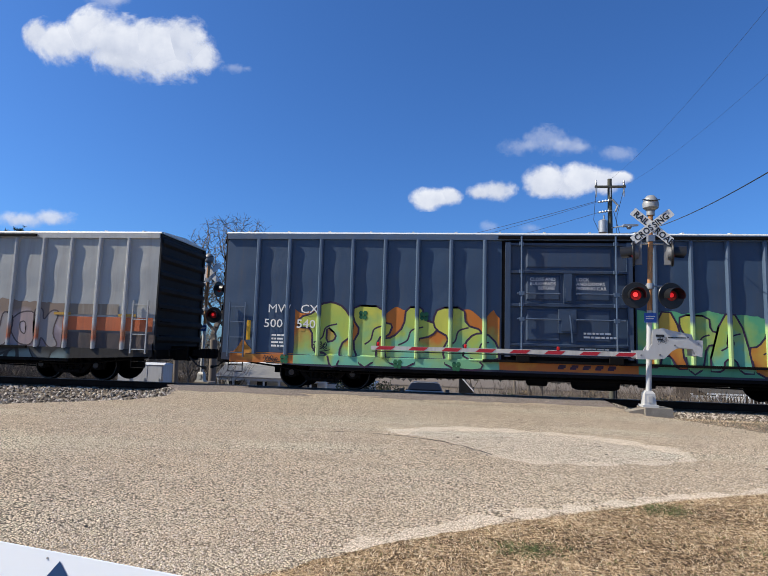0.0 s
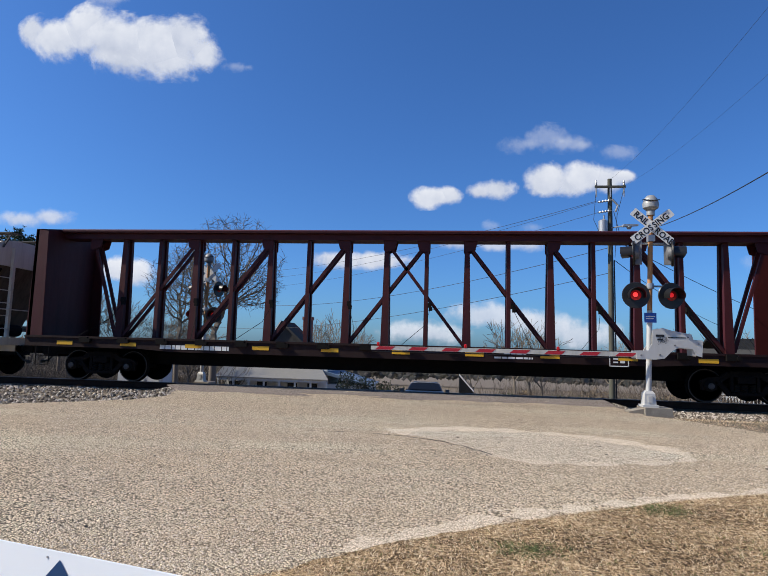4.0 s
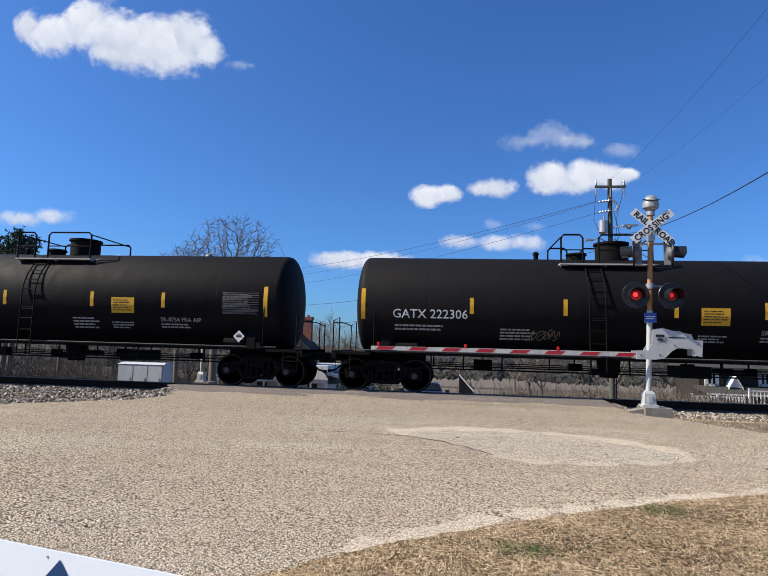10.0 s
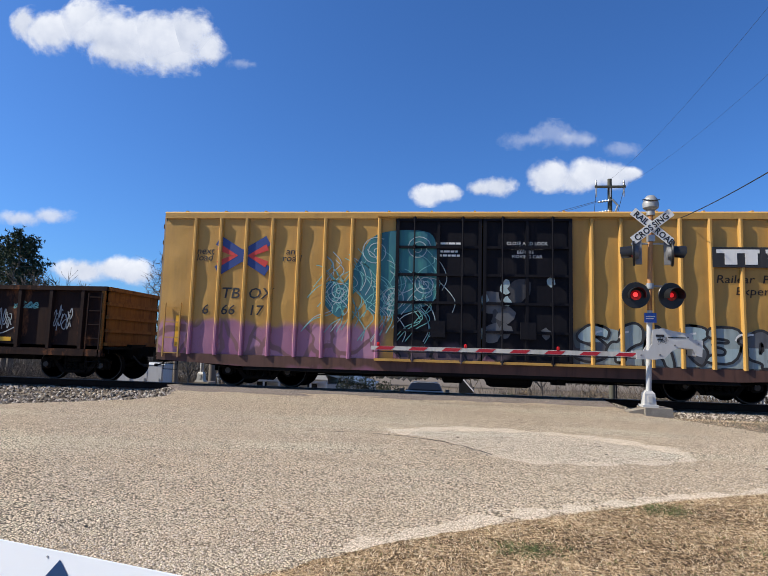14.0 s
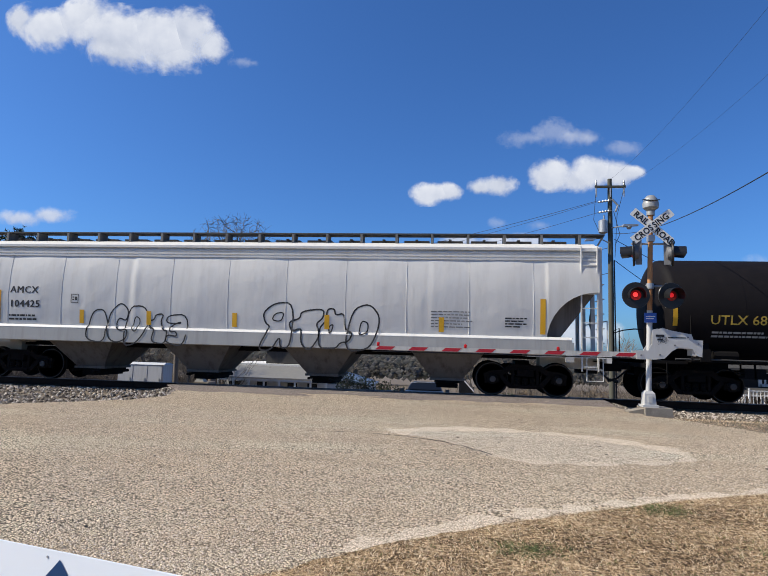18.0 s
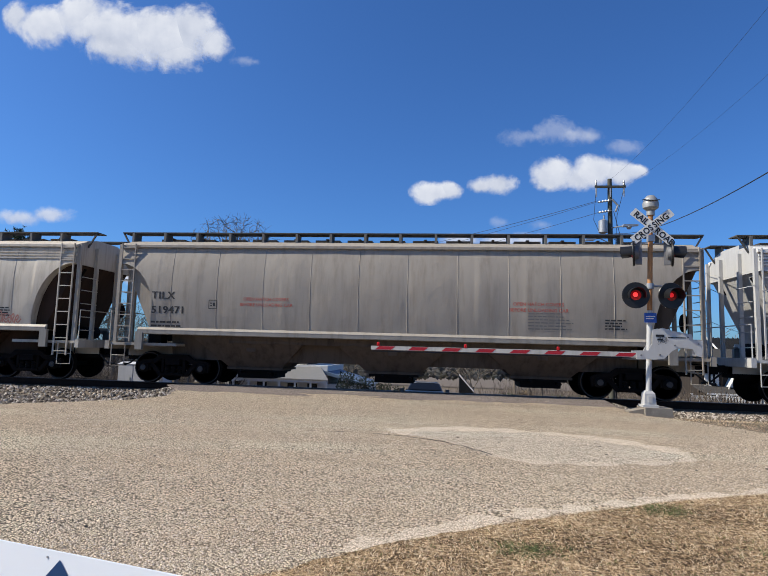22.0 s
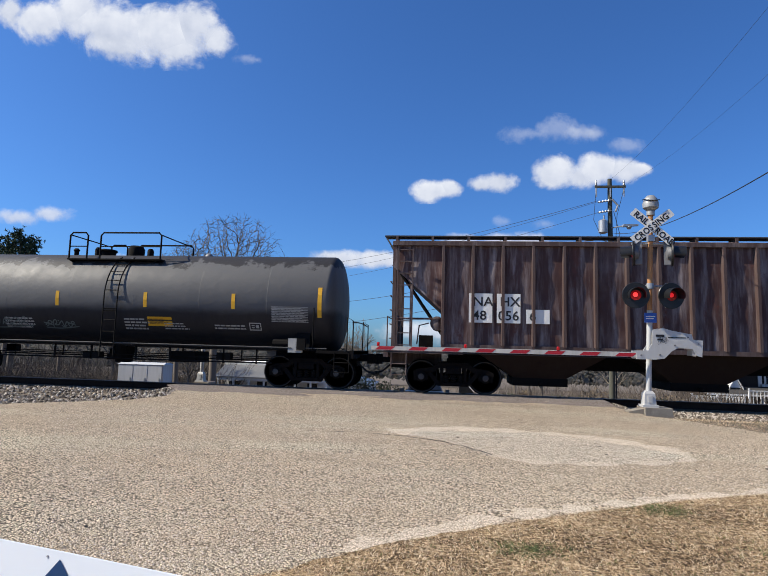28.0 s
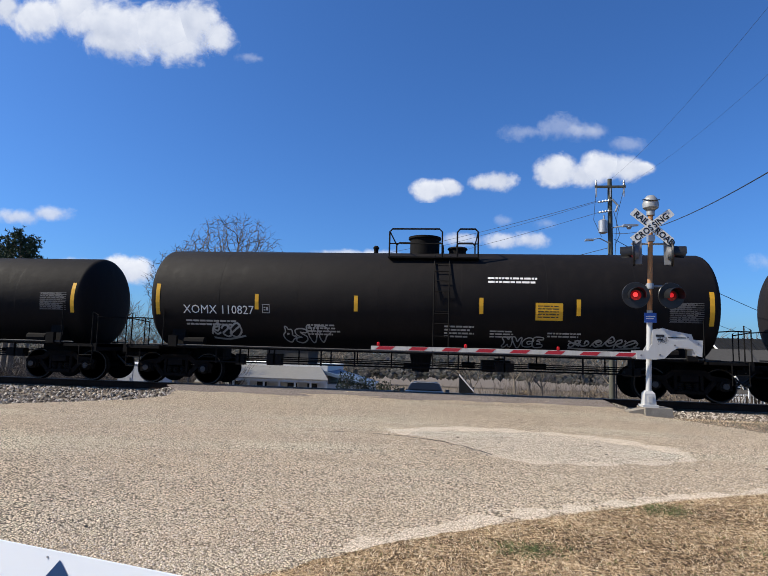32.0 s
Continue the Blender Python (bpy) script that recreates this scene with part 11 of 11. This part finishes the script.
cloud("thin wispy cloud above the others", wispy, [(0.2420, 0.2508, 0.0399, 0.0144, 0.0000, 0.0250), (0.2809, 0.2619, 0.0527, 0.0233, 0.0250, 0.0211), (0.3252, 0.2536, 0.0388, 0.0166, 0.0333, 0.0250), (0.3419, 0.2481, 0.0333, 0.0122, 0.0222, 0.0277)])
cloud("thin wisp of white cloud", wispy, [(0.4140, 0.2370, 0.0333, 0.0122, 0.0166, 0.0166)])
cloud("faint small white cloud wisp", wispy, [(0.1894, 0.1094, 0.0189, 0.0111, 0.0250, 0.0100), (0.2587, 0.1066, 0.0189, 0.0100, 0.0277, 0.0083)])
cloud("soft cloud bank near the horizon", hazy, [(0.1311, 0.0817, 0.0399, 0.0144, 0.0055, 0.0055), (0.1977, 0.0789, 0.0388, 0.0144, 0.0111, 0.0055), (0.2476, 0.0778, 0.0333, 0.0166, 0.0111, 0.0067)])
cloud("soft cloud bank near the horizon", hazy, [(-0.6383, 0.1217, 0.0504, 0.0157, -0.0070, 0.0052), (-0.5861, 0.1252, 0.0348, 0.0139, -0.0017, 0.0070)])
cloud("white cloud bank near the horizon", puffy, [(-0.5296, 0.0313, 0.0522, 0.0226, 0.0000, 0.0035), (-0.4643, 0.0348, 0.0417, 0.0209, 0.0000, 0.0035), (-0.4339, 0.0278, 0.0348, 0.0226, 0.0000, 0.0035)])
cloud("white cloud bank near the horizon", puffy, [(-0.0817, 0.0504, 0.0609, 0.0174, 0.0000, 0.0035), (-0.0122, 0.0504, 0.0522, 0.0174, 0.0000, 0.0035)])
cloud("pale cloud bank low over the horizon", hazy, [(0.1878, -0.0452, 0.0783, 0.0226, 0.0000, 0.0026), (0.2748, -0.0626, 0.0609, 0.0261, 0.0000, 0.0026), (0.3443, -0.0800, 0.0696, 0.0296, 0.0000, 0.0026), (0.0661, -0.0783, 0.0783, 0.0209, 0.0000, 0.0026)])
cloud("faint small white cloud wisp", wispy, [(0.6617, 0.0417, 0.0348, 0.0157, 0.0087, 0.0035)])
cloud("faint small white cloud wisp", wispy, [(-0.2643, 0.3896, 0.0226, 0.0087, 0.0261, 0.0191), (-0.2426, 0.3878, 0.0157, 0.0070, 0.0209, 0.0174)])


def motions():
    def run(t):
        return 15.88 * t + 0.006 * t * t

    for car, place, sets in TRAIN:
        walk(car, [(float(t), pose(place + run(t), 0, 0)) for t in range(0, 33, 2)])
        rows = []
        for k in range(0, 961):
            t = k / 30
            x = place + run(t)
            if -24 < x < 22:
                rows.append((t, run(t) / 0.457))
        if not rows:
            continue
        if rows[0][0] > 0:
            rows.insert(0, (0.0, rows[0][1]))
        if rows[-1][0] < 32:
            rows.append((32.0, rows[-1][1]))
        turns = [(t, pose(0, 0, 0, 0, math.degrees(a) % 360.0, 0)) for t, a in rows]
        for w in sets:
            o = Matrix.Translation(w.matrix_basis.translation)
            walk(w, [(t, o @ q) for t, q in turns])
    for ob, rows in DRIFT:
        walk(ob, rows)


motions()
